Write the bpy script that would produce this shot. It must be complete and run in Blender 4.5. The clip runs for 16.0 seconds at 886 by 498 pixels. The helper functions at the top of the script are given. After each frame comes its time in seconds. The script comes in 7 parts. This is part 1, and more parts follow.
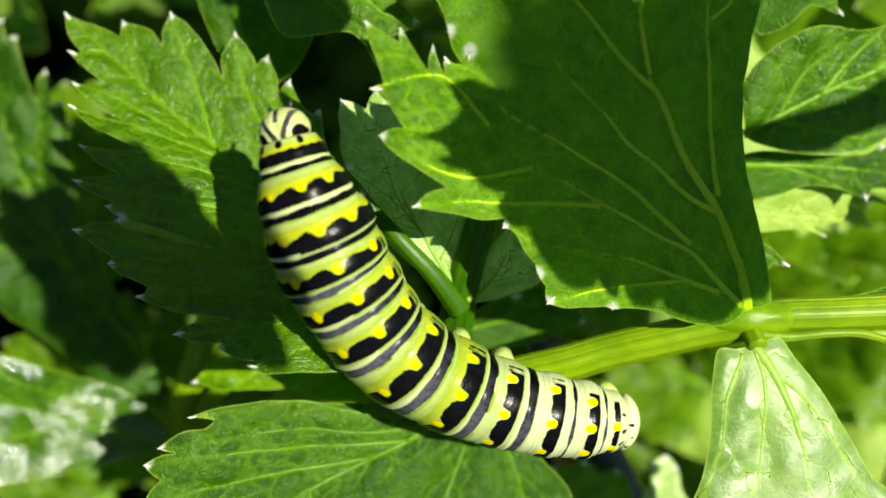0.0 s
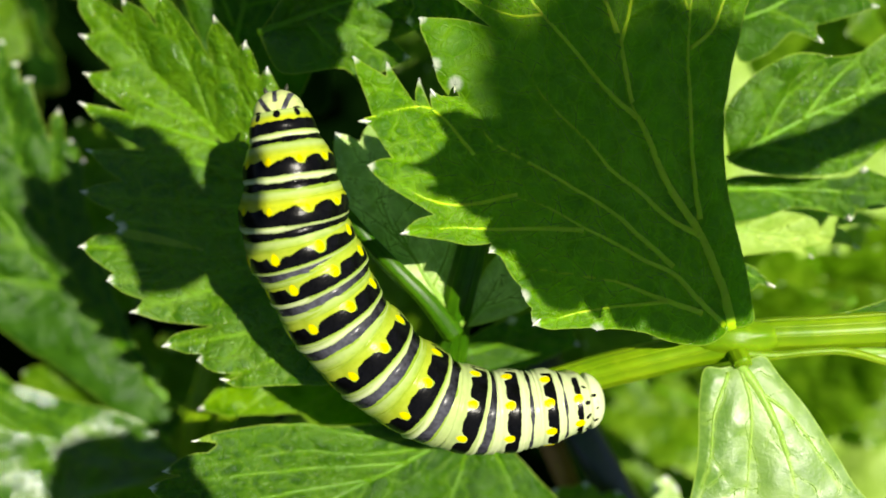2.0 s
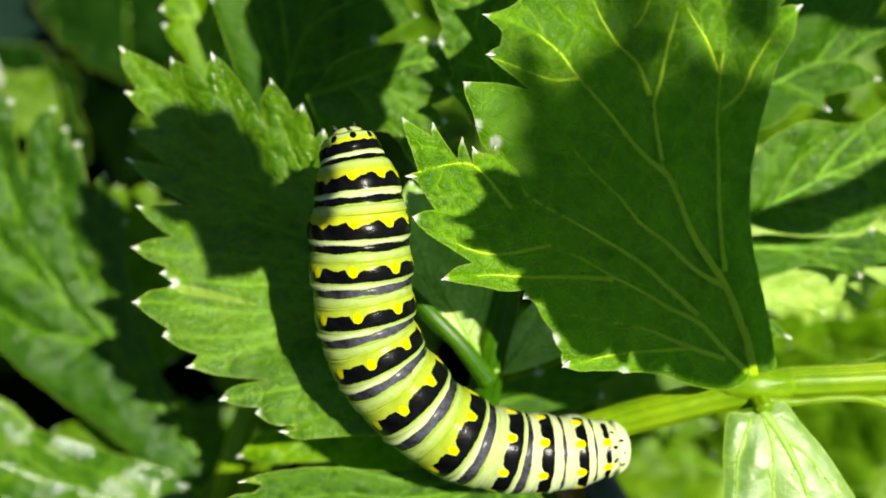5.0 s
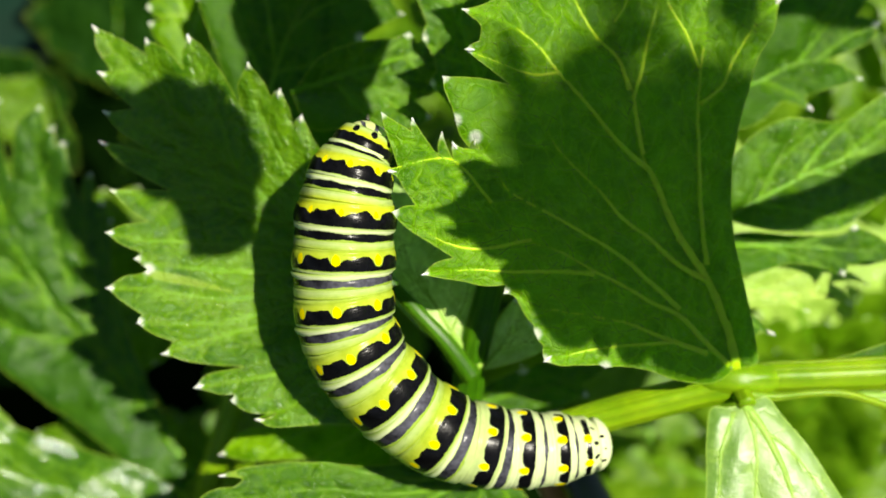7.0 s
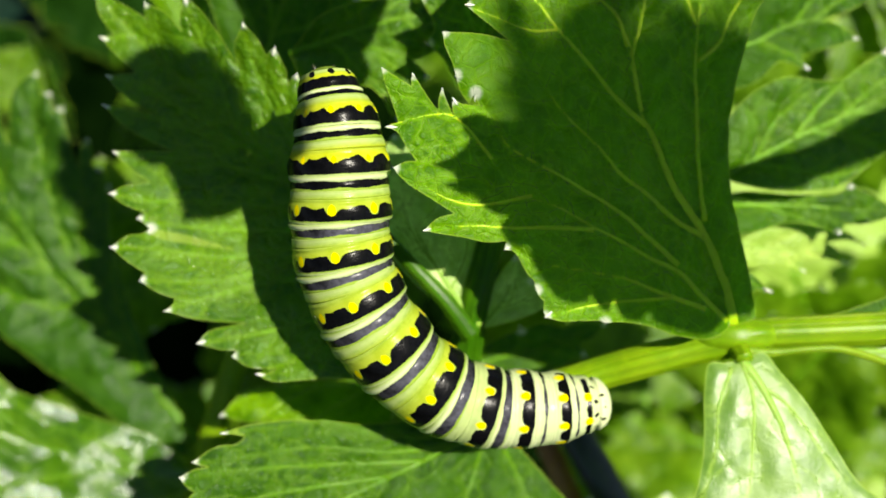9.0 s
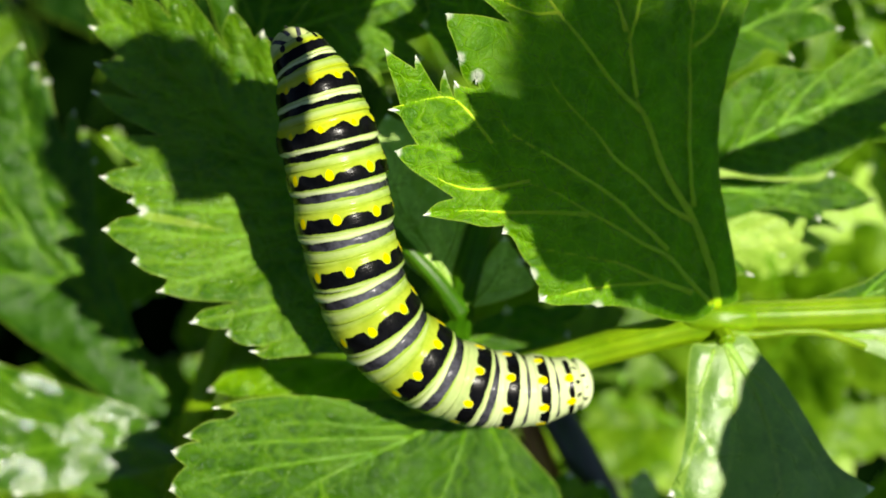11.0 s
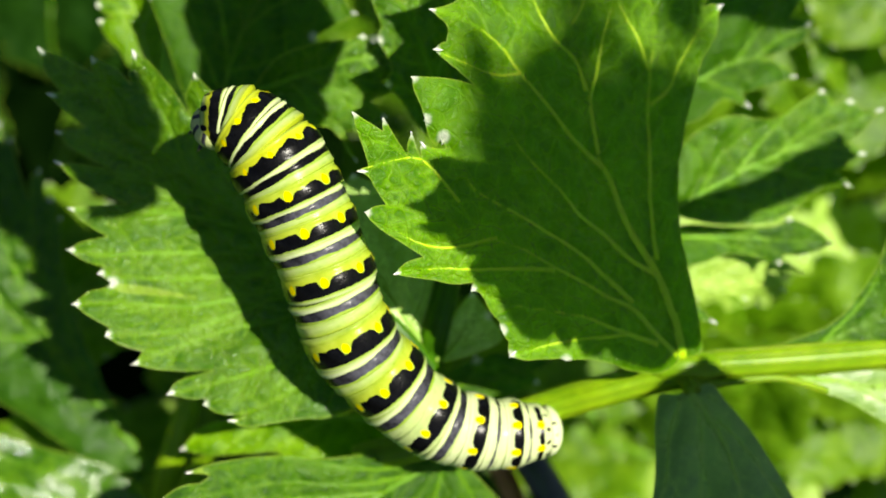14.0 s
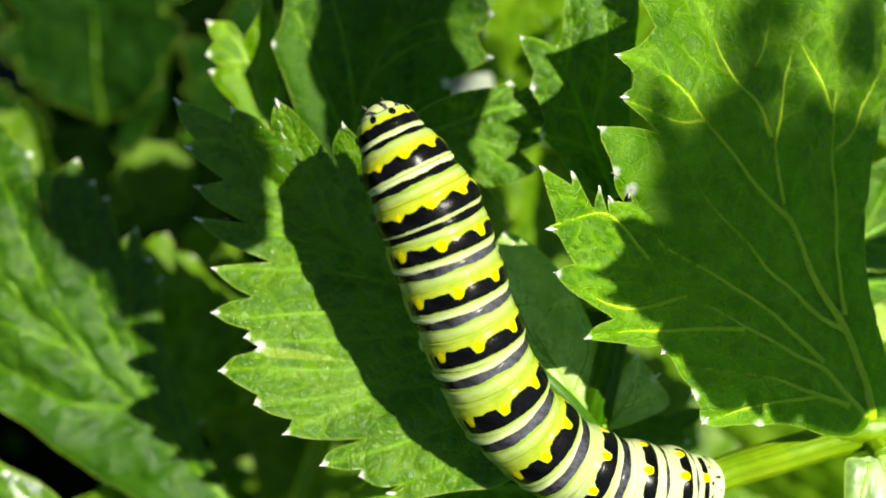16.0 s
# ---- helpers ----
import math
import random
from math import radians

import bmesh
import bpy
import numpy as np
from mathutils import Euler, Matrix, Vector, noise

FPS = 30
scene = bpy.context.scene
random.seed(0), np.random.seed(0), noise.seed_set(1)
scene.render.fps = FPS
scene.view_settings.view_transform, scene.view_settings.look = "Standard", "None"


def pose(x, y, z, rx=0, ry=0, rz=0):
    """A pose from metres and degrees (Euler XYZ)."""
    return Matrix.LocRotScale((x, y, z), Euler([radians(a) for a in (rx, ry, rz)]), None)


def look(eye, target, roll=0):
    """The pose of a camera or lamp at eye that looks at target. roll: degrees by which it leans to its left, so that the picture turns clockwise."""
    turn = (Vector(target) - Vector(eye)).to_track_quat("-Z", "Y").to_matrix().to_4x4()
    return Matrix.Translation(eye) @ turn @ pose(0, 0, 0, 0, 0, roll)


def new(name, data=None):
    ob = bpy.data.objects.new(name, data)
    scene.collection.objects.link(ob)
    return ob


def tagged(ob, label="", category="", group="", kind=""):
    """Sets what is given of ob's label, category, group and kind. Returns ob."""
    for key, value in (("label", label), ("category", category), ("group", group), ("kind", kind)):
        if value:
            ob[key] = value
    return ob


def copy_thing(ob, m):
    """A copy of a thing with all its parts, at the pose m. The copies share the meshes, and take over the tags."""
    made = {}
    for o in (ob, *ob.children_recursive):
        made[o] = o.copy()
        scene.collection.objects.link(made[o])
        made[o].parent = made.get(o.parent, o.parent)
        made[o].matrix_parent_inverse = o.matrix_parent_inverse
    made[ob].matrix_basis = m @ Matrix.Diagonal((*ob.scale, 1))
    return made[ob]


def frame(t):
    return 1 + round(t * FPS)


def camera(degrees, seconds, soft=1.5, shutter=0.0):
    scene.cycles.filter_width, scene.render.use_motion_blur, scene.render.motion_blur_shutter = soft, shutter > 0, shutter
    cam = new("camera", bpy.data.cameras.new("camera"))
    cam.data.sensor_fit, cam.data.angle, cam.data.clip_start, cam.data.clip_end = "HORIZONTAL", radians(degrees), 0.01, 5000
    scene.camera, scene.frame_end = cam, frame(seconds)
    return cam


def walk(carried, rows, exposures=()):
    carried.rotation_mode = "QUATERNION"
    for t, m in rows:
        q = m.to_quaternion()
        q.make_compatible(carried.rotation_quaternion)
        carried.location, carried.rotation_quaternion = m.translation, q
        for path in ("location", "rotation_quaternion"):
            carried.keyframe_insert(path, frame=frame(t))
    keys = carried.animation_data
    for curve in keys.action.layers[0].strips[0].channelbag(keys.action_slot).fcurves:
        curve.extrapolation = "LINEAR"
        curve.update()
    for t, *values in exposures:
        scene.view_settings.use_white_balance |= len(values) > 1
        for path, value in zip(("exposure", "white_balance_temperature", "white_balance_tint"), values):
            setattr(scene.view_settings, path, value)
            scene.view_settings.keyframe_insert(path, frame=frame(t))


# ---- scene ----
from mathutils.bvhtree import BVHTree
from mathutils.geometry import delaunay_2d_cdt

MM = 0.001
# the sprig's own axes: u to the side, v along the leaves, w out of them; lengths in it are millimetres
SPRIG = pose(0, 0, 0.25, 30, 0, 0)

# ---- camera ----
cam = camera(46, 16.0, soft=1.6)
cam.data.dof.use_dof = True
cam.data.dof.focus_distance = 0.083
cam.data.dof.aperture_fstop = 20
walk(cam, [
    (0, SPRIG @ pose(0.00030, 0.00554, 0.08104, -7.80, -0.46, 0.45)),
    (0.5, SPRIG @ pose(0.00222, 0.00539, 0.08270, -7.92, -0.03, 0.07)),
    (1, SPRIG @ pose(0.00062, 0.00465, 0.08367, -7.21, 0.59, 0.02)),
    (1.5, SPRIG @ pose(0.00307, 0.00545, 0.08418, -6.49, 1.11, -0.45)),
    (2, SPRIG @ pose(0.00321, 0.00551, 0.08416, -6.10, 0.85, -0.60)),
    (2.5, SPRIG @ pose(0.00138, 0.00720, 0.08371, -5.65, 1.03, -0.52)),
    (3, SPRIG @ pose(0.00209, 0.00684, 0.08340, -5.65, 1.46, -0.63)),
    (3.2, SPRIG @ pose(0.00098, 0.00696, 0.08308, -5.88, 1.22, -0.48)),
    (5.3, SPRIG @ pose(-0.00100, 0.00253, 0.09036, -0.52, 0.19, -0.16)),
    (5.5, SPRIG @ pose(-0.00027, 0.00268, 0.08987, -0.12, 0.07, -0.25)),
    (6, SPRIG @ pose(-0.00174, 0.00412, 0.08918, 0.25, 0.26, -0.20)),
    (6.5, SPRIG @ pose(-0.00074, 0.00093, 0.08951, 0.11, -0.02, 0.28)),
    (7, SPRIG @ pose(0.00000, -0.00000, 0.09000, 0.00, 0.00, 0.00)),
    (7.5, SPRIG @ pose(-0.00056, -0.00155, 0.08980, -0.17, 0.14, 0.12)),
    (8, SPRIG @ pose(-0.00011, -0.00180, 0.09016, -0.87, -0.17, 0.07)),
    (8.5, SPRIG @ pose(0.00197, -0.00176, 0.09027, -0.71, -0.37, -0.26)),
    (8.7, SPRIG @ pose(0.00070, -0.00206, 0.09035, -0.77, -0.31, -0.29)),
    (11, SPRIG @ pose(-0.00298, -0.00178, 0.09179, -2.30, -2.25, 0.69)),
    (11.5, SPRIG @ pose(-0.00353, -0.00062, 0.09198, -1.23, -2.66, 0.56)),
    (12, SPRIG @ pose(-0.00872, -0.00153, 0.09170, -1.00, -3.35, 0.68)),
    (12.5, SPRIG @ pose(-0.01072, -0.00644, 0.09125, 1.31, -3.42, 1.49)),
    (13, SPRIG @ pose(-0.00510, -0.00321, 0.09197, 0.37, -3.32, 0.87)),
    (13.5, SPRIG @ pose(-0.00304, 0.00117, 0.09278, -1.13, -4.10, -0.34)),
    (14, SPRIG @ pose(-0.00298, 0.00245, 0.09272, -1.52, -4.04, -0.68)),
    (14.5, SPRIG @ pose(-0.01156, 0.00583, 0.08955, -0.72, -4.42, -1.33)),
    (15, SPRIG @ pose(-0.02212, 0.00853, 0.08284, -0.51, -3.84, -2.04)),
    (15.5, SPRIG @ pose(-0.01934, 0.00928, 0.08388, -1.16, -4.92, -1.99)),
    (16, SPRIG @ pose(-0.01915, 0.00716, 0.08447, -0.68, -5.47, -2.38)),
], exposures=[(0, 0.6, 7000, 6), (3, 0.6, 7000, 6), (5.5, 0.72, 7000, 6), (7, 0.72, 7000, 6), (8, 0.66, 7000, 6), (11, 0.62, 7000, 6), (11.5, 0.55, 7000, 6), (12, 0.62, 7000, 6), (12.5, 0.74, 7000, 6), (14.5, 0.76, 7000, 6), (15, 0.9, 7000, 6), (16, 0.9, 7000, 6)])

# ---- light ----
SUNWAY = (SPRIG.to_3x3() @ Vector((-0.42, -0.22, -0.88))).normalized()
world = bpy.data.worlds.new("sky")
scene.world = world
world.use_nodes = True
sky = world.node_tree.nodes.new("ShaderNodeTexSky")
sky.sky_type = 'NISHITA'
sky.sun_disc = False
sky.air_density = 0.6
sky.dust_density = 0.3
sky.sun_elevation = math.asin(-SUNWAY.z)
sky.sun_rotation = math.atan2(-SUNWAY.x, -SUNWAY.y)
back = world.node_tree.nodes["Background"]
back.inputs["Strength"].default_value = 0.05
world.node_tree.links.new(sky.outputs[0], back.inputs[0])
sun = new("sun", bpy.data.lights.new("sun", 'SUN'))
sun.data.energy = 5.0
sun.data.angle = radians(0.45)
sun.data.color = (1.0, 0.96, 0.88)
sun.matrix_basis = look(Vector((0, 0, 1)) - SUNWAY * 2, Vector((0, 0, 1)))


# ---- materials ----
def shader(name):
    m = bpy.data.materials.new(name)
    m.use_nodes = True
    nt = m.node_tree
    nt.nodes.clear()
    return m, nt


def node(nt, kind, links=(), **values):
    n = nt.nodes.new("ShaderNode" + kind)
    for key, value in values.items():
        n.inputs[key].default_value = value
    for src, socket in links:
        nt.links.new(src, n.inputs[socket])
    return n


def cell_edges(nt, co, scale):
    n = node(nt, "TexVoronoi", [(co, "Vector")])
    n.feature = 'DISTANCE_TO_EDGE'
    n.inputs["Scale"].default_value = scale
    return n.outputs["Distance"]


def objcoord(nt):
    return node(nt, "TexCoord").outputs["Object"]


def noise_tex(nt, co, scale, detail=3.0, rough=0.55):
    return node(nt, "TexNoise", [(co, "Vector")], Scale=scale, Detail=detail, Roughness=rough).outputs["Fac"]


def ramp(nt, fac, lo, hi, a=0.0, b=1.0):
    n = node(nt, "MapRange", [(fac, 0)])
    n.interpolation_type = 'SMOOTHSTEP'
    for i, v in ((1, lo), (2, hi), (3, a), (4, b)):
        n.inputs[i].default_value = v
    return n.outputs[0]


def blend(nt, fac, a, b, mode='MIX'):
    n = nt.nodes.new("ShaderNodeMix")
    n.data_type, n.blend_type = 'RGBA', mode
    for value, i in ((fac, 0), (a, 6), (b, 7)):
        if isinstance(value, (int, float)):
            n.inputs[i].default_value = value
        elif isinstance(value, tuple):
            n.inputs[i].default_value = (*value, 1)
        else:
            nt.links.new(value, n.inputs[i])
    return n.outputs[2]


def calc(nt, op, a, b):
    n = node(nt, "Math")
    n.operation = op
    for value, i in ((a, 0), (b, 1)):
        if isinstance(value, (int, float)):
            n.inputs[i].default_value = value
        else:
            nt.links.new(value, n.inputs[i])
    return n.outputs[0]


def attr(nt, name):
    n = node(nt, "Attribute")
    n.attribute_name = name
    return n.outputs["Fac"]


def leaf_material(name, deep, fresh, through_colour, share, rough=0.30, net=0.5, spec=0.25, relief=0.4, white=1.0, mottle=0.5):
    m, nt = shader(name)
    co = objcoord(nt)
    info = node(nt, "ObjectInfo").outputs["Random"]
    patch = noise_tex(nt, co, 170, 3)
    grain = noise_tex(nt, co, 2400, 4, 0.7)
    shift = node(nt, "VectorMath", [(node(nt, "TexNoise", [(co, "Vector")], Scale=420.0).outputs["Color"], 0)])
    shift.operation = 'SCALE'
    shift.inputs["Scale"].default_value = 0.0012
    moved = node(nt, "VectorMath", [(co, 0), (shift.outputs[0], 1)])
    moved.operation = 'ADD'
    line = ramp(nt, cell_edges(nt, moved.outputs[0], 620.0), 0.0, 0.07, 1.0, 0.0)
    thread = ramp(nt, cell_edges(nt, moved.outputs[0], 1700.0), 0.0, 0.12, 1.0, 0.0)
    vein = ramp(nt, attr(nt, "vein"), 0.06, 0.40, 1.0, 0.0)
    fine = ramp(nt, attr(nt, "fine"), 0.03, 0.28, 1.0, 0.0)
    rim = ramp(nt, attr(nt, "rim"), 0.02, 0.17, 1.0, 0.0)
    tip = calc(nt, 'MULTIPLY', ramp(nt, attr(nt, "tip"), 0.25, 0.75, 1.0, 0.0), white)
    blotch = noise_tex(nt, co, 520, 3, 0.6)
    lively = ramp(nt, calc(nt, 'ADD', calc(nt, 'MULTIPLY', patch, 0.5), calc(nt, 'MULTIPLY', blotch, 0.5)), 0.5 - 0.2 * mottle - 0.02, 0.5 + 0.2 * mottle + 0.02)
    base = blend(nt, lively, deep, fresh)
    base = blend(nt, calc(nt, 'MULTIPLY', ramp(nt, grain, 0.45, 0.75), 0.3), base, tuple(c * 1.5 for c in fresh))
    light = (fresh[0] * 1.7 + 0.02, fresh[1] * 1.5 + 0.03, fresh[2] * 1.7)
    base = blend(nt, calc(nt, 'MULTIPLY', line, 0.6 * net), base, light)
    base = blend(nt, calc(nt, 'MULTIPLY', thread, 0.35 * net), base, light)
    base = blend(nt, calc(nt, 'MULTIPLY', fine, 0.5), base, light)
    base = blend(nt, calc(nt, 'MULTIPLY', vein, 0.5), base, light)
    blemish = ramp(nt, noise_tex(nt, co, 420, 2, 0.7), 0.70, 0.8)
    base = blend(nt, calc(nt, 'MULTIPLY', blemish, 0.2), base, (0.40, 0.46, 0.16))
    base = blend(nt, calc(nt, 'MULTIPLY', rim, 0.7), base, (0.36, 0.54, 0.05))
    base = blend(nt, tip, base, (0.86, 0.90, 0.76))
    base = blend(nt, calc(nt, 'MULTIPLY', info, 0.3), base, tuple(c * 0.75 for c in deep), 'MIX')
    height = calc(nt, 'ADD', calc(nt, 'MULTIPLY', line, -0.8 * net), calc(nt, 'MULTIPLY', grain, 0.75))
    height = calc(nt, 'ADD', height, calc(nt, 'MULTIPLY', thread, -0.35 * net))
    height = calc(nt, 'ADD', height, calc(nt, 'MULTIPLY', fine, -0.5))
    height = calc(nt, 'ADD', height, calc(nt, 'MULTIPLY', noise_tex(nt, co, 480, 3), 1.3))
    bump = node(nt, "Bump", [(height, "Height")], Strength=relief, Distance=0.00035)
    gloss = ramp(nt, noise_tex(nt, co, 260, 3), 0.3, 0.7, rough - 0.08, rough + 0.12)
    skin = node(nt, "BsdfPrincipled", [(base, "Base Color"), (gloss, "Roughness"), (bump.outputs[0], "Normal")])
    skin.inputs["Specular IOR Level"].default_value = spec
    passed = blend(nt, lively, tuple(c * 0.6 for c in through_colour), through_colour)
    passed = blend(nt, calc(nt, 'MULTIPLY', fine, 0.4), passed, tuple(min(1, c * 1.25) for c in through_colour))
    passed = blend(nt, calc(nt, 'MULTIPLY', line, 0.5 * net), passed, tuple(min(1, c * 1.3) for c in through_colour))
    passed = blend(nt, calc(nt, 'MULTIPLY', rim, 0.6), passed, (0.5, 0.75, 0.05))
    passed = blend(nt, tip, passed, (0.7, 0.75, 0.5))
    trans = node(nt, "BsdfTranslucent", [(passed, "Color"), (bump.outputs[0], "Normal")])
    mix = node(nt, "MixShader", [(skin.outputs[0], 1), (trans.outputs[0], 2)])
    mix.inputs[0].default_value = share
    nt.links.new(mix.outputs[0], node(nt, "OutputMaterial").inputs["Surface"])
    return m


def plain_material(name, a, b, scale, rough, bumpy=0.3, dist=0.0005, sss=0.0, spec=0.5, stretch=None):
    m, nt = shader(name)
    co = objcoord(nt)
    if stretch:
        mp = node(nt, "Mapping", [(co, "Vector")])
        mp.inputs["Scale"].default_value = stretch
        co = mp.outputs[0]
    n1, n2 = noise_tex(nt, co, scale, 4), noise_tex(nt, co, scale * 7, 3)
    base = blend(nt, ramp(nt, n1, 0.3, 0.7), a, b)
    base = blend(nt, calc(nt, 'MULTIPLY', ramp(nt, n2, 0.5, 0.8), 0.4), base, tuple(c * 0.6 for c in a))
    bump = node(nt, "Bump", [(calc(nt, 'ADD', n1, calc(nt, 'MULTIPLY', n2, 0.4)), "Height")], Strength=bumpy, Distance=dist)
    p = node(nt, "BsdfPrincipled", [(base, "Base Color"), (bump.outputs[0], "Normal")], Roughness=rough)
    p.inputs["Specular IOR Level"].default_value = spec
    if sss:
        p.inputs["Subsurface Weight"].default_value = sss
        p.inputs["Subsurface Radius"].default_value = (0.5, 1.0, 0.2)
        p.inputs["Subsurface Scale"].default_value = 0.0012
    nt.links.new(p.outputs[0], node(nt, "OutputMaterial").inputs["Surface"])
    return m


def stalk_material(name, deep, fresh):
    m, nt = shader(name)
    co = objcoord(nt)
    rib = attr(nt, "rib")
    n1 = noise_tex(nt, co, 150, 3)
    n2 = noise_tex(nt, co, 1200, 3)
    base = blend(nt, ramp(nt, n1, 0.3, 0.7), deep, fresh)
    base = blend(nt, calc(nt, 'MULTIPLY', rib, 0.45), base, tuple(c * 0.55 for c in deep))
    base = blend(nt, calc(nt, 'MULTIPLY', ramp(nt, n2, 0.5, 0.8), 0.25), base, tuple(c * 1.3 for c in fresh))
    bump = node(nt, "Bump", [(calc(nt, 'ADD', n1, calc(nt, 'MULTIPLY', n2, 0.3)), "Height")], Strength=0.4, Distance=0.0002)
    p = node(nt, "BsdfPrincipled", [(base, "Base Color"), (bump.outputs[0], "Normal")], Roughness=0.36)
    p.inputs["Specular IOR Level"].default_value = 0.16
    p.inputs["Subsurface Weight"].default_value = 0.35
    p.inputs["Subsurface Radius"].default_value = (0.6, 1.0, 0.2)
    p.inputs["Subsurface Scale"].default_value = 0.001
    nt.links.new(p.outputs[0], node(nt, "OutputMaterial").inputs["Surface"])
    return m


def caterpillar_material():
    m, nt = shader("caterpillar_skin")
    co = objcoord(nt)
    dark, sun_spot, pale, grey = attr(nt, "dark"), attr(nt, "spot"), attr(nt, "pale"), attr(nt, "grey")
    warmth = attr(nt, "warm")
    fold = node(nt, "Mapping", [(co, "Vector")])
    fold.inputs["Scale"].default_value = (1.0, 0.22, 0.22)
    crease = noise_tex(nt, fold.outputs[0], 2600, 4, 0.6)
    wrinkle = noise_tex(nt, co, 900, 3, 0.6)
    ragged = calc(nt, 'MULTIPLY', calc(nt, 'SUBTRACT', noise_tex(nt, co, 1500, 3), 0.5), 0.22)
    green = blend(nt, ramp(nt, wrinkle, 0.3, 0.7), (0.205, 0.315, 0.028), (0.275, 0.385, 0.055))
    green = blend(nt, warmth, green, (0.56, 0.56, 0.003))
    green = blend(nt, calc(nt, 'MULTIPLY', pale, 0.7), green, (0.76, 0.80, 0.52))
    green = blend(nt, calc(nt, 'MULTIPLY', ramp(nt, crease, 0.52, 0.75), 0.35), green, (0.11, 0.20, 0.025))
    ink = blend(nt, calc(nt, 'MULTIPLY', grey, ramp(nt, wrinkle, 0.2, 0.8)), (0.0012, 0.0012, 0.0012), (0.10, 0.10, 0.125))
    base = blend(nt, ramp(nt, calc(nt, 'ADD', dark, ragged), -0.04, 0.06), green, ink)
    base = blend(nt, ramp(nt, calc(nt, 'ADD', sun_spot, calc(nt, 'MULTIPLY', ragged, 0.6)), -0.05, 0.06), base, (0.72, 0.61, 0.0))
    height = calc(nt, 'ADD', calc(nt, 'MULTIPLY', crease, 1.0), calc(nt, 'MULTIPLY', wrinkle, 0.8))
    bump = node(nt, "Bump", [(height, "Height")], Strength=0.22, Distance=0.00020)
    p = node(nt, "BsdfPrincipled", [(base, "Base Color"), (bump.outputs[0], "Normal")], Roughness=0.24)
    p.inputs["Specular IOR Level"].default_value = 0.12
    p.inputs["Subsurface Weight"].default_value = 0.03
    p.inputs["Subsurface Radius"].default_value = (0.6, 0.8, 0.2)
    p.inputs["Subsurface Scale"].default_value = 0.0006
    nt.links.new(p.outputs[0], node(nt, "OutputMaterial").inputs["Surface"])
    return m


LEAF = leaf_material("celery_leaf_green", (0.020, 0.082, 0.002), (0.058, 0.165, 0.004), (0.10, 0.38, 0.002), 0.36, rough=0.28, net=0.5, spec=0.25, relief=0.55)
LEAF_DARK = leaf_material("celery_leaf_dark", (0.016, 0.070, 0.003), (0.048, 0.140, 0.007), (0.08, 0.32, 0.002), 0.34, rough=0.3, net=0.3, spec=0.3, relief=0.45)
LEAF_CREASED = leaf_material("celery_leaf_creased", (0.026, 0.100, 0.002), (0.074, 0.195, 0.004), (0.13, 0.40, 0.002), 0.32, rough=0.22, net=0.5, spec=0.4, relief=0.6)
LEAF_LIGHT = leaf_material("celery_leaf_light", (0.060, 0.185, 0.001), (0.16, 0.34, 0.004), (0.24, 0.58, 0.002), 0.42, rough=0.27, net=0.3)
LEAF_GLOSSY = leaf_material("celery_leaf_glossy", (0.040, 0.145, 0.001), (0.118, 0.275, 0.004), (0.13, 0.42, 0.001), 0.36, rough=0.21, net=0.45, spec=0.5, relief=0.6)
LEAF_SHINY = leaf_material("celery_leaf_shiny", (0.026, 0.095, 0.002), (0.075, 0.190, 0.005), (0.12, 0.36, 0.003), 0.32, rough=0.2, net=0.35, spec=0.7, relief=0.25)
LEAF_BROAD = leaf_material("celery_leaf_broad", (0.044, 0.162, 0.001), (0.160, 0.355, 0.005), (0.26, 0.74, 0.01), 0.45, rough=0.24, net=0.45, spec=0.26, relief=0.55, mottle=0.8)
LEAF_PALE = leaf_material("celery_leaf_pale", (0.11, 0.25, 0.02), (0.20, 0.36, 0.04), (0.2, 0.48, 0.01), 0.25, rough=0.42, net=0.1, spec=1.0, relief=0.16)
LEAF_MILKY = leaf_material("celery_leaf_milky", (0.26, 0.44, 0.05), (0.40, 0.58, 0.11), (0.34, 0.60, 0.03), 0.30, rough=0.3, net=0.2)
LEAF_WAN = leaf_material("celery_leaf_wan", (0.34, 0.56, 0.12), (0.50, 0.72, 0.22), (0.4, 0.70, 0.05), 0.35, rough=0.25, net=0.2, spec=0.8)
LEAF_BACK = leaf_material("celery_leaf_far", (0.06, 0.17, 0.003), (0.20, 0.36, 0.014), (0.28, 0.54, 0.008), 0.45, rough=0.3, net=0.0, white=0.5)
# near-black leaf green: the shade deep in the bed is put into it
LEAF_SHADE_TONE = leaf_material("celery_leaf_shade_tone", (0.005, 0.026, 0.002), (0.014, 0.052, 0.004), (0.03, 0.10, 0.003), 0.2, rough=0.5, net=0.0, spec=0.04, white=0.08)
LEAF_THIN = leaf_material("celery_leaf_thin", (0.05, 0.13, 0.003), (0.08, 0.18, 0.006), (0.12, 0.66, 0.02), 0.62, net=0.3)
LEAF_DENSE = leaf_material("celery_leaf_dense", (0.03, 0.10, 0.003), (0.05, 0.14, 0.006), (0.03, 0.26, 0.012), 0.16, net=0.3)
TIP = plain_material("leaf_tooth_tip", (0.70, 0.76, 0.55), (0.86, 0.88, 0.76), 1500, 0.35, sss=0.2)
VEIN_BRIGHT = plain_material("leaf_vein_bright", (0.36, 0.60, 0.010), (0.45, 0.68, 0.016), 300, 0.4, sss=0.3, spec=0.2)
VEIN = plain_material("leaf_vein", (0.10, 0.27, 0.005), (0.15, 0.34, 0.010), 300, 0.4, sss=0.3, spec=0.2)
VEIN_PALE = plain_material("leaf_vein_pale", (0.20, 0.37, 0.04), (0.27, 0.45, 0.07), 300, 0.4, sss=0.3, spec=0.2)
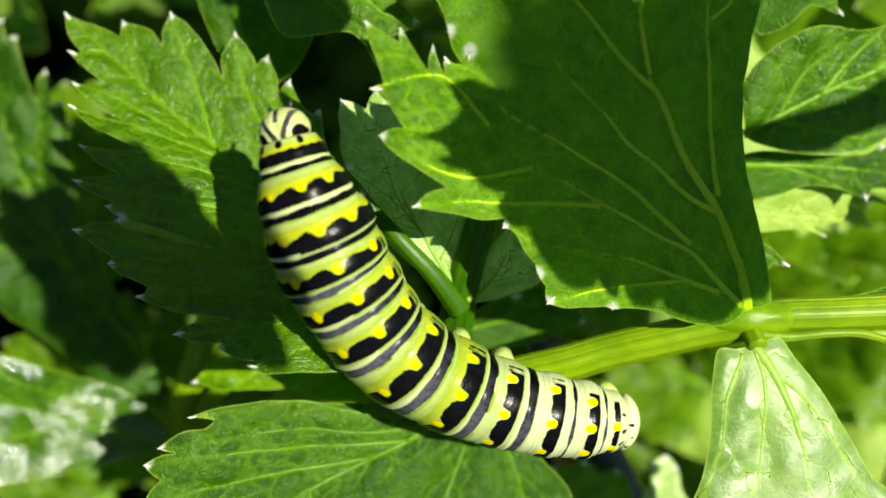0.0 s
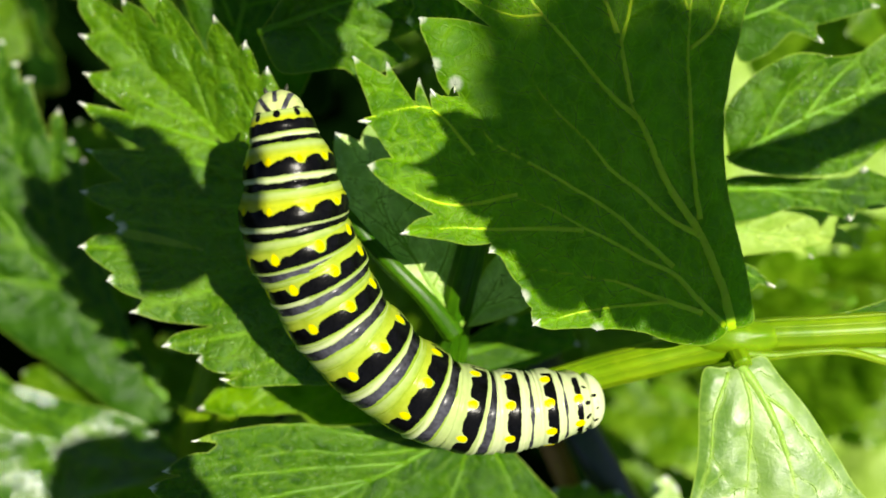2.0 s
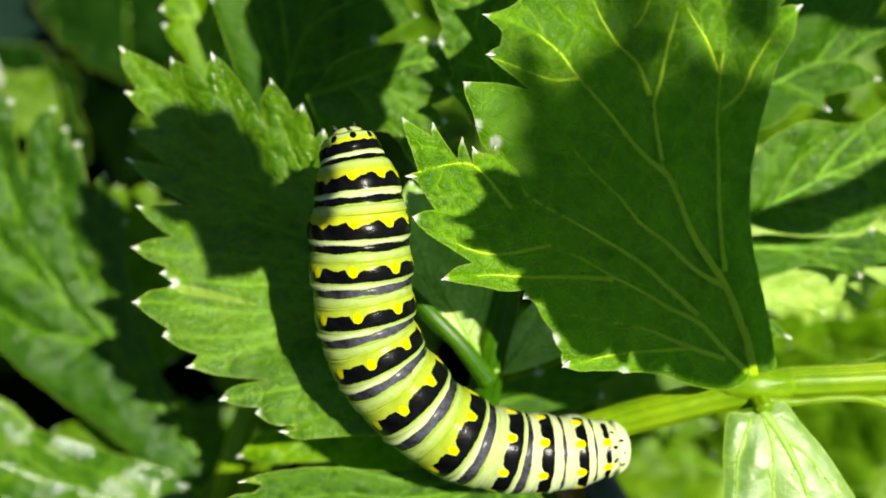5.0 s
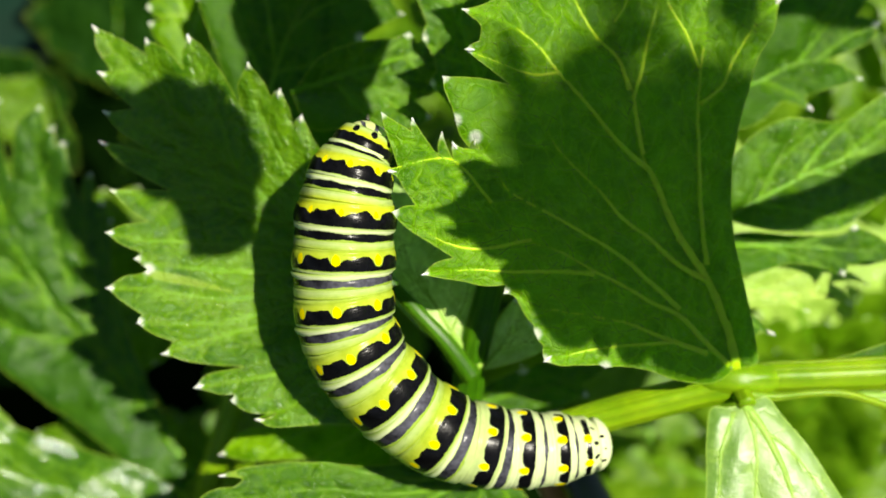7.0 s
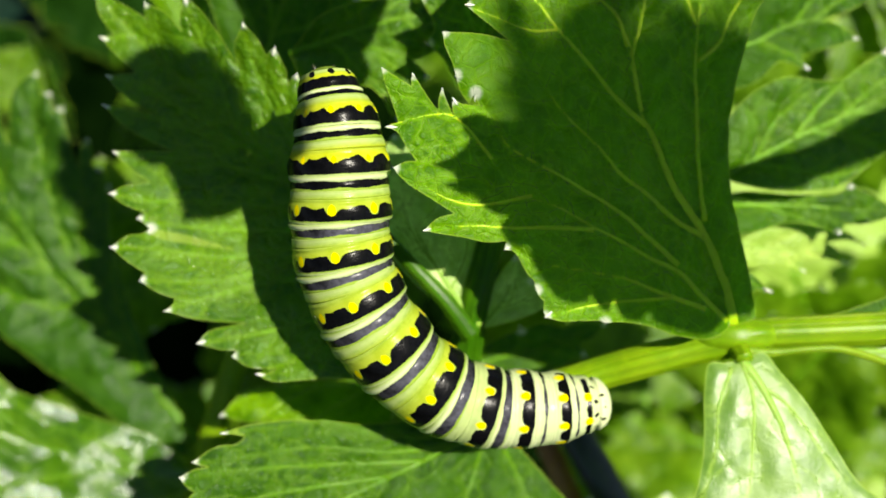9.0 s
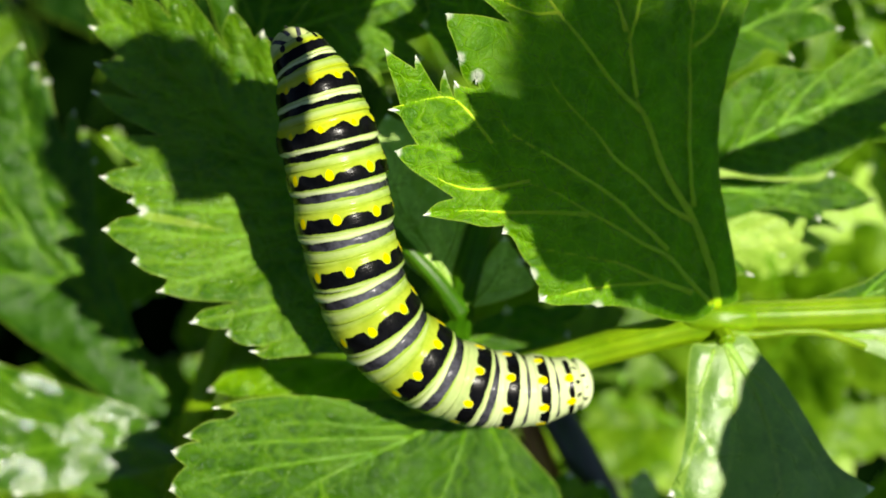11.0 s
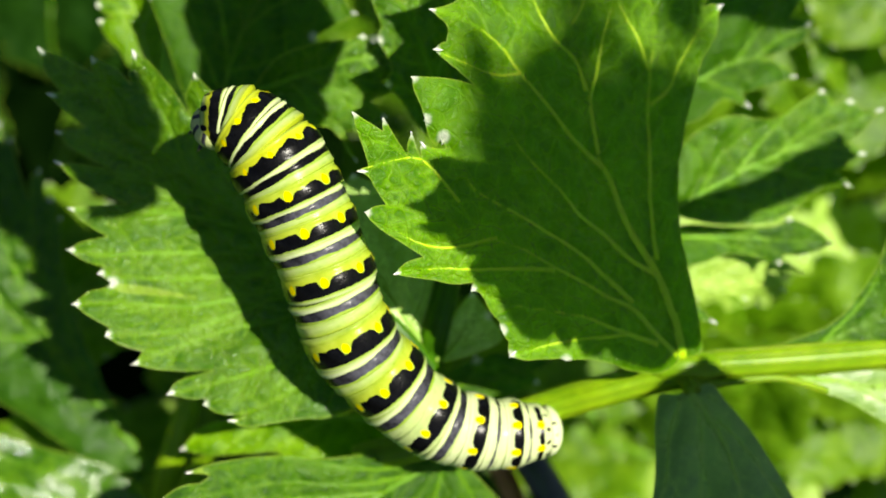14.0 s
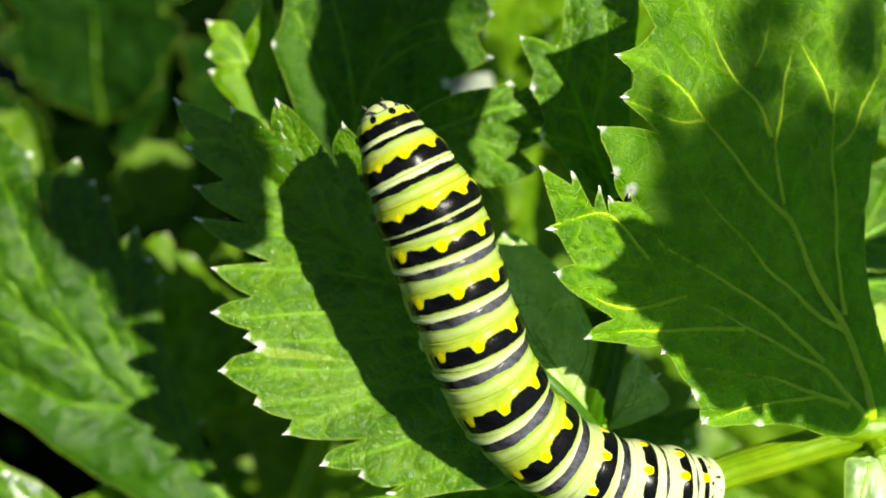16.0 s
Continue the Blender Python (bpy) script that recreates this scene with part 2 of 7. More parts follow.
VEIN_DULL = plain_material("leaf_vein_dull", (0.07, 0.19, 0.003), (0.11, 0.25, 0.006), 300, 0.4, sss=0.3, spec=0.2)
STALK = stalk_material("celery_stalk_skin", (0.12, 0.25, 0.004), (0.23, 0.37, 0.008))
# darker green stalk skin with the shade on these two stalks put into it
STALK_SHADE_TONE = stalk_material("stalk_shade_tone_skin", (0.028, 0.105, 0.002), (0.060, 0.165, 0.003))
SKIN = caterpillar_material()
LEG = plain_material("caterpillar_leg", (0.02, 0.02, 0.015), (0.05, 0.06, 0.02), 900, 0.4)
PROLEG = plain_material("caterpillar_proleg", (0.42, 0.55, 0.12), (0.5, 0.62, 0.2), 900, 0.45, sss=0.1)
# bluish green taken down almost to black, in place of shade on the leaf
BROAD = plain_material("bluish_leaf_shade_tone", (0.0012, 0.013, 0.006), (0.0025, 0.020, 0.010), 40, 0.5, spec=0.3)
# near-black soil: the deep shade under the leaves is in this colour
SOIL = plain_material("soil_shade_tone", (0.0008, 0.004, 0.0005), (0.0025, 0.009, 0.001), 60, 0.95, bumpy=1.0, dist=0.006, spec=0.0)
TUBE = plain_material("black_plastic", (0.03, 0.033, 0.04), (0.05, 0.055, 0.065), 120, 0.32)
WOOD = plain_material("orange_brown_stick", (0.30, 0.11, 0.04), (0.42, 0.18, 0.07), 200, 0.7, stretch=(1, 1, 0.1))
PALE_WHITE = plain_material("pale_white", (0.30, 0.34, 0.26), (0.40, 0.44, 0.34), 80, 0.45, bumpy=0.1)


# ---- building helpers ----
def part(name, bm, material, parent, label=""):
    me = bpy.data.meshes.new(name)
    bm.to_mesh(me)
    bm.free()
    me.materials.append(material)
    for p in me.polygons:
        p.use_smooth = True
    ob = new(name, me)
    ob.parent = parent
    return tagged(ob, label)


def thing(name, m, label, category, group="", kind=""):
    ob = new(name)
    ob.empty_display_size = 0.005
    ob.matrix_basis = m
    return tagged(ob, label, category, group, kind)


def spline(points, n):
    """A smooth line of n + 1 points through the points given."""
    p = np.array(points, float)
    p = np.vstack([2 * p[0] - p[1], p, 2 * p[-1] - p[-2]])
    out = []
    for k in range(n + 1):
        s = k / n * (len(p) - 3)
        i = min(int(s), len(p) - 4)
        x = s - i
        a, b, c, d = p[i:i + 4]
        out.append(0.5 * (2 * b + (c - a) * x + (2 * a - 5 * b + 4 * c - d) * x * x + (3 * b - a - 3 * c + d) * x ** 3))
    return np.array(out)


def tube(bm, line, radii, sides=8, flat=1.0, ribs=0, depth=0.0, layer=None):
    """A tapered tube along a line, ribbed lengthwise if wanted, closed at the ends."""
    rings = []
    line = np.array(line)
    for k, p in enumerate(line):
        d = line[min(k + 1, len(line) - 1)] - line[max(k - 1, 0)]
        d = Vector(d).normalized()
        up = Vector((0, 0, 1)) if abs(d.z) < 0.95 else Vector((0, 1, 0))
        x = d.cross(up).normalized()
        y = x.cross(d)
        ring = []
        for j in range(sides):
            a = 2 * math.pi * j / sides
            wave = 0.5 + 0.5 * math.cos(a * ribs) if ribs else 0.0
            r = radii[k] * (1 - depth * wave)
            v = bm.verts.new(Vector(p) + x * math.cos(a) * r + y * math.sin(a) * r * flat)
            if layer:
                v[layer] = wave
            ring.append(v)
        rings.append(ring)
    for a, b in zip(rings, rings[1:]):
        for j in range(sides):
            bm.faces.new((a[j], a[(j + 1) % sides], b[(j + 1) % sides], b[j]))
    bm.faces.new(rings[0][::-1])
    bm.faces.new(rings[-1])


# ---- ground ----
def ground():
    bm = bmesh.new()
    n, size = 60, 0.9
    rows = []
    for i in range(n + 1):
        rows.append([bm.verts.new(((j / n - 0.5) * size, (i / n - 0.5) * size + 0.1,
                                   0.006 * noise.noise(Vector((i * 0.31, j * 0.31, 0))) + 0.004 * noise.noise(Vector((i * 0.9, j * 0.9, 3))))) for j in range(n + 1)])
    for i in range(n):
        for j in range(n):
            bm.faces.new((rows[i][j], rows[i][j + 1], rows[i + 1][j + 1], rows[i + 1][j]))
    rim = [rows[0][j] for j in range(n + 1)] + [rows[i][n] for i in range(1, n + 1)] + [rows[n][j] for j in range(n - 1, -1, -1)] + [rows[i][0] for i in range(n - 1, 0, -1)]
    far = [bm.verts.new((v.co.x * 90, (v.co.y - 0.1) * 90, -0.01)) for v in rim]
    for k in range(len(rim)):
        q = (k + 1) % len(rim)
        bm.faces.new((rim[k], far[k], far[q], rim[q]))
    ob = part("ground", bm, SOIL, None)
    tagged(ob, "crumbly garden soil under the celery plants, deep shade put into its colour", "ground", kind="structure")


ground()


# ---- celery ----
def inside(p, ring):
    x, y = ring[:, 0], ring[:, 1]
    x2, y2 = np.roll(x, -1), np.roll(y, -1)
    crosses = (y > p[1]) != (y2 > p[1])
    return (np.sum(crosses & (p[0] < (x2 - x) * (p[1] - y) / (y2 - y + 1e-12) + x)) % 2) == 1


def to_lines(points, lines):
    """Distance of each point from the nearest of the lines."""
    best = np.full(len(points), 99.0)
    for line in lines:
        line = np.array(line, float)
        for p, q in zip(line, line[1:]):
            d = q - p
            s = np.clip(((points - p) @ d) / (d @ d + 1e-9), 0, 1)
            best = np.minimum(best, np.linalg.norm(points - p - s[:, None] * d, axis=1))
    return best


def inside_all(points, ring):
    x, y = ring[:, 0], ring[:, 1]
    x2, y2 = np.roll(x, -1), np.roll(y, -1)
    px, py = points[:, 0:1], points[:, 1:2]
    crosses = (y > py) != (y2 > py)
    return (np.sum(crosses & (px < (x2 - x) * (py - y) / (y2 - y + 1e-12) + x), axis=1) % 2) == 1


def margin(edge, step):
    """A leaf's outline through (u, v, kind): kind 1 is the point of a tooth, 2 the notch between two, 0 a soft bend."""
    pts = [(0.0, 0.0, 2)] + list(edge) + [(0.0, 0.0, 2)]
    ring, run = [], [pts[0]]
    centre = np.mean(np.array([p[:2] for p in pts]), axis=0)
    for p in pts[1:]:
        run.append(p)
        if p[2] or p is pts[-1]:
            line = [np.array(q[:2], float) for q in run]
            reach = sum(np.linalg.norm(b - a) for a, b in zip(line, line[1:]))
            if len(line) == 2 and reach > 0.6:
                a, b = line
                out = np.array((b[1] - a[1], a[0] - b[0]))
                if out @ ((a + b) / 2 - centre) < 0:
                    out = -out
                line = [a, (a + b) / 2 + out * 0.09, b]
            n = max(2, int(reach / step))
            ring += list(spline(line, n)[:-1])
            run = [p]
    return np.array(ring)


def branches(lines, ring, seed, dense):
    """Crooked side veins that leave the main ones to both sides, and fork once."""
    rng = random.Random(seed)
    result = []

    def grow(p, d, steps, bend):
        way = [p]
        for k in range(steps):
            a = rng.uniform(-0.34, 0.34) - bend
            d = np.array([d[0] * math.cos(a) - d[1] * math.sin(a), d[0] * math.sin(a) + d[1] * math.cos(a)])
            p = p + d * 0.55
            if not inside(p, ring):
                break
            way.append(p)
        if len(way) > 2:
            result.append(way)
        return way, d

    for line in lines:
        line = np.array(line)
        at = np.concatenate([[0], np.cumsum(np.linalg.norm(np.diff(line, axis=0), axis=1))])
        s, side = rng.uniform(0.8, 2.0), 1
        while s < at[-1] - 0.6:
            i = max(0, min(int(np.searchsorted(at, s)) - 1, len(line) - 2))
            d = line[i + 1] - line[i]
            d = d / (np.linalg.norm(d) + 1e-9)
            a = side * radians(rng.uniform(34, 58))
            d = np.array([d[0] * math.cos(a) - d[1] * math.sin(a), d[0] * math.sin(a) + d[1] * math.cos(a)])
            p = line[i] + (line[i + 1] - line[i]) * (s - at[i]) / max(1e-6, at[i + 1] - at[i])
            way, d = grow(p, d, rng.randint(4, 9), side * 0.05)
            if len(way) > 4:
                a = -side * rng.uniform(0.6, 1.0)
                d = np.array([d[0] * math.cos(a) - d[1] * math.sin(a), d[0] * math.sin(a) + d[1] * math.cos(a)])
                grow(way[rng.randint(2, len(way) - 2)], d, rng.randint(3, 6), 0)
            s += rng.uniform(0.7, 1.5) / dense
            side = -side
    return result


def toothed_leaf(label, base, tilt, rib, edge, veins=(), skin=None, vein_skin=None, fold=0.1, wave=0.8, quilt=0.3, step=0.5, seed=1, ridge_size=1.0, dense=0.8, droop=0.0, tips=True, net_skin=None, group="celery leaves"):
    """A celery leaf on the sprig's axes, in mm from its foot: tilt, its slopes; rib, its midrib; edge, its outline (see margin); veins, its main veins. fold lifts it to both sides of the midrib, quilt swells it between the veins."""
    holder = thing("celery_leaf", SPRIG @ Matrix.Translation(Vector(base) * MM), label, "leaf", group)
    ring = margin(edge, step)
    middle = spline([(0, 0)] + list(rib), 40)
    length = np.linalg.norm(np.diff(middle, axis=0), axis=1).sum()
    main = [spline(line, 8 * (len(line) - 1)) for line in veins]
    lo, hi = ring.min(axis=0), ring.max(axis=0)
    rng = np.random.RandomState(seed)
    gu, gv = np.meshgrid(np.arange(lo[0], hi[0], step), np.arange(lo[1], hi[1], step * 0.866))
    gu[1::2] += step / 2
    grid = np.stack([gu.ravel(), gv.ravel()], axis=1) + rng.uniform(-0.12, 0.12, (gu.size, 2)) * step
    grid = grid[inside_all(grid, ring)]
    outline = np.vstack([ring, ring[:1]])
    grid = grid[to_lines(grid, [outline]) > step * 0.45]
    flat = [Vector(p) for p in np.vstack([ring, grid])]
    n = len(ring)
    coords, _, faces, *_ = delaunay_2d_cdt(flat, [(k, (k + 1) % n) for k in range(n)], [], 1, 1e-5)
    p = np.array([tuple(c) for c in coords])
    small = branches(main + [middle], ring, seed, dense) if len(main) else []
    near = to_lines(p, main + [middle])
    fine = np.minimum(near, to_lines(p, small)) if small else near
    rim = to_lines(p, [outline])
    away = to_lines(p, [middle])
    points = np.array([q[:2] for q in edge if q[2] == 1] or [(999.0, 999.0)])
    tip = np.min(np.linalg.norm(p[:, None] - points[None], axis=2), axis=1)

    def height(u, v, off):
        w = tilt[0] * u + tilt[1] * v + fold * off - droop * (u * u + v * v) / length
        w += wave * min(1, off / 3) * noise.noise(Vector((u * 0.11, v * 0.11, seed * 5.3))) + 0.35 * wave * noise.noise(Vector((u * 0.33, v * 0.33, seed * 2.1)))
        return w + 0.10 * noise.noise(Vector((u * 0.9, v * 0.9, seed)))

    bm = bmesh.new()
    layers = [bm.verts.layers.float.new(name) for name in ("vein", "tip", "rim", "fine")]
    verts = []
    for k in range(len(p)):
        u, v = p[k]
        w = height(u, v, away[k])
        w += quilt * (0.75 * (1 - math.exp(-(fine[k] / 0.6) ** 2)) + 0.8 * (1 - math.exp(-(near[k] / 1.5) ** 2)))
        w -= 0.35 * math.exp(-(rim[k] / 0.5) ** 2) - 0.25 * math.exp(-(tip[k] / 0.6) ** 2)
        vert = bm.verts.new(Vector((u, v, w)) * MM)
        for layer, value in zip(layers, (near[k], tip[k], rim[k], fine[k])):
            vert[layer] = value
        verts.append(vert)
    for f in faces:
        if len(set(f)) == 3:
            bm.faces.new([verts[k] for k in f])
    bmesh.ops.recalc_face_normals(bm, faces=bm.faces[:])
    if sum(f.normal.z for f in bm.faces) < 0:
        bmesh.ops.reverse_faces(bm, faces=bm.faces[:])
    surface = BVHTree.FromBMesh(bm)
    part("blade", bm, skin or LEAF, holder)

    def laid(line, sink):
        result = []
        for q in line:
            hit = surface.ray_cast(Vector((q[0] * MM, q[1] * MM, 0.05)), Vector((0, 0, -1)))[0]
            if hit:
                result.append((hit.x, hit.y, hit.z - sink))
        return result

    def ribbed(name, line, thick, text=""):
        way = laid(line, thick * 0.35)
        m = len(way)
        if m > 2:
            bm = bmesh.new()
            tube(bm, np.array(way), [thick * (1 - 0.82 * k / m) + 0.00003 for k in range(m)], 7, 0.7)
            part(name, bm, vein_skin or VEIN, holder, text)

    ribbed("midrib", middle, (0.00040 if length > 15 else 0.00026) * ridge_size, "pale green raised midrib")
    for line in main:
        reach = np.linalg.norm(np.diff(line, axis=0), axis=1).sum() * MM
        ribbed("vein", line, min(0.00024, reach * 0.013) * (0.45 + 0.5 * ridge_size))
    bm = bmesh.new()
    for line in small:
        way = laid(line, 0.00002)
        if len(way) > 2:
            tube(bm, np.array(way), [0.00007 - 0.00004 * k / len(way) for k in range(len(way))], 4, 0.5)
    if len(bm.verts):
        tagged(part("side_vein_net", bm, net_skin or VEIN_DULL, holder), kind="stuff")
    else:
        bm.free()
    if tips:
        for k, q in enumerate(edge):
            if q[2] != 1:
                continue
            a = np.array(q[:2])
            inward = np.zeros(2)
            for other in (edge[k - 1], edge[(k + 1) % len(edge)]):
                d = np.array(other[:2]) - a
                inward = inward + d / (np.linalg.norm(d) + 1e-6)
            inward = inward / (np.linalg.norm(inward) + 1e-6)
            i = int(np.argmin(np.linalg.norm(p - a, axis=1)))
            z = height(a[0], a[1], away[i]) - 0.10
            size = 0.55 + 0.4 * rng.rand()
            bm = bmesh.new()
            tube(bm, np.array([(*(a + inward * s * size), z + 0.05 + h) for s, h in ((-0.15, 0.06), (0.0, 0.06), (0.25, 0.03), (0.5, 0.0), (0.9, -0.06))]) * MM, [r * size * MM for r in (0.03, 0.10, 0.15, 0.12, 0.03)], 8, 0.8)
            part("tooth_tip", bm, TIP, holder, "whitish swollen tip")
    return holder


def notched(tips, depth=1.0):
    """An outline from (u, v, depth of the notch after it)."""
    edge = []
    for a, b in zip(tips, tips[1:] + [None]):
        edge.append((a[0], a[1], 1 if a[2] > 0.05 else 0))
        if b and a[2] > 0.05:
            p, q = np.array(a[:2]), np.array(b[:2])
            mid = (p + q) / 2
            pull = -mid / (np.linalg.norm(mid) + 1e-6) * a[2] * depth * np.linalg.norm(q - p)
            edge.append((*(mid + pull), 2))
    return edge


def stalk(label, points, ribs=9, depth=0.05, skin=None):
    """A ribbed celery stalk through points (u, v, w, radius), in mm."""
    first = Vector(points[0][:3])
    holder = thing("celery_stalk", SPRIG @ Matrix.Translation(first * MM), label, "stalk", "celery stalks")
    line = spline(points, 14 * (len(points) - 1))
    bm = bmesh.new()
    layer = bm.verts.layers.float.new("rib")
    tube(bm, (line[:, :3] - np.array(first)) * MM, line[:, 3] * MM, 36, 0.92, ribs, depth, layer)
    part("stem", bm, skin or STALK, holder)
    for k in range(5):
        a = radians(20 + 35 * k)
        ridge = []
        for i, p in enumerate(line):
            d = Vector(line[min(i + 1, len(line) - 1)][:3] - line[max(i - 1, 0)][:3]).normalized()
            x = d.cross(Vector((0, 0, 1))).normalized()
            y = x.cross(d)
            ridge.append(Vector(p[:3] - np.array(first)) + (x * math.cos(a) + y * math.sin(a) * 0.92) * p[3] * 0.93)
        bm = bmesh.new()
        layer = bm.verts.layers.float.new("rib")
        tube(bm, np.array(ridge) * MM, line[:, 3] * 0.075 * MM, 7)
        part("ridge", bm, skin or STALK, holder)
    return holder


stalk("thick yellow-green ribbed celery stalk carrying the caterpillar", [(-4.6, -21.3, -11, 1.5), (3.5, -19.0, -9, 1.7), (11.4, -16.7, -7.5, 1.65), (15.5, -15.3, -7, 1.6), (19.0, -14.2, -6, 1.6), (22.8, -13.2, -5.5, 1.55), (26.5, -12.3, -5, 1.6), (29.6, -11.7, -5, 1.5), (34.3, -11.5, -5, 1.5), (42.2, -11.2, -5.5, 1.6), (56.0, -10.5, -7, 1.8)])
stalk("upright celery stalk under a leaf, shade put into its green", [(5.5, 1.1, -4.5, 1.1), (4.6, -2.6, -6.5, 1.25), (3.9, -5.5, -7, 1.35), (3.0, -8.9, -7.6, 1.45), (2.3, -13.4, -9.5, 1.6), (1.2, -21.9, -14, 1.9), (-0.6, -35.1, -24, 2.2)], 9, skin=STALK_SHADE_TONE)
stalk("slender leaf stalk beside the caterpillar, shade put into its green", [(2.7, -11.9, -6.8, 1), (0.3, -8.6, -6, 0.8), (-2.3, -5.8, -5.7, 0.7), (-5.0, -2.9, -5.9, 0.62), (-6.9, -0.5, -5.2, 0.6), (-9.4, 2.2, -4.6, 0.45), (-11.2, 4.5, -4.2, 0.25)], 5, skin=STALK_SHADE_TONE)
stalk("thin pale leaf stalk leaving the joint", [(27.5, -13.2, -4, 0.8), (30.1, -13.3, -4, 0.42), (33.4, -13.0, -4, 0.36), (36.5, -13.1, -4.2, 0.36), (40.8, -14.4, -4.6, 0.36)], 5)
stalk("short green leaf stalk at the joint", [(26.7, -12.5, -4.5, 1), (27.0, -13.8, -2.6, 0.8)], 5)
stalk("pale green celery stalk in the shade below", [(-21.6, -12.5, -26.0, 1.20), (-24.2, -19.1, -28.0, 1.40), (-27.1, -27.4, -31.0, 1.60), (-31.3, -39.3, -40.0, 1.80)])
stalk("thin light green celery stalk below the leaf", [(-16.0, -18.1, -22.0, 0.80), (-20.8, -22.4, -25.0, 0.90), (-25.6, -29.8, -30.0, 1.10)], 5)
stalk("pale celery stalk under a large leaf", [(-29.6, -28.6, -36.0, 1.40), (-30.9, -36.5, -40.0, 1.70), (-34.9, -54.5, -52.0, 2.20)])


def joint():
    """The swollen joint where three leaves leave the stalk."""
    spot = (27.0, -11.8, -4.6)
    holder = thing("stalk_joint", SPRIG @ Matrix.Translation(Vector(spot) * MM), "swollen yellow-green joint on the celery stalk", "stalk joint")
    bm = bmesh.new()
    layer = bm.verts.layers.float.new("rib")
    bmesh.ops.create_uvsphere(bm, u_segments=28, v_segments=16, radius=1.0)
    for v in bm.verts:
        a = math.atan2(v.co.z, v.co.y)
        v[layer] = 0.3 + 0.3 * math.cos(a * 8)
        k = 1 - 0.06 * v[layer] + 0.08 * noise.noise(v.co * 2.2)
        v.co = Vector((v.co.x * 4.2, v.co.y * 1.66, v.co.z * 1.62)) * k * MM
    part("knot", bm, STALK, holder)
    return holder


joint()

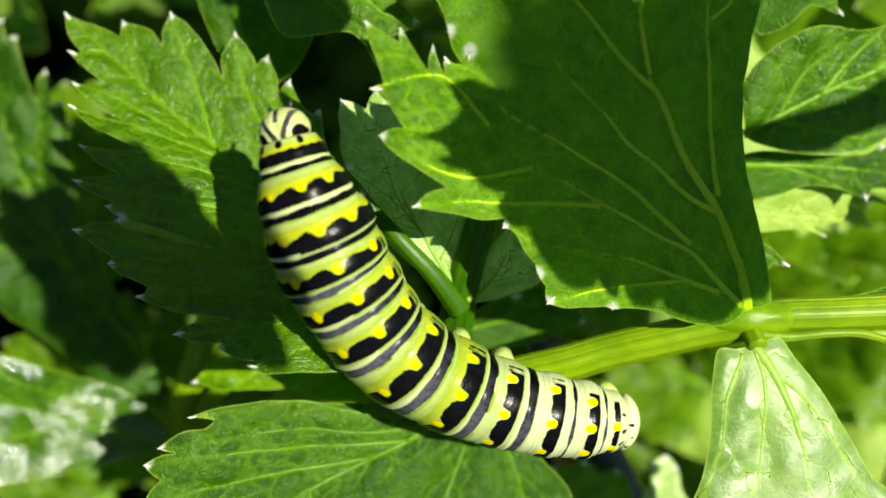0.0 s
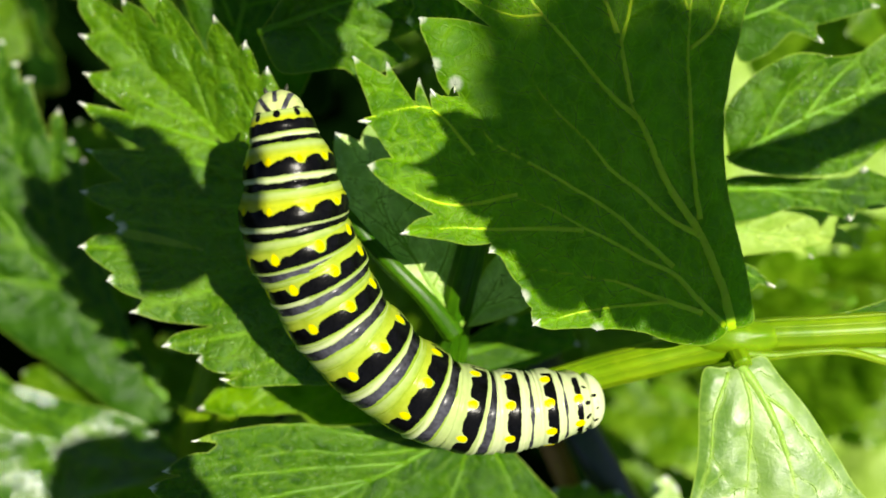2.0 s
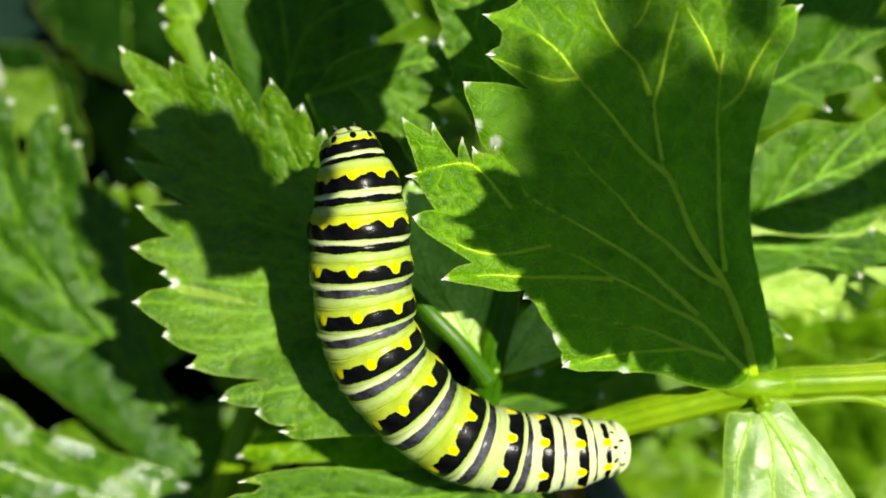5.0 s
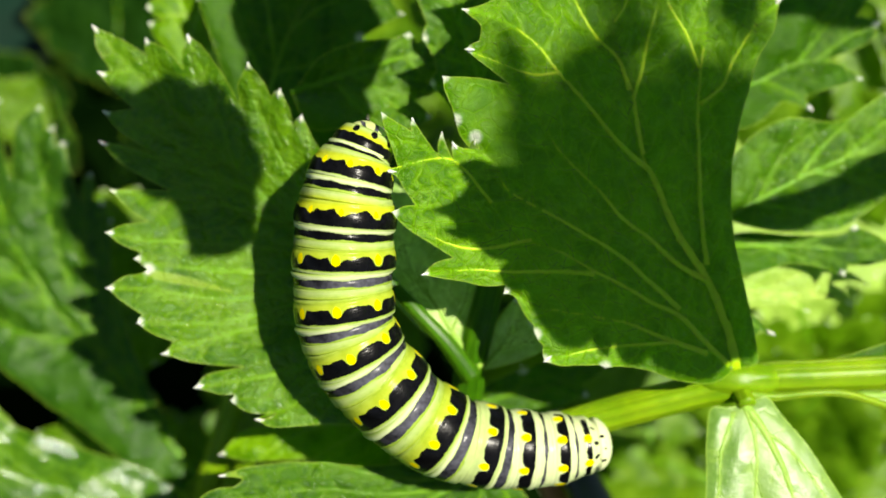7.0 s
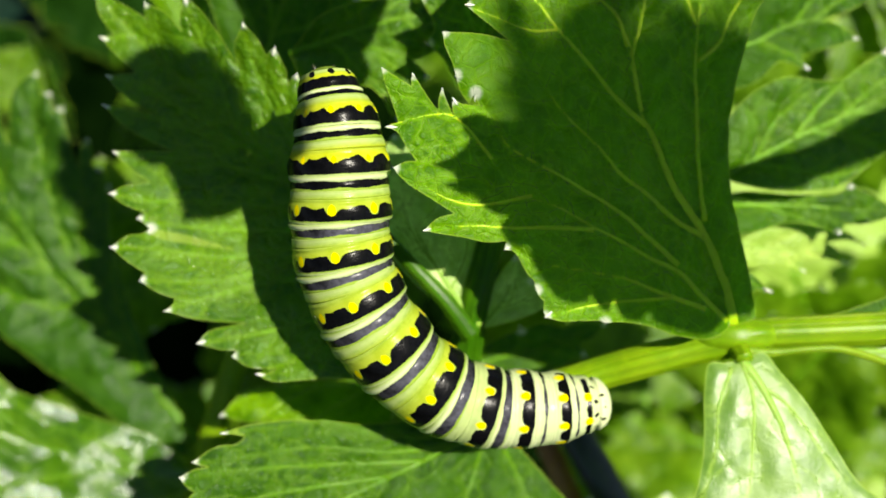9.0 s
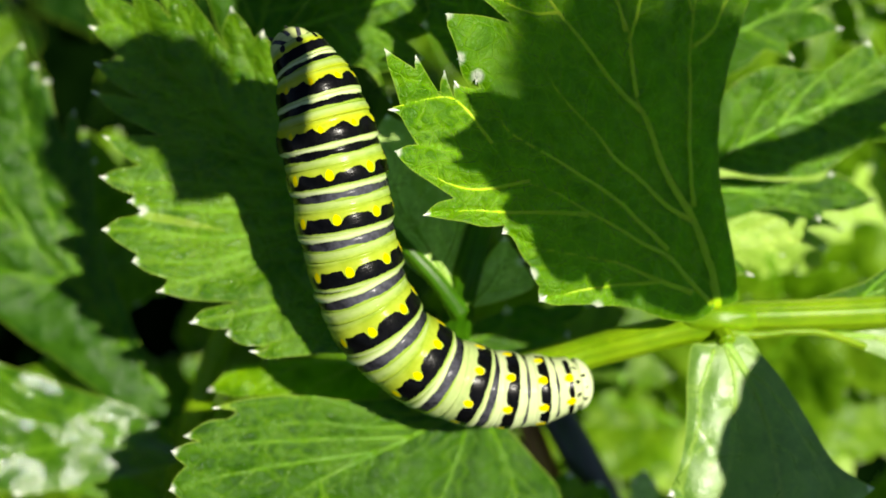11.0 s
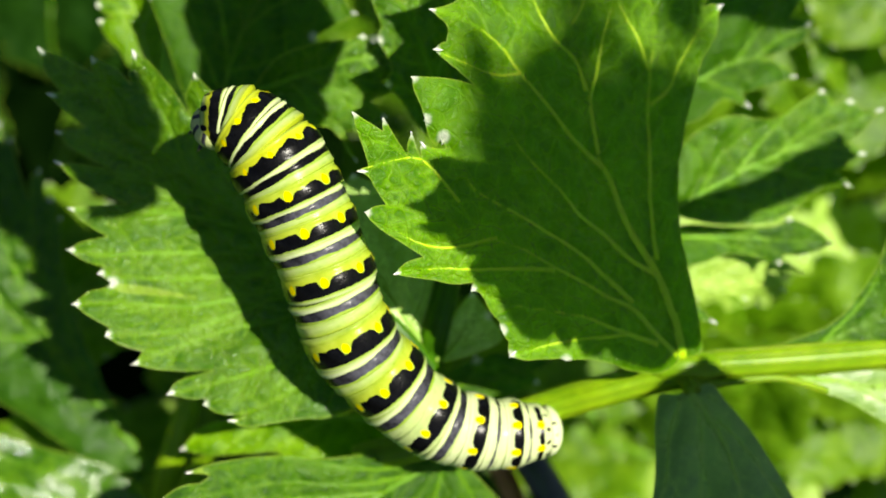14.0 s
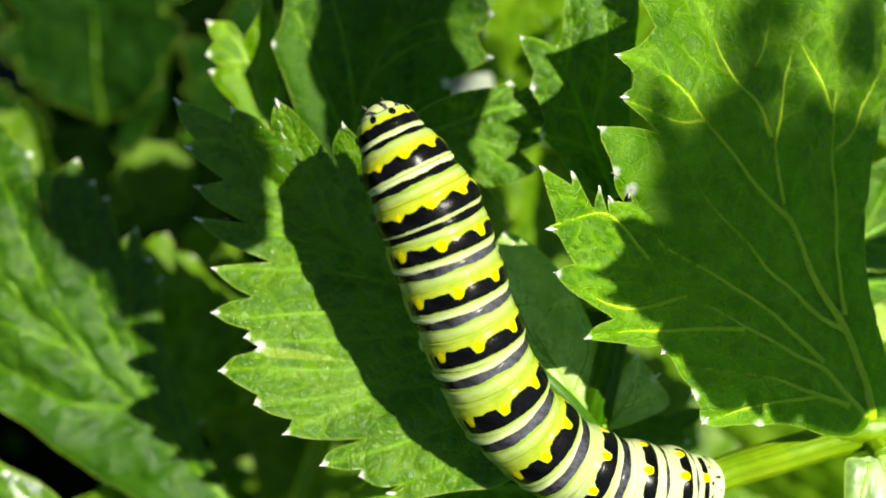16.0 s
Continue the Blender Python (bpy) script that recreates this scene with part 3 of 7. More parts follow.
big_leaf = toothed_leaf("large dark green toothed celery leaf in shade", (25.7, -10.5, -1.5), (-0.22, -0.04),
    [(-0.6, 2.6), (-1.9, 6.1), (-3.2, 8.6), (-5.5, 12), (-7, 15.5), (-8.5, 18.9), (-9.4, 23.8), (-10.7, 27.6), (-11, 32.1), (-11.2, 37), (-11.4, 43.5)],
    [(-1.5, -0.9, 0), (-3.1, -1.2, 0), (-5.9, -0.7, 0), (-8, 0.1, 0), (-10.5, 0.5, 0), (-12, 0.5, 1), (-12.5, 0.7, 2), (-14.5, 0.7, 0), (-15.9, 0.7, 0), (-17.2, 1.1, 1), (-17.3, 2.4, 2), (-18, 3.4, 1), (-18.1, 4.1, 2), (-18.8, 4.9, 0), (-19.7, 6.5, 0), (-20.6, 6.8, 1), (-20.4, 7.5, 2), (-22.2, 7.4, 0), (-24, 7.8, 0), (-25.9, 8.1, 0), (-27.4, 8.4, 1), (-26.3, 9.4, 0), (-24.9, 9.8, 2), (-26.8, 11, 0), (-28.4, 12, 0), (-29.4, 12.9, 0), (-29.8, 13.5, 1), (-28.9, 14, 0), (-28, 14.1, 2), (-29, 15.6, 0), (-29.5, 16.4, 0), (-30.3, 16.8, 1), (-29.4, 17.2, 2), (-29.9, 18.8, 0), (-30.5, 20.4, 0), (-30.7, 21.6, 1), (-29.6, 20.9, 0), (-28.3, 20.1, 2), (-28.2, 21.1, 1), (-27.3, 19.8, 0), (-26.1, 18.2, 2), (-25.8, 20.1, 1), (-25.3, 18.8, 0), (-24.8, 17.8, 2), (-24.9, 19.3, 1), (-24, 18.9, 0), (-22.7, 18.9, 2), (-23, 19.8, 1), (-23.5, 18.9, 2), (-24.7, 21.1, 1), (-25, 22.2, 0), (-25.6, 23.6, 0), (-25.7, 24.7, 1), (-23.1, 24.7, 0), (-20.1, 24.4, 2), (-22.1, 25.7, 0), (-23.8, 27, 1), (-22.7, 27.8, 2), (-22.6, 29.2, 0), (-24.1, 30.4, 1), (-21.7, 31.4, 0), (-20.2, 32.9, 2), (-21.1, 34.3, 0), (-22, 35.4, 1), (-18.7, 36.4, 0), (-16.5, 37.1, 2), (-17.5, 39.7, 1), (-13.7, 40.3, 2), (-11.4, 44, 1), (-8.9, 41.1, 2), (-5.5, 42.3, 1), (-4.3, 38.9, 2), (-0.6, 40.1, 1), (0.2, 37.1, 2), (2.3, 36.5, 0), (2.9, 35.8, 1), (3.2, 33.7, 0), (2.5, 32.6, 2), (4.6, 32.9, 1), (4.2, 31.5, 0), (3.8, 29.9, 0), (2.4, 27.6, 0), (1.5, 25.1, 0), (0.3, 21, 0), (-0.3, 17.5, 0), (-0.2, 12.5, 0), (0.4, 8.6, 0), (1.5, 3.6, 0), (2.1, 0.9, 0), (1.4, 0.2, 0)],
    [[(-2.7, 9.1), (-3, 12), (-3.3, 16), (-3.4, 20.9), (-3.2, 24.9), (-2.7, 29.9), (-3, 32.4), (-3.8, 36.4)],
     [(-3.1, 23.2), (-1, 25), (0.1, 27.5), (2.2, 30.6), (4.4, 32.6)],
     [(-8, 17.4), (-10.3, 19.3), (-12.8, 22.2), (-15.8, 25.5), (-18, 28), (-21.1, 29.8), (-23.9, 30.5)],
     [(-9.7, 24.2), (-10.5, 26.7), (-12.3, 28.6), (-13.8, 30.9), (-14.8, 32.8), (-16.7, 36.1)],
     [(-2.7, 7.7), (-5.3, 9.1), (-7.8, 11.3), (-10.4, 13.2), (-12.4, 15.4), (-15.8, 18.7), (-17.8, 22), (-20, 24.3)],
     [(-0.7, 0.3), (-3.3, 2.7), (-5.3, 4.7), (-7.9, 5.9), (-10.4, 7.4), (-12.9, 8.6), (-16.4, 10.5), (-20.2, 11.5), (-25, 13.6), (-28.2, 14.2)],
     [(-5.3, 5.3), (-7.9, 7.6), (-10.4, 9.8), (-15.4, 12.7), (-20.2, 15.3), (-21.7, 17.6), (-24.7, 19.3)],
     [(-2.8, 1.4), (-5.9, 2.5), (-8.4, 3.5), (-10.5, 4.3), (-17.4, 5.6), (-20.3, 7)],
     [(-12.9, 8.4), (-16.4, 8.6), (-20.2, 8.6), (-23.6, 8.8), (-27.3, 8.4)],
     [(-9.3, 23.5), (-8.5, 25.8), (-7.7, 29.2), (-6.9, 31.8), (-6.1, 35.3)],
     [(-10.9, 30.1), (-9.7, 32.1), (-8.9, 35.1)],
     [(-5.9, 2.5), (-9.5, 2.3), (-13.5, 1.9), (-17, 1.1)],
     [(-21.7, 14.3), (-24, 17.1), (-25.9, 18), (-30, 17)],
     [(-18.3, 11.3), (-22.6, 10.5), (-25.4, 11), (-27.7, 12.4)],
     [(-15.8, 25.5), (-18.7, 25.4), (-23.5, 26.9)],
     [(-3.2, 26.4), (-4.4, 29.4), (-5.6, 31.3), (-6.9, 33.7)]], skin=LEAF_BROAD, vein_skin=VEIN_BRIGHT, fold=0.04, wave=1.0, quilt=0.45, step=0.4, seed=3, ridge_size=1.8, dense=0.9, net_skin=VEIN)

left_leaf = toothed_leaf("toothed green celery leaf partly in the caterpillar's shadow", (-5, -3.1, -8.5), (0.03, 0.06),
    [(-4.8, 2.4), (-9.1, 5.3), (-14.6, 10.6), (-20.7, 16.4), (-26, 22), (-27.7, 23.8)],
    [(-0.2, -3.2, 0), (0.6, -7.2, 0), (0.2, -11.2, 0), (-2.3, -12.6, 0), (-4.9, -12.6, 0), (-7.6, -12.7, 0), (-10.3, -12.8, 0), (-11.7, -12.1, 1), (-10, -11.7, 2), (-12.4, -11.5, 0), (-14, -10.5, 1), (-13.7, -10, 2), (-15.4, -9.9, 0), (-17.2, -9.3, 1), (-16.2, -8.2, 0), (-13.1, -7.6, 2), (-17.2, -7.2, 0), (-20.1, -6.3, 1), (-19.3, -5.2, 2), (-21.2, -4.4, 0), (-22.3, -3.5, 1), (-22, -2.8, 2), (-23.7, -1.6, 0), (-25.1, -0.4, 1), (-23.9, 0.6, 0), (-22.7, 0.8, 2), (-21.7, 1.3, 1), (-21, 0.4, 0), (-14.4, -0.8, 2), (-18.4, 0.5, 0), (-21.5, 1.2, 0), (-22.9, 2.2, 1), (-22.3, 2.7, 2), (-24.3, 3.6, 0), (-25.5, 4.6, 1), (-24.2, 5.3, 0), (-22, 5.6, 2), (-23.8, 6.8, 0), (-25.4, 8.5, 1), (-23.9, 8.6, 0), (-20.3, 8.5, 2), (-24.6, 10.9, 0), (-26.6, 13, 1), (-25.2, 12.8, 0), (-22.2, 12.1, 2), (-25.2, 14.2, 0), (-26.6, 15.9, 1), (-25.4, 16, 0), (-23.9, 16.2, 2), (-26, 18.1, 0), (-27.2, 19.6, 1), (-26.1, 19.7, 2), (-27.5, 21.9, 0), (-27.8, 24, 1), (-25, 22.7, 0), (-22.8, 21.3, 2), (-22.6, 22.6, 1), (-20.2, 21.3, 0), (-19, 19.7, 2), (-19, 21.1, 0), (-18.3, 22.6, 1), (-16.9, 21.5, 0), (-14.9, 18.7, 0), (-13.6, 16.2, 2), (-13.8, 18.1, 0), (-12.6, 19.9, 1), (-11.3, 18.3, 0), (-10.7, 17, 2), (-9.7, 17.5, 1), (-8.9, 15.7, 0), (-8.8, 14.4, 2), (-7.8, 15.2, 1), (-6.7, 12.9, 0), (-5.9, 11.9, 2), (-5.2, 12.1, 1), (-4.6, 8.9, 0), (-2.6, 5.2, 0), (-0.8, 2.1, 0)],
    [[(-14.6, 10.8), (-15.5, 14.2), (-16.8, 18.3), (-18.3, 22.5)],
     [(-7.1, 6.7), (-9.9, 11), (-11.8, 15.6), (-12.6, 19.8)],
     [(-16.7, 11), (-20.5, 13.2), (-23.8, 15), (-26.5, 15.8)],
     [(-20.7, 16.4), (-21.6, 19), (-22.5, 22.5)],
     [(-24.1, 20), (-25.6, 19.8), (-27.2, 19.6)],
     [(-12.3, 8.4), (-18.4, 10.5), (-22.4, 11.8), (-26.5, 12.9)],
     [(-9.1, 5.4), (-15.2, 7.1), (-20.2, 7.8), (-25.3, 8.5)],
     [(-4.8, 2.5), (-11, 3.2), (-18, 3.7), (-22.4, 3.9), (-25.3, 4.6)],
     [(-2.7, 1.3), (-8.9, 1), (-15, 1.1), (-19.9, 1.6), (-22.8, 2.2)],
     [(-1.9, 0.9), (-6.8, -0.5), (-14.8, -1.5), (-20.7, -0.7), (-25, -0.4)],
     [(-1.3, 0.6), (-5.7, -3.1), (-12.2, -4.1), (-17.6, -5.5), (-20.1, -6.3)],
     [(-6.8, -1.3), (-14.7, -3.5), (-22.2, -3.5)],
     [(-0.8, 0.4), (-4, -6.2), (-9.6, -8.1), (-13.5, -8.8), (-17.1, -9.3)],
     [(-0.5, 0.2), (-2, -7.2), (-6.5, -10.2), (-11.6, -12.1)],
     [(-7.9, 6.1), (-8.8, 10.5), (-9.5, 17.2)],
     [(-5.6, 3.2), (-6.2, 7.9), (-7.6, 15.1)]], skin=LEAF_GLOSSY, fold=0.4, wave=0.8, quilt=0.3, step=0.42, seed=5, ridge_size=0.85)

toothed_leaf("glossy pale green celery leaf hanging from the joint", (26.7, -13.8, -2.5), (-0.06, -0.2),
    [(1.5, -2.1), (3.1, -5.5), (4.1, -8.8), (4.8, -13.5), (5, -17.1)],
    [(-1.3, -0.3, 0), (-2.9, -0.4, 0), (-3.4, -3.1, 0), (-3.6, -7, 0), (-4.1, -10.4, 0), (-5.3, -13.7, 1), (-3.8, -14.1, 2), (-4.2, -17.4, 1), (-0.6, -16.8, 2), (0.7, -19.1, 1), (4.5, -18.1, 2), (6.5, -20, 1), (9.8, -17.4, 2), (13.5, -17.7, 1), (12.7, -14.4, 2), (13.9, -13.3, 1), (10.4, -11, 0), (8, -7.3, 0), (5.7, -3.7, 0), (3.5, -1, 0), (2.4, 0.5, 0), (1.3, 0.5, 0)],
    [[(0.1, -0.3), (0.8, -3.1), (0.7, -7), (0.2, -11.2), (-1.5, -15.5)],
     [(1.5, -2.2), (4, -4.1), (6.9, -8), (10.1, -13.3)],
     [(-0.9, -0.7), (-2.2, -4.1), (-2.7, -8), (-4.3, -13.2)]], skin=LEAF_PALE, vein_skin=VEIN_PALE, fold=-0.14, wave=0.6, quilt=0.12, step=0.5, seed=7, ridge_size=1.3, dense=0.3)

toothed_leaf("glossy celery leaf with a pale midrib and long teeth", (28.2, 3.2, -13), (-0.06, 0.03),
    [(1.2, 0.7), (6.7, 3.6), (11.6, 5.8), (15.9, 7.7), (20.3, 9.6), (22.8, 10.3)],
    [(0.9, -0.7, 0), (4.1, -1.5, 0), (7.7, -1.6, 0), (11.3, -1.1, 0), (14.1, 0.6, 0), (16.5, 2.3, 0), (19.1, 2.3, 1), (17.6, 3.8, 2), (19.2, 5, 0), (20.8, 5.7, 1), (19, 6.9, 2), (20.9, 8.5, 0), (22.9, 10.4, 1), (20.6, 10.3, 2), (19.2, 11.4, 1), (17.3, 10.8, 2), (16.1, 12.5, 1), (13.8, 11.1, 0), (12, 9.7, 2), (9.5, 9.3, 0), (6.4, 9.6, 0), (4, 9.1, 0), (1.3, 7.3, 0), (-0.8, 4.2, 0)],
    [[(6.7, 3.6), (9, 6.5), (12.6, 10), (16, 12.3)],
     [(11.6, 5.8), (15.2, 9.1), (19.1, 11.3)],
     [(8.5, 4.4), (12.7, 3.8), (16.3, 2.6), (19, 2.3)],
     [(12.8, 6.3), (17.1, 6.4), (20.6, 5.8)],
     [(3, 1.6), (4.7, 5.3), (8.3, 8.5)],
     [(2.4, 1.2), (6.6, 0.6), (10.2, -0.1), (15.1, 1.2)]], skin=LEAF_CREASED, vein_skin=VEIN, fold=0.12, wave=1.3, quilt=0.6, step=0.42, seed=11)

toothed_leaf("low dark celery leaf lobe under the long-toothed leaf", (26.4, 0.4, -15), (0, 0),
    [(4.2, -0), (9.1, -0.1), (15.2, -0.5), (19.6, -0.8)],
    [(0.5, -2.9, 0), (4.7, -2.9, 0), (8.4, -1.9, 0), (11.4, -2.2, 0), (13.6, -3.1, 1), (14.2, -2.1, 2), (17, -1.9, 0), (19.8, -0.9, 1), (17.6, 0.7, 0), (14.8, 2, 1), (13.3, 1.1, 0), (9, 1, 0), (3.6, 1.3, 0)],
    [[(9.1, -0.1), (11.5, 0.8), (14.7, 1.9)],
     [(5.4, -0), (9.6, -1.3), (13.6, -3)]], skin=LEAF, vein_skin=VEIN, fold=0.1, wave=1.0, quilt=0.45, step=0.5, seed=12)

toothed_leaf("small pale yellow-green celery leaf behind the large one", (29, -3.4, -16), (-0.2, -0.1),
    [(3.7, -0.6), (8.6, -1.2), (13, -2.1)],
    [(-0.1, -2.7, 0), (2.4, -2.6, 0), (6.1, -2.4, 0), (8.7, -3.1, 1), (7.6, -2.2, 0), (10.2, -1.8, 2), (11.8, -1.8, 0), (13.4, -2.4, 1), (12.5, -0.9, 0), (11.2, -0.1, 2), (15.6, -0.4, 1), (13.1, 1.1, 0), (9.3, 2, 0), (3.7, 2.6, 0), (0.1, 2.2, 0)],
    [[(3.7, -0.6), (6.1, -1.2), (8.5, -2.9)]], skin=LEAF_MILKY, vein_skin=VEIN_PALE, fold=0.05, wave=0.8, quilt=0.25, step=0.5, seed=13)

toothed_leaf("sunlit wrinkled celery leaf with white tooth tips", (28.8, 16, -17), (0.05, 0),
    [(3.7, 1.2), (7.3, 3), (11, 3.2), (13.7, 1.3)],
    [(1.1, -3.6, 0), (3.5, -3, 0), (5.4, -1.2, 0), (6.9, -1.3, 2), (8.4, -2, 1), (8.1, -0.4, 2), (11.5, 0.5, 0), (13.9, 1.3, 1), (12.5, 2.6, 0), (10.4, 3.3, 2), (14.4, 4.9, 0), (15.5, 7, 1), (13.2, 7.6, 2), (14.2, 9.9, 0), (13, 11.1, 1), (9.4, 10.6, 2), (6.9, 12.9, 1), (3.4, 10.6, 0), (1.1, 5.9, 0)],
    [[(3.7, 1.2), (6.6, -0.1), (8.3, -1.8)],
     [(7.3, 2.9), (9.6, 5.9), (13, 10.5)],
     [(9.1, 3.1), (12.1, 5.3), (15.3, 6.9)]], skin=LEAF, vein_skin=VEIN, fold=0.12, wave=1.5, quilt=0.55, step=0.5, seed=14)

toothed_leaf("small dark celery leaf tip beside the joint", (27.1, -5.6, -9), (0, 0),
    [(1.9, -1.3), (4.2, -2.4)],
    [(-0, -2.4, 0), (2.1, -2.9, 0), (3, -2.3, 2), (4.3, -2.5, 1), (3.2, -1.3, 0), (2.1, -0.5, 0)],
    [], skin=LEAF, vein_skin=VEIN, fold=0.1, wave=0.3, quilt=0.2, step=0.4, seed=15)

toothed_leaf("wrinkled green celery leaf with pointed teeth", (-14.6, 15, -10.5), (0, 0.05),
    [(3.7, 1.3), (7.4, 2.5), (11, 3.4), (14.2, 3.6), (16.7, 3.2)],
    [(1.9, -3.5, 0), (5, -3.6, 0), (7.6, -3.3, 0), (9.1, -4.6, 2), (10.5, -6.7, 1), (9.1, -4.1, 0), (11, -3.7, 2), (12.6, -3, 0), (13.5, -2.3, 1), (12.6, -1.3, 0), (11.9, -0.7, 2), (13.2, -0.2, 0), (14.5, 0.4, 1), (13, 1.2, 2), (16.8, 3.2, 1), (15, 4, 0), (13.4, 4.3, 2), (13.7, 5.3, 1), (12.1, 4.9, 2), (11.3, 5.8, 1), (9.8, 5.3, 0), (7.9, 5, 0), (5.8, 4.5, 0), (2.7, 3.1, 0)],
    [[(7.4, 2.5), (9.5, 4.2), (11.2, 5.4)],
     [(11, 3.4), (12.4, 4.4), (13.6, 5.2)],
     [(5.8, 1.9), (8.3, 0.4), (11.4, -0.4), (14.3, 0.3)],
     [(8.8, -0.3), (10.8, -1.8), (13.4, -2.3)],
     [(4.2, 1), (6.6, -1.6), (9.1, -3.6), (10.3, -6.4)],
     [(11, 3.3), (12.5, 2), (14.3, 0.5)]], skin=LEAF_CREASED, vein_skin=VEIN, fold=0.1, wave=1.0, quilt=0.7, step=0.38, seed=16, dense=1.4)

toothed_leaf("narrow wrinkled green celery leaf beside the large one", (5.8, 9.7, -9), (0, 0.03),
    [(-1.5, 3.6), (-2.9, 7.8), (-4.3, 11.4), (-5.8, 14), (-8.4, 15)],
    [(2, 0.9, 0), (1.5, 3.5, 0), (1.2, 7.6, 0), (1.5, 11.6, 0), (1.9, 15.5, 0), (1.7, 19.4, 0), (-0.8, 20.5, 1), (-1.8, 18.7, 2), (-4.3, 20.2, 1), (-4.3, 18.3, 0), (-4.5, 14.9, 0), (-5.1, 13.8, 2), (-6.8, 14.6, 0), (-8.5, 14.9, 1), (-8, 13.2, 0), (-7.3, 11.4, 2), (-7.7, 10, 1), (-6.9, 8.8, 0), (-6.4, 7.1, 2), (-7, 5.8, 1), (-5.5, 4.2, 0), (-4.3, 2.2, 0), (-2.2, 0.3, 0)],
    [[(-4.3, 11.4), (-3.8, 15.3), (-4.1, 19.7)],
     [(-2.2, 6), (-0.8, 11.7), (-0.8, 20)],
     [(-2.9, 7.8), (-5.3, 8.3), (-7.6, 9.9)],
     [(-1.7, 4.2), (-4.1, 5.2), (-6.9, 5.8)]], skin=LEAF_CREASED, vein_skin=VEIN, fold=0.2, wave=0.8, quilt=0.7, step=0.38, seed=17, dense=1.4)

toothed_leaf("dark shaded celery leaf with a pale midrib", (-16.5, 6.4, -19), (0.03, 0.05),
    [(-1.7, 7.3), (-1, 12), (0.6, 16.1), (2.7, 19.6), (5.6, 23.6), (8, 27.9), (9.3, 32.2)],
    [(3.7, 2.4, 0), (6.1, 7, 0), (7.4, 12.2, 2), (8.5, 14.3, 0), (8, 15.3, 1), (10.8, 16.7, 0), (12.5, 17.5, 1), (11.5, 18.6, 0), (11.1, 20, 2), (12.8, 21.7, 1), (11.7, 24.9, 0), (13.4, 27, 1), (12.5, 30.9, 0), (11, 34.2, 1), (7.1, 32.7, 0), (3.8, 34.2, 1), (0.4, 31.5, 0), (-2.7, 32.5, 1), (-5.1, 28.4, 0), (-7.3, 26.8, 1), (-7.5, 22.1, 0), (-8.7, 19.4, 1), (-7.3, 15.1, 0), (-5.9, 10.2, 0), (-3.5, 4.1, 0)],
    [[(0.6, 16.1), (4.3, 18.7), (8.2, 19.6), (12.3, 17.5)],
     [(2.7, 19.6), (6.6, 21.3), (12.6, 21.6)],
     [(-1, 12), (3, 12.7), (8, 15.2)],
     [(-1, 12.8), (-1.7, 19.4), (-3.1, 25.7), (-2.8, 32)],
     [(-2, 10.1), (-4.5, 17.2), (-7.3, 26.3)],
     [(5.6, 23.6), (4.7, 28.9), (3.8, 33.7)]], skin=LEAF, vein_skin=VEIN, fold=0.12, wave=1.2, quilt=0.35, step=0.55, seed=18, ridge_size=1.3)

toothed_leaf("small pale curled celery leaf", (-26.1, 16.7, -24), (0, 0.03),
    [(-0.9, 4.6), (-1.9, 8.7), (-4, 12.2), (-5.6, 13)],
    [(-2.2, 1.8, 0), (-3.7, 4.7, 2), (-5.8, 7.8, 1), (-4.1, 8.1, 2), (-6, 9.4, 1), (-5.2, 10.7, 2), (-5.8, 12.9, 1), (-3.4, 12.7, 0), (-2.3, 11, 2), (-0.5, 13.7, 0), (0.6, 17, 1), (0.9, 12.5, 0), (1, 8, 0), (0.6, 3.4, 0)],
    [[(-1.9, 8.7), (-4.1, 8.7), (-5.7, 7.9)],
     [(-1.4, 6.4), (0.3, 11.4), (0.5, 16.4)]], skin=LEAF_LIGHT, vein_skin=VEIN_PALE, fold=0.15, wave=0.8, quilt=0.3, step=0.5, seed=19)

toothed_leaf("pale green celery leaf behind the caterpillar", (3.5, -11, -6.8), (-0.05, -0.18),
    [(-2.7, 3.2), (-4.8, 6.8), (-6.9, 11.1), (-8.5, 15.3)],
    [(-2.7, 1.4, 0), (-5.8, 3.7, 0), (-8.5, 6.8, 0), (-10.6, 11.1, 1), (-11.2, 14.3, 2), (-11.2, 17, 1), (-9.1, 16.2, 2), (-8, 18.1, 1), (-5.9, 17, 0), (-3.2, 14.3, 0), (-1.1, 10.5, 0), (-0, 6.8, 0), (0.6, 2.6, 0)],
    [[(-2.7, 3.2), (-1.1, 7.9), (-2.6, 13.2)],
     [(-4.8, 6.8), (-8, 9.5), (-10.6, 11.1)],
     [(-3.7, 5), (-6.4, 8.9), (-8.5, 15.3)]], skin=LEAF_WAN, vein_skin=VEIN_PALE, fold=0.08, wave=0.8, quilt=0.25, step=0.5, seed=20)

toothed_leaf("small light green celery leaf beside the upright stalk", (3.4, -11.4, -7.3), (-0.1, -0.05),
    [(1.7, 1.9), (3, 4), (3.7, 6.1)],
    [(2.7, 0.6, 0), (5.9, 1.8, 0), (6.2, 3, 0), (5.1, 4.6, 1), (4.3, 5.9, 2), (3.5, 6.9, 1), (1.9, 5.1, 0), (0.9, 2.5, 0)],
    [[(1.7, 1.9), (3.8, 2.5), (5.4, 3.5)]], skin=LEAF_WAN, vein_skin=VEIN_PALE, fold=0.1, wave=0.4, quilt=0.2, step=0.4, seed=21)

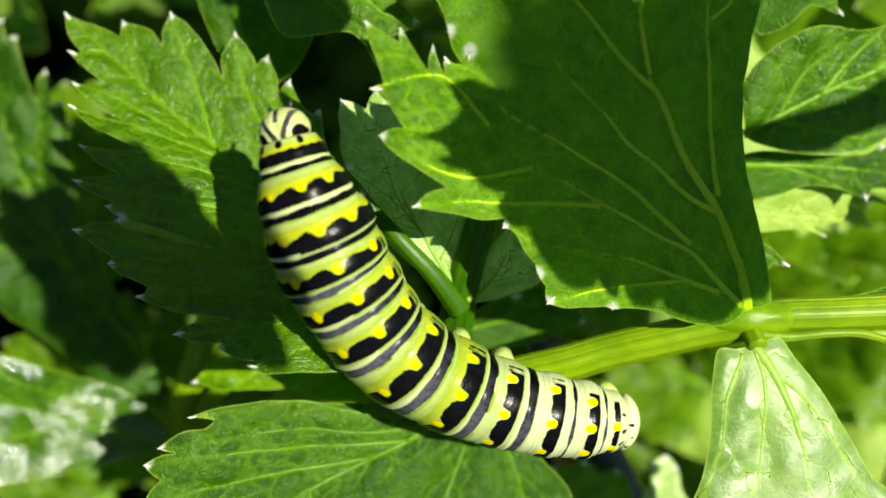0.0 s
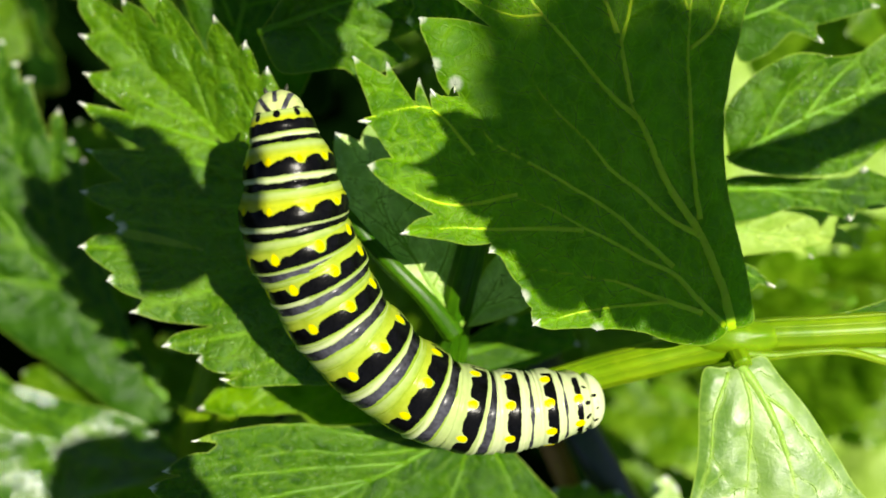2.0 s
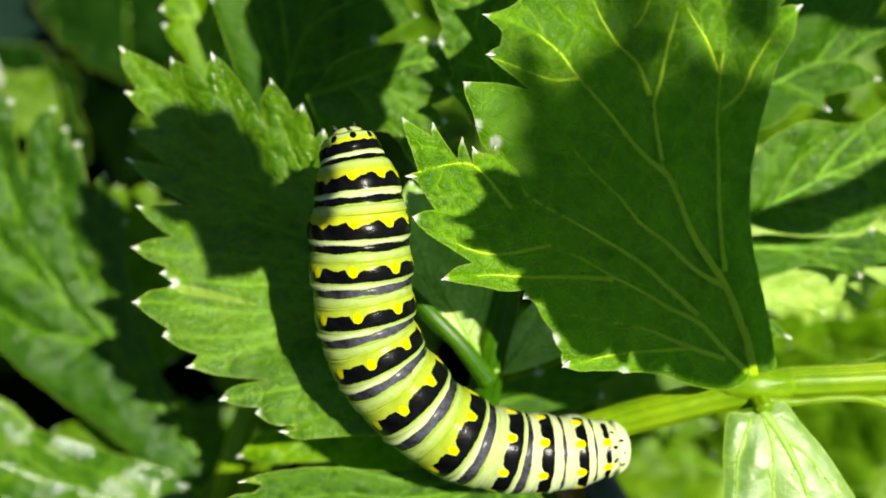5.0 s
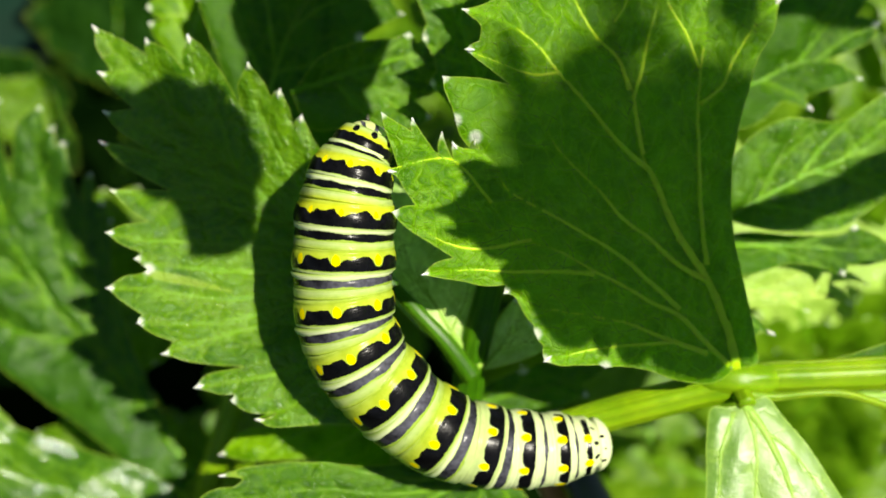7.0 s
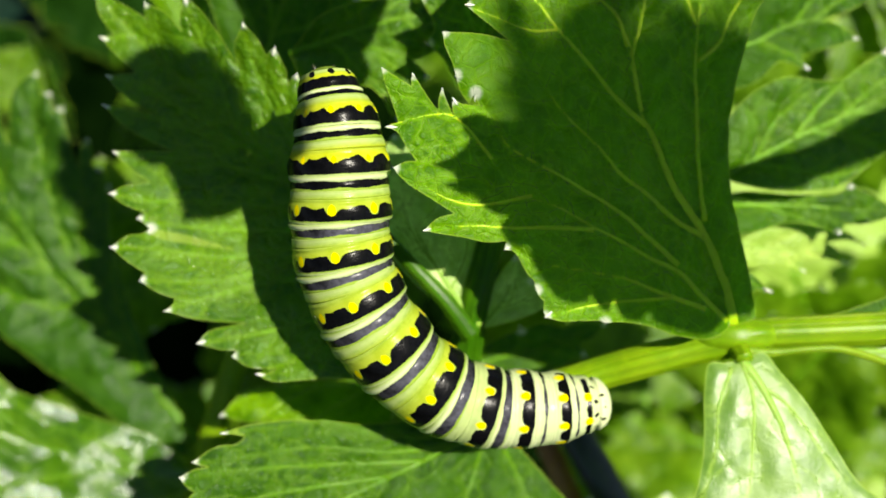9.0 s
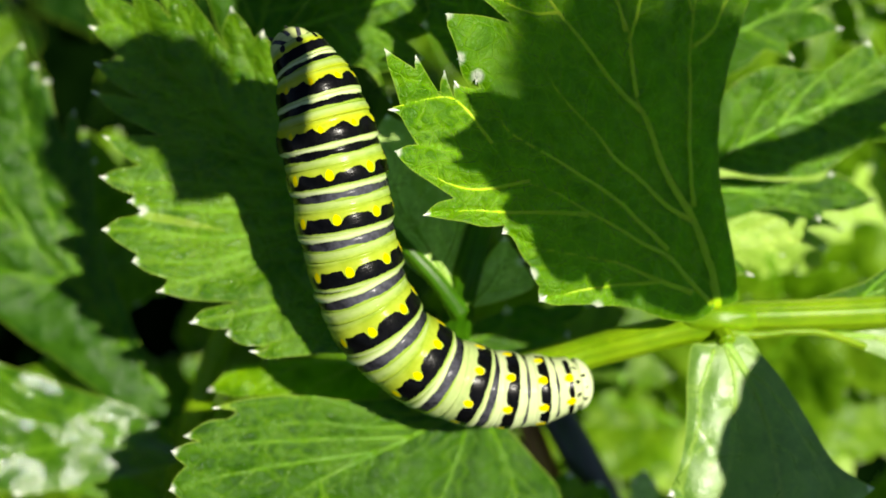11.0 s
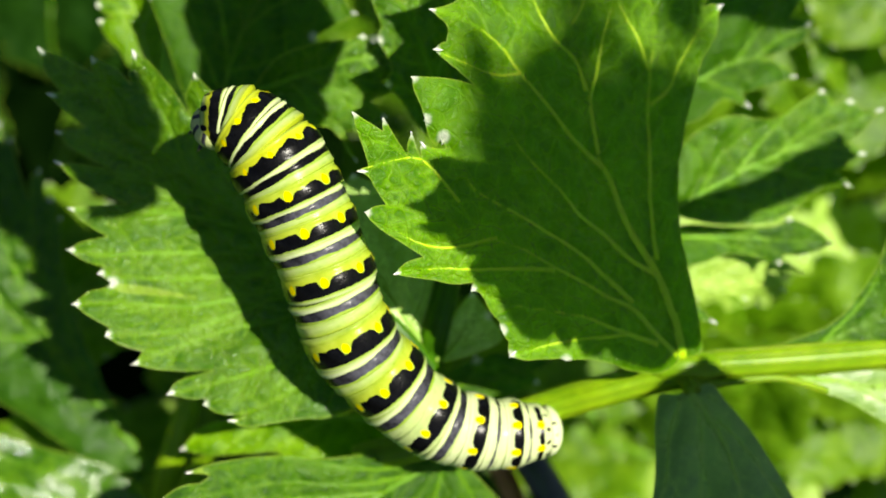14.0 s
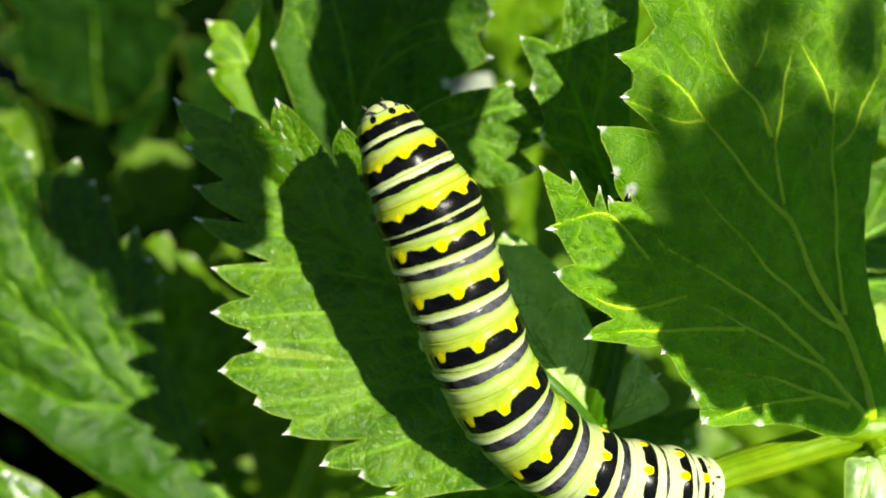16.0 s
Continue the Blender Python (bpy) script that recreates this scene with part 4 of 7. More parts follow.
toothed_leaf("dark toothed celery leaf deep in the shade", (2.1, -16.5, -19), (0, 0),
    [(4.7, 1.2), (9.5, 2.4), (15.1, 4.8)],
    [(3.6, -1.4, 0), (8.3, -0.8, 0), (13, 1.2, 1), (12.4, 2.4, 2), (15.2, 4.5, 1), (13, 4.8, 0), (10.6, 4.2, 2), (8.3, 4.8, 0), (6.2, 3.9, 1), (4.7, 3.6, 0), (2.4, 2.4, 0)],
    [[(4.7, 1.2), (5.9, 2.4), (6.3, 3.8)],
     [(7.7, 1.9), (10.6, 1.2), (12.7, 1.2)]], skin=LEAF, vein_skin=VEIN_DULL, fold=0.1, wave=1.0, quilt=0.3, step=0.6, seed=22)

toothed_leaf("broad mid-green celery leaf with white-tipped teeth", (-29.5, -29.9, -38), (0, 0.07),
    [(-4.4, 6.9), (-9.7, 13.8), (-17.1, 22.1), (-24.4, 29.5), (-32.4, 36.9), (-41, 42.9)],
    [(-2.3, 0.3, 0), (-7.8, 3.1, 0), (-13.8, 8, 0), (-19.2, 11.8, 0), (-24.5, 16.6, 0), (-32.5, 22, 0), (-39.7, 26.7, 1), (-40.4, 30.8, 2), (-46.3, 32.1, 1), (-45.6, 37.5, 2), (-49.4, 41.5, 1), (-45.4, 44.9, 0), (-40.8, 45.3, 2), (-40.5, 49.5, 1), (-35.9, 47.6, 0), (-31.9, 44.9, 2), (-31, 48.9, 0), (-27.2, 51.5, 1), (-24.9, 48.9, 2), (-23.3, 47.6, 1), (-23.1, 44.3, 0), (-22.3, 38.3, 2), (-21.5, 43, 0), (-20.7, 45.3, 0), (-18.5, 46.9, 1), (-17.7, 43.9, 2), (-16.6, 44.3, 1), (-16.1, 42, 2), (-15.2, 42.6, 1), (-14.5, 39, 0), (-13.9, 35.6, 2), (-13.3, 38, 0), (-12.4, 39, 1), (-12, 35.6, 2), (-11.1, 35.6, 1), (-10.7, 33, 2), (-10, 33.4, 1), (-10.3, 30.3, 0), (-10, 25.5, 0), (-9.2, 21.4, 0), (-7.6, 16.6, 0), (-5.6, 11.8, 0), (-3, 6.2, 0), (-0.2, 0.7, 0)],
    [[(-9.7, 13.8), (-15.6, 25.5), (-18.6, 38.3), (-18.5, 46.6)],
     [(-11.8, 16.2), (-14.1, 28.2), (-12.4, 38.8)],
     [(-17.1, 22.1), (-22.3, 31.6), (-26, 41.6), (-27.2, 51.2)],
     [(-7.1, 10.4), (-9.9, 20.1), (-11.1, 32.3), (-11, 35.5)],
     [(-24.4, 29.5), (-30.8, 40.3), (-35.9, 47.2)],
     [(-13.8, 18.3), (-21.8, 20), (-31.1, 25.4), (-39.4, 26.9)],
     [(-20.4, 25.5), (-31.1, 30.8), (-40.3, 33.5)]], skin=LEAF_DARK, vein_skin=VEIN_DULL, fold=0.06, wave=2.0, quilt=0.75, step=0.6, seed=23, ridge_size=1.6)

toothed_leaf("glossy sunlit celery leaf low on the plant", (-28.7, -32.1, -33), (-0.38, -0.18),
    [(-4.5, 1.1), (-9.3, 2.8), (-15.2, 5.2), (-22, 8.1), (-28.5, 10.9)],
    [(-1.7, 2.9, 0), (-5.1, 5.8, 0), (-10.5, 8.4, 0), (-15.2, 10.8, 0), (-19.8, 12.4, 0), (-22, 15, 0), (-25.3, 17, 1), (-27.4, 15.8, 2), (-31.4, 18.4, 1), (-31.4, 14.8, 2), (-34.2, 13.2, 1), (-33, 9, 2), (-33, 5.1, 1), (-27.5, 3.5, 2), (-26.1, 0.6, 1), (-22, -0.2, 0), (-16.6, -2.2, 1), (-11.2, -2, 0), (-4.3, -1.3, 0)],
    [[(-4.5, 1.1), (-10.5, 5.5), (-17.5, 9.8), (-24.7, 15.7)],
     [(-9.3, 2.8), (-16, 2.3), (-26.3, 1.7)],
     [(-15.2, 5.2), (-22, 10.6), (-30.9, 17.2)]], skin=LEAF_SHINY, vein_skin=VEIN_DULL, fold=0.2, wave=2.0, quilt=0.15, step=0.6, seed=24, ridge_size=0.6)

toothed_leaf("light green celery leaf drooping at the plant's foot", (-32.4, -40, -42), (-0.2, -0.1),
    [(-5.6, 3.8), (-12.4, 9.7), (-18.5, 15.5), (-25.2, 21.2), (-30.4, 24.8)],
    [(-5.4, 0.5, 0), (-13.9, 2.4, 0), (-21.5, 4.3, 0), (-29.1, 8.8, 1), (-31.3, 14.1, 2), (-36.2, 15.7, 1), (-33.7, 20.9, 2), (-35.2, 25.6, 1), (-30.4, 25.5, 0), (-26.5, 22.6, 0), (-22.5, 19.9, 0), (-18.5, 14.8, 0), (-13.7, 10.1, 0), (-7.6, 5.3, 0)],
    [[(-12.4, 9.7), (-18.1, 9.4), (-27.9, 9.4)],
     [(-18.5, 15.5), (-24.8, 15.8), (-34.5, 16.3)]], skin=LEAF_LIGHT, vein_skin=VEIN_DULL, fold=0.12, wave=1.2, quilt=0.3, step=0.7, seed=25, ridge_size=0.5)

toothed_leaf("wide glossy celery leaf under the caterpillar", (5.6, -21.4, -12), (-0.36, -0.06),
    [(-5, -1.7), (-10.6, -4), (-15.9, -6.1), (-21, -8.7), (-25.4, -10.7)],
    [(-2.7, 1.3, 0), (-6.2, 1.5, 0), (-9.5, 1.2, 0), (-13.4, 1.2, 0), (-17.5, 1.7, 0), (-20.2, 2, 0), (-23.2, 1.8, 0), (-25.5, 1.2, 1), (-23.6, 0.8, 0), (-24.2, 0.2, 2), (-26.1, -0, 0), (-27.9, -1.2, 1), (-26.6, -1.7, 2), (-28.9, -2.4, 1), (-27.7, -3.8, 2), (-29, -5.8, 1), (-26.9, -7.1, 2), (-26.9, -9.6, 1), (-24.5, -9.3, 2), (-24.4, -12.4, 1), (-20, -11.4, 2), (-17.9, -14.7, 1), (-12.7, -13.3, 2), (-8.3, -16.6, 1), (-3.7, -14.5, 2), (2.2, -16.9, 1), (4.6, -13.3, 2), (8.4, -12, 1), (7.7, -9, 0), (5.2, -5.9, 0), (2.1, -2.3, 0)],
    [[(-2.7, -0.7), (-8.4, -0.4), (-13.9, 0.8), (-17.5, 1.6), (-25.4, 1.2)],
     [(-4.4, -1.5), (-10.6, -1.6), (-18.1, -0.7), (-27.7, -1.3)],
     [(-7.3, -2.7), (-15.4, -2.5), (-23.1, -2.1), (-28.8, -2.4)],
     [(-1.5, -0.6), (-2.6, -4.7), (-4.9, -10), (-8.3, -16)],
     [(-0.6, -0.4), (2.1, -5.7), (3.4, -10.9), (2.2, -16.3)],
     [(-10.6, -4), (-18, -4.4), (-24, -4.8), (-28.9, -5.9)],
     [(-15.9, -6.1), (-15.9, -10.3), (-17.9, -14.2)]], skin=LEAF, vein_skin=VEIN_DULL, fold=0.0, wave=1.2, quilt=0.4, step=0.45, seed=26, ridge_size=0.8, droop=0.0)

toothed_leaf("light green celery leaf folded below the caterpillar", (2.4, -18.7, -17), (0, 0),
    [(-4.8, 0), (-9.5, 0.6), (-15.4, 0.6), (-21.2, -0), (-25.3, -2.4)],
    [(-1.8, -2, 0), (-4.8, -2.8, 0), (-8.3, -3.7, 0), (-13, -3.7, 0), (-15.3, -2.7, 0), (-18.8, -2.8, 0), (-22.3, -3, 0), (-25.3, -2.4, 1), (-22.9, 0, 0), (-18.9, 0.6, 0), (-15.4, 1, 0), (-11.9, 1, 0), (-7.2, 0.8, 0), (-3.6, 0.5, 0)],
    [[(-9.5, 0.6), (-13, -1.1), (-15.3, -2.5)],
     [(-15.4, 0.6), (-18.9, -1.1), (-21.1, -2.7)]], skin=LEAF_LIGHT, vein_skin=VEIN_PALE, fold=0.2, wave=0.6, quilt=0.3, step=0.5, seed=27)

toothed_leaf("thin-stalked celery leaf at the end of its pale stalk", (37.8, -13.5, -6), (-0.1, 0),
    [(4.8, -0.3), (9.6, -1.3), (15.1, -2.7)],
    [(2.3, -1, 0), (5.9, -2.3, 0), (10.1, -4.7, 0), (14.9, -7.1, 1), (15, -5.5, 2), (19.2, -5.6, 1), (18.1, -3.3, 2), (20.4, -2.2, 1), (15.6, -0.4, 0), (11.9, 0.3, 1), (8.3, 0.7, 0), (4.7, 0.4, 0)],
    [[(4.8, -0.3), (9.6, -2.4), (14.9, -6.6)],
     [(8.4, -1), (13.2, -0.9), (19.8, -2.2)]], skin=LEAF_PALE, vein_skin=VEIN_PALE, fold=0.1, wave=0.6, quilt=0.2, step=0.6, seed=28)

toothed_leaf("dark glossy celery leaf rising along the stalk", (29.9, -11.4, -5.5), (0.02, 0),
    [(4.9, 0.3), (10.4, 1.4), (16.6, 4), (23.4, 7.2)],
    [(3.7, -0.4, 0), (9.2, -0.2, 0), (14.1, 0.2, 0), (19.5, -0.3, 0), (23.7, -0.9, 1), (25, 1.8, 2), (28.8, 2.9, 1), (27.4, 6.1, 2), (29.4, 9.4, 1), (25.2, 11.1, 2), (23.7, 14.4, 1), (19.3, 12.8, 2), (17, 12.8, 1), (15.7, 8.5, 0), (12.5, 4.1, 0), (7.6, 1.9, 0), (2.6, 0.9, 0)],
    [[(10.4, 1.4), (15.9, 1.4), (23.2, -0.6)],
     [(10.4, 1.4), (15.3, 6.3), (17.1, 12.3)],
     [(16.6, 4), (21.3, 10), (23.2, 13.8)]], skin=LEAF, vein_skin=VEIN, fold=0.18, wave=0.6, quilt=0.3, step=0.6, seed=29)

# leaves that stand between the sun and the sprig
toothed_leaf("dense toothed celery leaf standing over the large leaf", (59.8, 8.6, 64), (0, 0),
    [(-10.7, 3.2), (-17.9, 5.3), (-25.4, 7.4)],
    [(-1.3, -1.8, 0), (-3.1, -2, 0), (-4.9, -3.1, 0), (-6.6, -4, 0), (-9.4, -3.7, 0), (-12.3, -2.8, 0), (-12.3, -0.7, 2), (-12.8, -2.8, 0), (-14.9, -2.7, 0), (-15.6, -1.1, 2), (-16.5, -2.5, 0), (-17.9, -0.8, 2), (-18.7, -1.6, 0), (-20.7, -1.5, 0), (-21.8, -0.7, 0), (-22.8, 1.2, 0), (-23.8, 3.2, 0), (-25, 3, 0), (-26.3, 4.5, 2), (-25.4, 5.6, 1), (-27.7, 5.9, 2), (-29.1, 7, 0), (-30.3, 7, 0), (-31.8, 7.6, 2), (-30.4, 8, 1), (-30.8, 8.7, 0), (-32.9, 9.4, 2), (-30.4, 10.3, 0), (-29, 11.8, 1), (-30.1, 13.5, 2), (-27.9, 14, 0), (-24.9, 13.5, 0), (-19.5, 14.3, 0), (-14, 15.4, 0), (-8.3, 16.6, 0), (-2.4, 18.2, 0), (-1, 17.6, 0), (-1.7, 15, 0), (-1.4, 10, 0), (-0.9, 4, 0)], [], skin=LEAF_DENSE, fold=0.0, wave=0.4, quilt=0.1, step=1.2, seed=31, tips=False, group="celery leaves overhead")

toothed_leaf("toothed green celery leaf below the tail", (19.2, -46.7, -30), (0, 0.05),
    [(-0.1, 4.2), (0.1, 8.2), (0.9, 12.3)],
    [(-3.3, 2.2, 0), (-6, 5.8, 0), (-7, 9.8, 1), (-4.8, 11.1, 2), (-5.8, 13.1, 1), (-3.6, 13.4, 2), (-2.2, 14, 1), (-0.4, 12.3, 2), (1.5, 12.8, 1), (2.8, 11.4, 0), (3.5, 7.7, 0), (3, 3.6, 0)],
    [[(-0.1, 4.2), (-2.9, 9), (-5.6, 12.9)],
     [(-0.1, 6.2), (-1.3, 10.3), (-2.2, 13.7)]], skin=LEAF_LIGHT, vein_skin=VEIN, fold=0.1, wave=1.0, quilt=0.3, step=0.8, seed=51)

toothed_leaf("small rounded celery leaf below the tail", (26.6, -44.1, -32), (0, 0),
    [(-0.1, 4.1), (0, 8.1), (0, 10.8)],
    [(-2, 2.1, 0), (-2.8, 5.5, 0), (-1.5, 8.2, 2), (-1.6, 9.8, 1), (0, 10.9, 1), (1.3, 9.5, 1), (1.7, 7.5, 2), (2.7, 4.9, 0), (1.9, 2.1, 0)],
    [], skin=LEAF_WAN, vein_skin=VEIN, fold=0.1, wave=0.6, quilt=0.3, step=0.8, seed=52)

# out of view; added to darken the lower half of the long-toothed leaf
toothed_leaf("added unseen leaf that shades the long-toothed leaf", (81.6, 29.1, 60), (0, 0),
    [(-5.4, -3.7), (-9, -6.1), (-14.2, -7.7)],
    [(-4.4, -1.5, 0), (-8.8, -4, 0), (-13.2, -5.6, 0), (-18.7, -7.1, 0), (-19.3, -9.3, 0), (-13.2, -9.5, 0), (-10.5, -8.3, 2), (-7.7, -7.3, 0), (-4.4, -6.1, 0), (-1.1, -5, 1), (2.2, -3.3, 0)], [], skin=LEAF_DENSE, fold=0.0, wave=0.4, quilt=0.1, step=1.2, seed=37, tips=False, group="celery leaves overhead")

# unseen, put towards the sun to shade part of the pointed-tooth leaf
toothed_leaf("added unseen leaf that shades the wrinkled leaf with pointed teeth", (24.6, 42.1, 62), (0, 0),
    [(-0.1, -5.2), (-0.1, -8.6), (-0, -11.4)],
    [(3, -3.2, 0), (2.7, -6.5, 2), (1.9, -8.7, 0), (3, -11.4, 1), (-0, -14.1, 0), (-3.3, -13.3, 0), (-4.6, -8.7, 0), (-3.5, -3.2, 0)], [], skin=LEAF_DENSE, fold=0.0, wave=0.4, quilt=0.1, step=1.2, seed=39, tips=False, group="celery leaves overhead")

# unseen leaf added for the shade on the wrinkled leaves
toothed_leaf("added unseen leaf that shades the wrinkled leaves", (86.4, 47.1, 62), (0, 0),
    [(-6.5, -0.3), (-10.8, -0.4), (-14.3, 0.4)],
    [(-4.6, -4.6, 0), (-8.1, -5.3, 0), (-11.5, -4.9, 0), (-14.4, -4.6, 0), (-17.3, -4, 0), (-17.8, 1.2, 0), (-12.7, 5.7, 1), (-8.1, 6.9, 0), (-2.3, 5.7, 0)], [], skin=LEAF_DENSE, fold=0.0, wave=0.4, quilt=0.1, step=1.2, seed=38, tips=False, group="celery leaves overhead")

# added outside the view so that the leaves far below stay dark
toothed_leaf("added unseen leaf that keeps the leaves below in shade", (33, 54.8, 62), (0, 0),
    [(-5.6, -6.6), (-9.4, -11.1), (-12.1, -15.4)],
    [(-3.3, -6.8, 0), (-1.7, -12.5, 2), (-3.1, -14.2, 0), (-3.9, -17.6, 0), (-5.3, -21.1, 1), (-7.6, -22.2, 0), (-11.2, -20.4, 2), (-14.7, -19.8, 1), (-15.3, -14.6, 2), (-17.1, -10.5, 1), (-16.1, -5.4, 0), (-17.3, 1.4, 1), (-10.4, 4.1, 0), (-4.7, 4.6, 0)], [], skin=LEAF_DENSE, fold=0.0, wave=0.4, quilt=0.1, step=1.2, seed=33, tips=False, group="celery leaves overhead")


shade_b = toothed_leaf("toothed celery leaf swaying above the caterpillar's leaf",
    (24.7, 19.2, 94.1), (0.03, 0.03),
     [(0.6, 4.2), (-0.5, 8.5), (-2.6, 12.2), (-6.8, 15.4)],
     notched([(6.7, 1.9, 0.1), (7.2, 5.3, 0.1), (7.5, 9.5, 0.1), (5.4, 13.8, 0.1), (2.8, 16.4, 0.2), (-1.5, 17.7, 0.2), (-8.4, 17.0, 0.3), (-9.0, 12.7, 0.3), (-5.8, 7.4, 0.25), (-1.6, 5.0, 0)]), skin=LEAF_THIN, fold=0.0, wave=0.4, quilt=0.1, step=1.0, seed=32, tips=False, group='celery leaves overhead')
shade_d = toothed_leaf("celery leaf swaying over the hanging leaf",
    (63.3, 8.5, 72.3), (-0.22, -0.1),
     [(2.0, -7.7), (4.5, -15.0), (7.1, -25.3)],
     notched([(-4.5, -3.5, 0.1), (-6.9, -9.9, 0.2), (-7.9, -19.2, 0.3), (-2.0, -24.4, 0.3), (7.1, -26.3, 0.3), (15.6, -22.2, 0.3), (15.6, -15.3, 0.2), (8.2, -7.1, 0.1)]), skin=LEAF_THIN, fold=0.0, wave=0.4, quilt=0.1, step=1.0, seed=34, tips=False, group='celery leaves overhead')

# unseen leaf added for an early shadow, then moved out of the way
shade_e = toothed_leaf("added unseen leaf that briefly shades the caterpillar's leaf",
    (30.3, 23.4, 94.1), (0.03, 0.03),
     [(-2.2, -7.6), (0.2, -11.6), (2.0, -17.2)],
     notched([(-2.4, -0.0, 0.05), (-5.9, -1.3, 0.1), (-7.5, -6.2, 0.1), (-7.3, -11.2, 0.2), (-4.4, -15.8, 0.2), (2.0, -17.2, 0.2), (8.0, -15.1, 0.2), (8.4, -10.6, 0.1), (5.8, -5.1, 0.1), (3.4, 0.5, 0.05)]), skin=LEAF_THIN, fold=0.0, wave=0.4, quilt=0.1, step=1.0, seed=35, tips=False, group='celery leaves overhead')


def dapple_leaflets():
    """Added unseen leaflets, high up towards the sun, that dapple the upper half of the large leaf."""
    rng = random.Random(12)
    one = toothed_leaf("added unseen leaflet that dapples the large leaf", (0, 0, 0), (0, 0), [(0, 3), (0.2, 6), (0, 8.5)],
                       notched([(2.6, 2, 0.3), (3.0, 5, 0.3), (0, 9, 0.3), (-3.0, 5.2, 0.3), (-2.4, 2, 0.0)]), [], skin=LEAF_THIN, fold=0.1, wave=0.5, quilt=0.1, step=1.2, seed=71, tips=False, group="celery leaves overhead")
    for k in range(84):
        high = rng.uniform(330, 430)
        u, v = (rng.uniform(5, 31), rng.uniform(5, 15)) if k < 58 else (rng.uniform(3, 33), rng.uniform(14, 42))
        m = SPRIG @ pose((u + high * 0.477) * MM, (v + high * 0.25) * MM, high * MM, rng.uniform(-25, 25), rng.uniform(-25, 25), rng.uniform(0, 360)) @ pose(0, -4.5 * MM, 0)
        if k:
            copy_thing(one, m)
        else:
            one.matrix_basis = m


dapple_leaflets()


def far_leaves():
    """Leaves of the plants behind and below, seen between the near ones."""
    rng = random.Random(7)
    made = []
    for q in range(4):
        tips = []
        count = 7 + q
        for k in range(count * 2 - 1):
            a = (k - (count - 1)) / (count - 1)
            ang = a * 2.1
            reach = 22 * (0.55 + 0.45 * math.cos(a * 1.6)) * rng.uniform(0.88, 1.1)
            tips.append((-math.sin(ang) * reach * 0.8, 9 + math.cos(ang) * reach, 0.3))
        tips = [(-1.5, 3, 0.0)] + tips + [(1.5, 3, 0.0)]
        tips = tips[::-1]
        made.append(toothed_leaf("out-of-reach sunlit celery leaf behind the sprig", (0, 0, -60), (0, 0), [(0, 10), (0.6, 20), (0, 31)], notched(tips),
                                skin=LEAF_BACK, fold=0.2, wave=2.5, quilt=0.1, step=1.3, tips=False, group="celery leaves behind", seed=40 + q, droop=0.15))
    spots = []
    for k in range(150):
        deep = rng.uniform(-125, -46) if k % 3 else rng.uniform(-75, -44)
        wide = (90 - deep) * 0.62
        spots.append((rng.uniform(-wide - 12, wide + 6), rng.uniform(-wide * 0.7, wide * 0.62), deep, rng.uniform(0, 360), rng.uniform(-40, 15), rng.uniform(-35, 35)))
    for k in range(5):
        spots.append((rng.uniform(-66, -38), rng.uniform(8, 32), rng.uniform(-100, -76), rng.uniform(0, 360), rng.uniform(-60, 60), rng.uniform(-70, 20)))
    for k, (u, v, w, spin, rx, ry) in enumerate(spots):
        if 4 <= k < 150 and u < -0.02 * (90 - w) and v > -0.06 * (90 - w):
            continue
        if k >= 4 and 0.04 < u / (90 - w) < 0.30 and -0.28 < v / (90 - w) < -0.11:
            continue
        m = SPRIG @ pose(u * MM, v * MM, w * MM, rx, ry, spin)
        if m.translation.z < 0.03:
            continue
        if k < 4:
            made[k].matrix_basis = SPRIG @ pose((30 + 14 * k) * MM, (-30 - 6 * k) * MM, (-60 - 8 * k) * MM, -10, 12, 70 * k)
        else:
            copy_thing(made[k % 4], m @ Matrix.Scale(0.45 if k >= 150 else 1.0, 4))

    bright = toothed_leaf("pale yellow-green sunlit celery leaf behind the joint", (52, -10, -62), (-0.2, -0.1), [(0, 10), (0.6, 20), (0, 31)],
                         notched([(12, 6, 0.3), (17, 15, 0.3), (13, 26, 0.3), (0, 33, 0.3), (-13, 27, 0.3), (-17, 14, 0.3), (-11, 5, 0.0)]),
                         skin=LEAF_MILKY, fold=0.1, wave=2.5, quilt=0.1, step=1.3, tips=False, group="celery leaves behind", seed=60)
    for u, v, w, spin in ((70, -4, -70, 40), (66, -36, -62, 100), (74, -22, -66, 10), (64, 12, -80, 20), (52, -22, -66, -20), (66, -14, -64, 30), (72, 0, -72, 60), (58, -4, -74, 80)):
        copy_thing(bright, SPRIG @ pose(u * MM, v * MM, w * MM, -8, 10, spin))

    # nothing shades these leaves; their skin colour carries the shade
    dark = toothed_leaf("celery leaf deep in the bed, shade put into its dark green", (-62, 30, -112), (0.2, 0.3), [(0, 10), (0.6, 20), (0, 31)],
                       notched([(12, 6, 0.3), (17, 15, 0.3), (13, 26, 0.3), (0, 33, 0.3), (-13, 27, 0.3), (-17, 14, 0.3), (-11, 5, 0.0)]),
                       skin=LEAF_SHADE_TONE, fold=0.25, wave=3.0, quilt=0.1, step=1.3, tips=False, group="celery leaves behind", seed=61, vein_skin=VEIN_DULL)
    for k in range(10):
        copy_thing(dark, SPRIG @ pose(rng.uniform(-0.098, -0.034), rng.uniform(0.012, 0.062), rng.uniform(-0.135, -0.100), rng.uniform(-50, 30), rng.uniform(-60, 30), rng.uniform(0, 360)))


far_leaves()


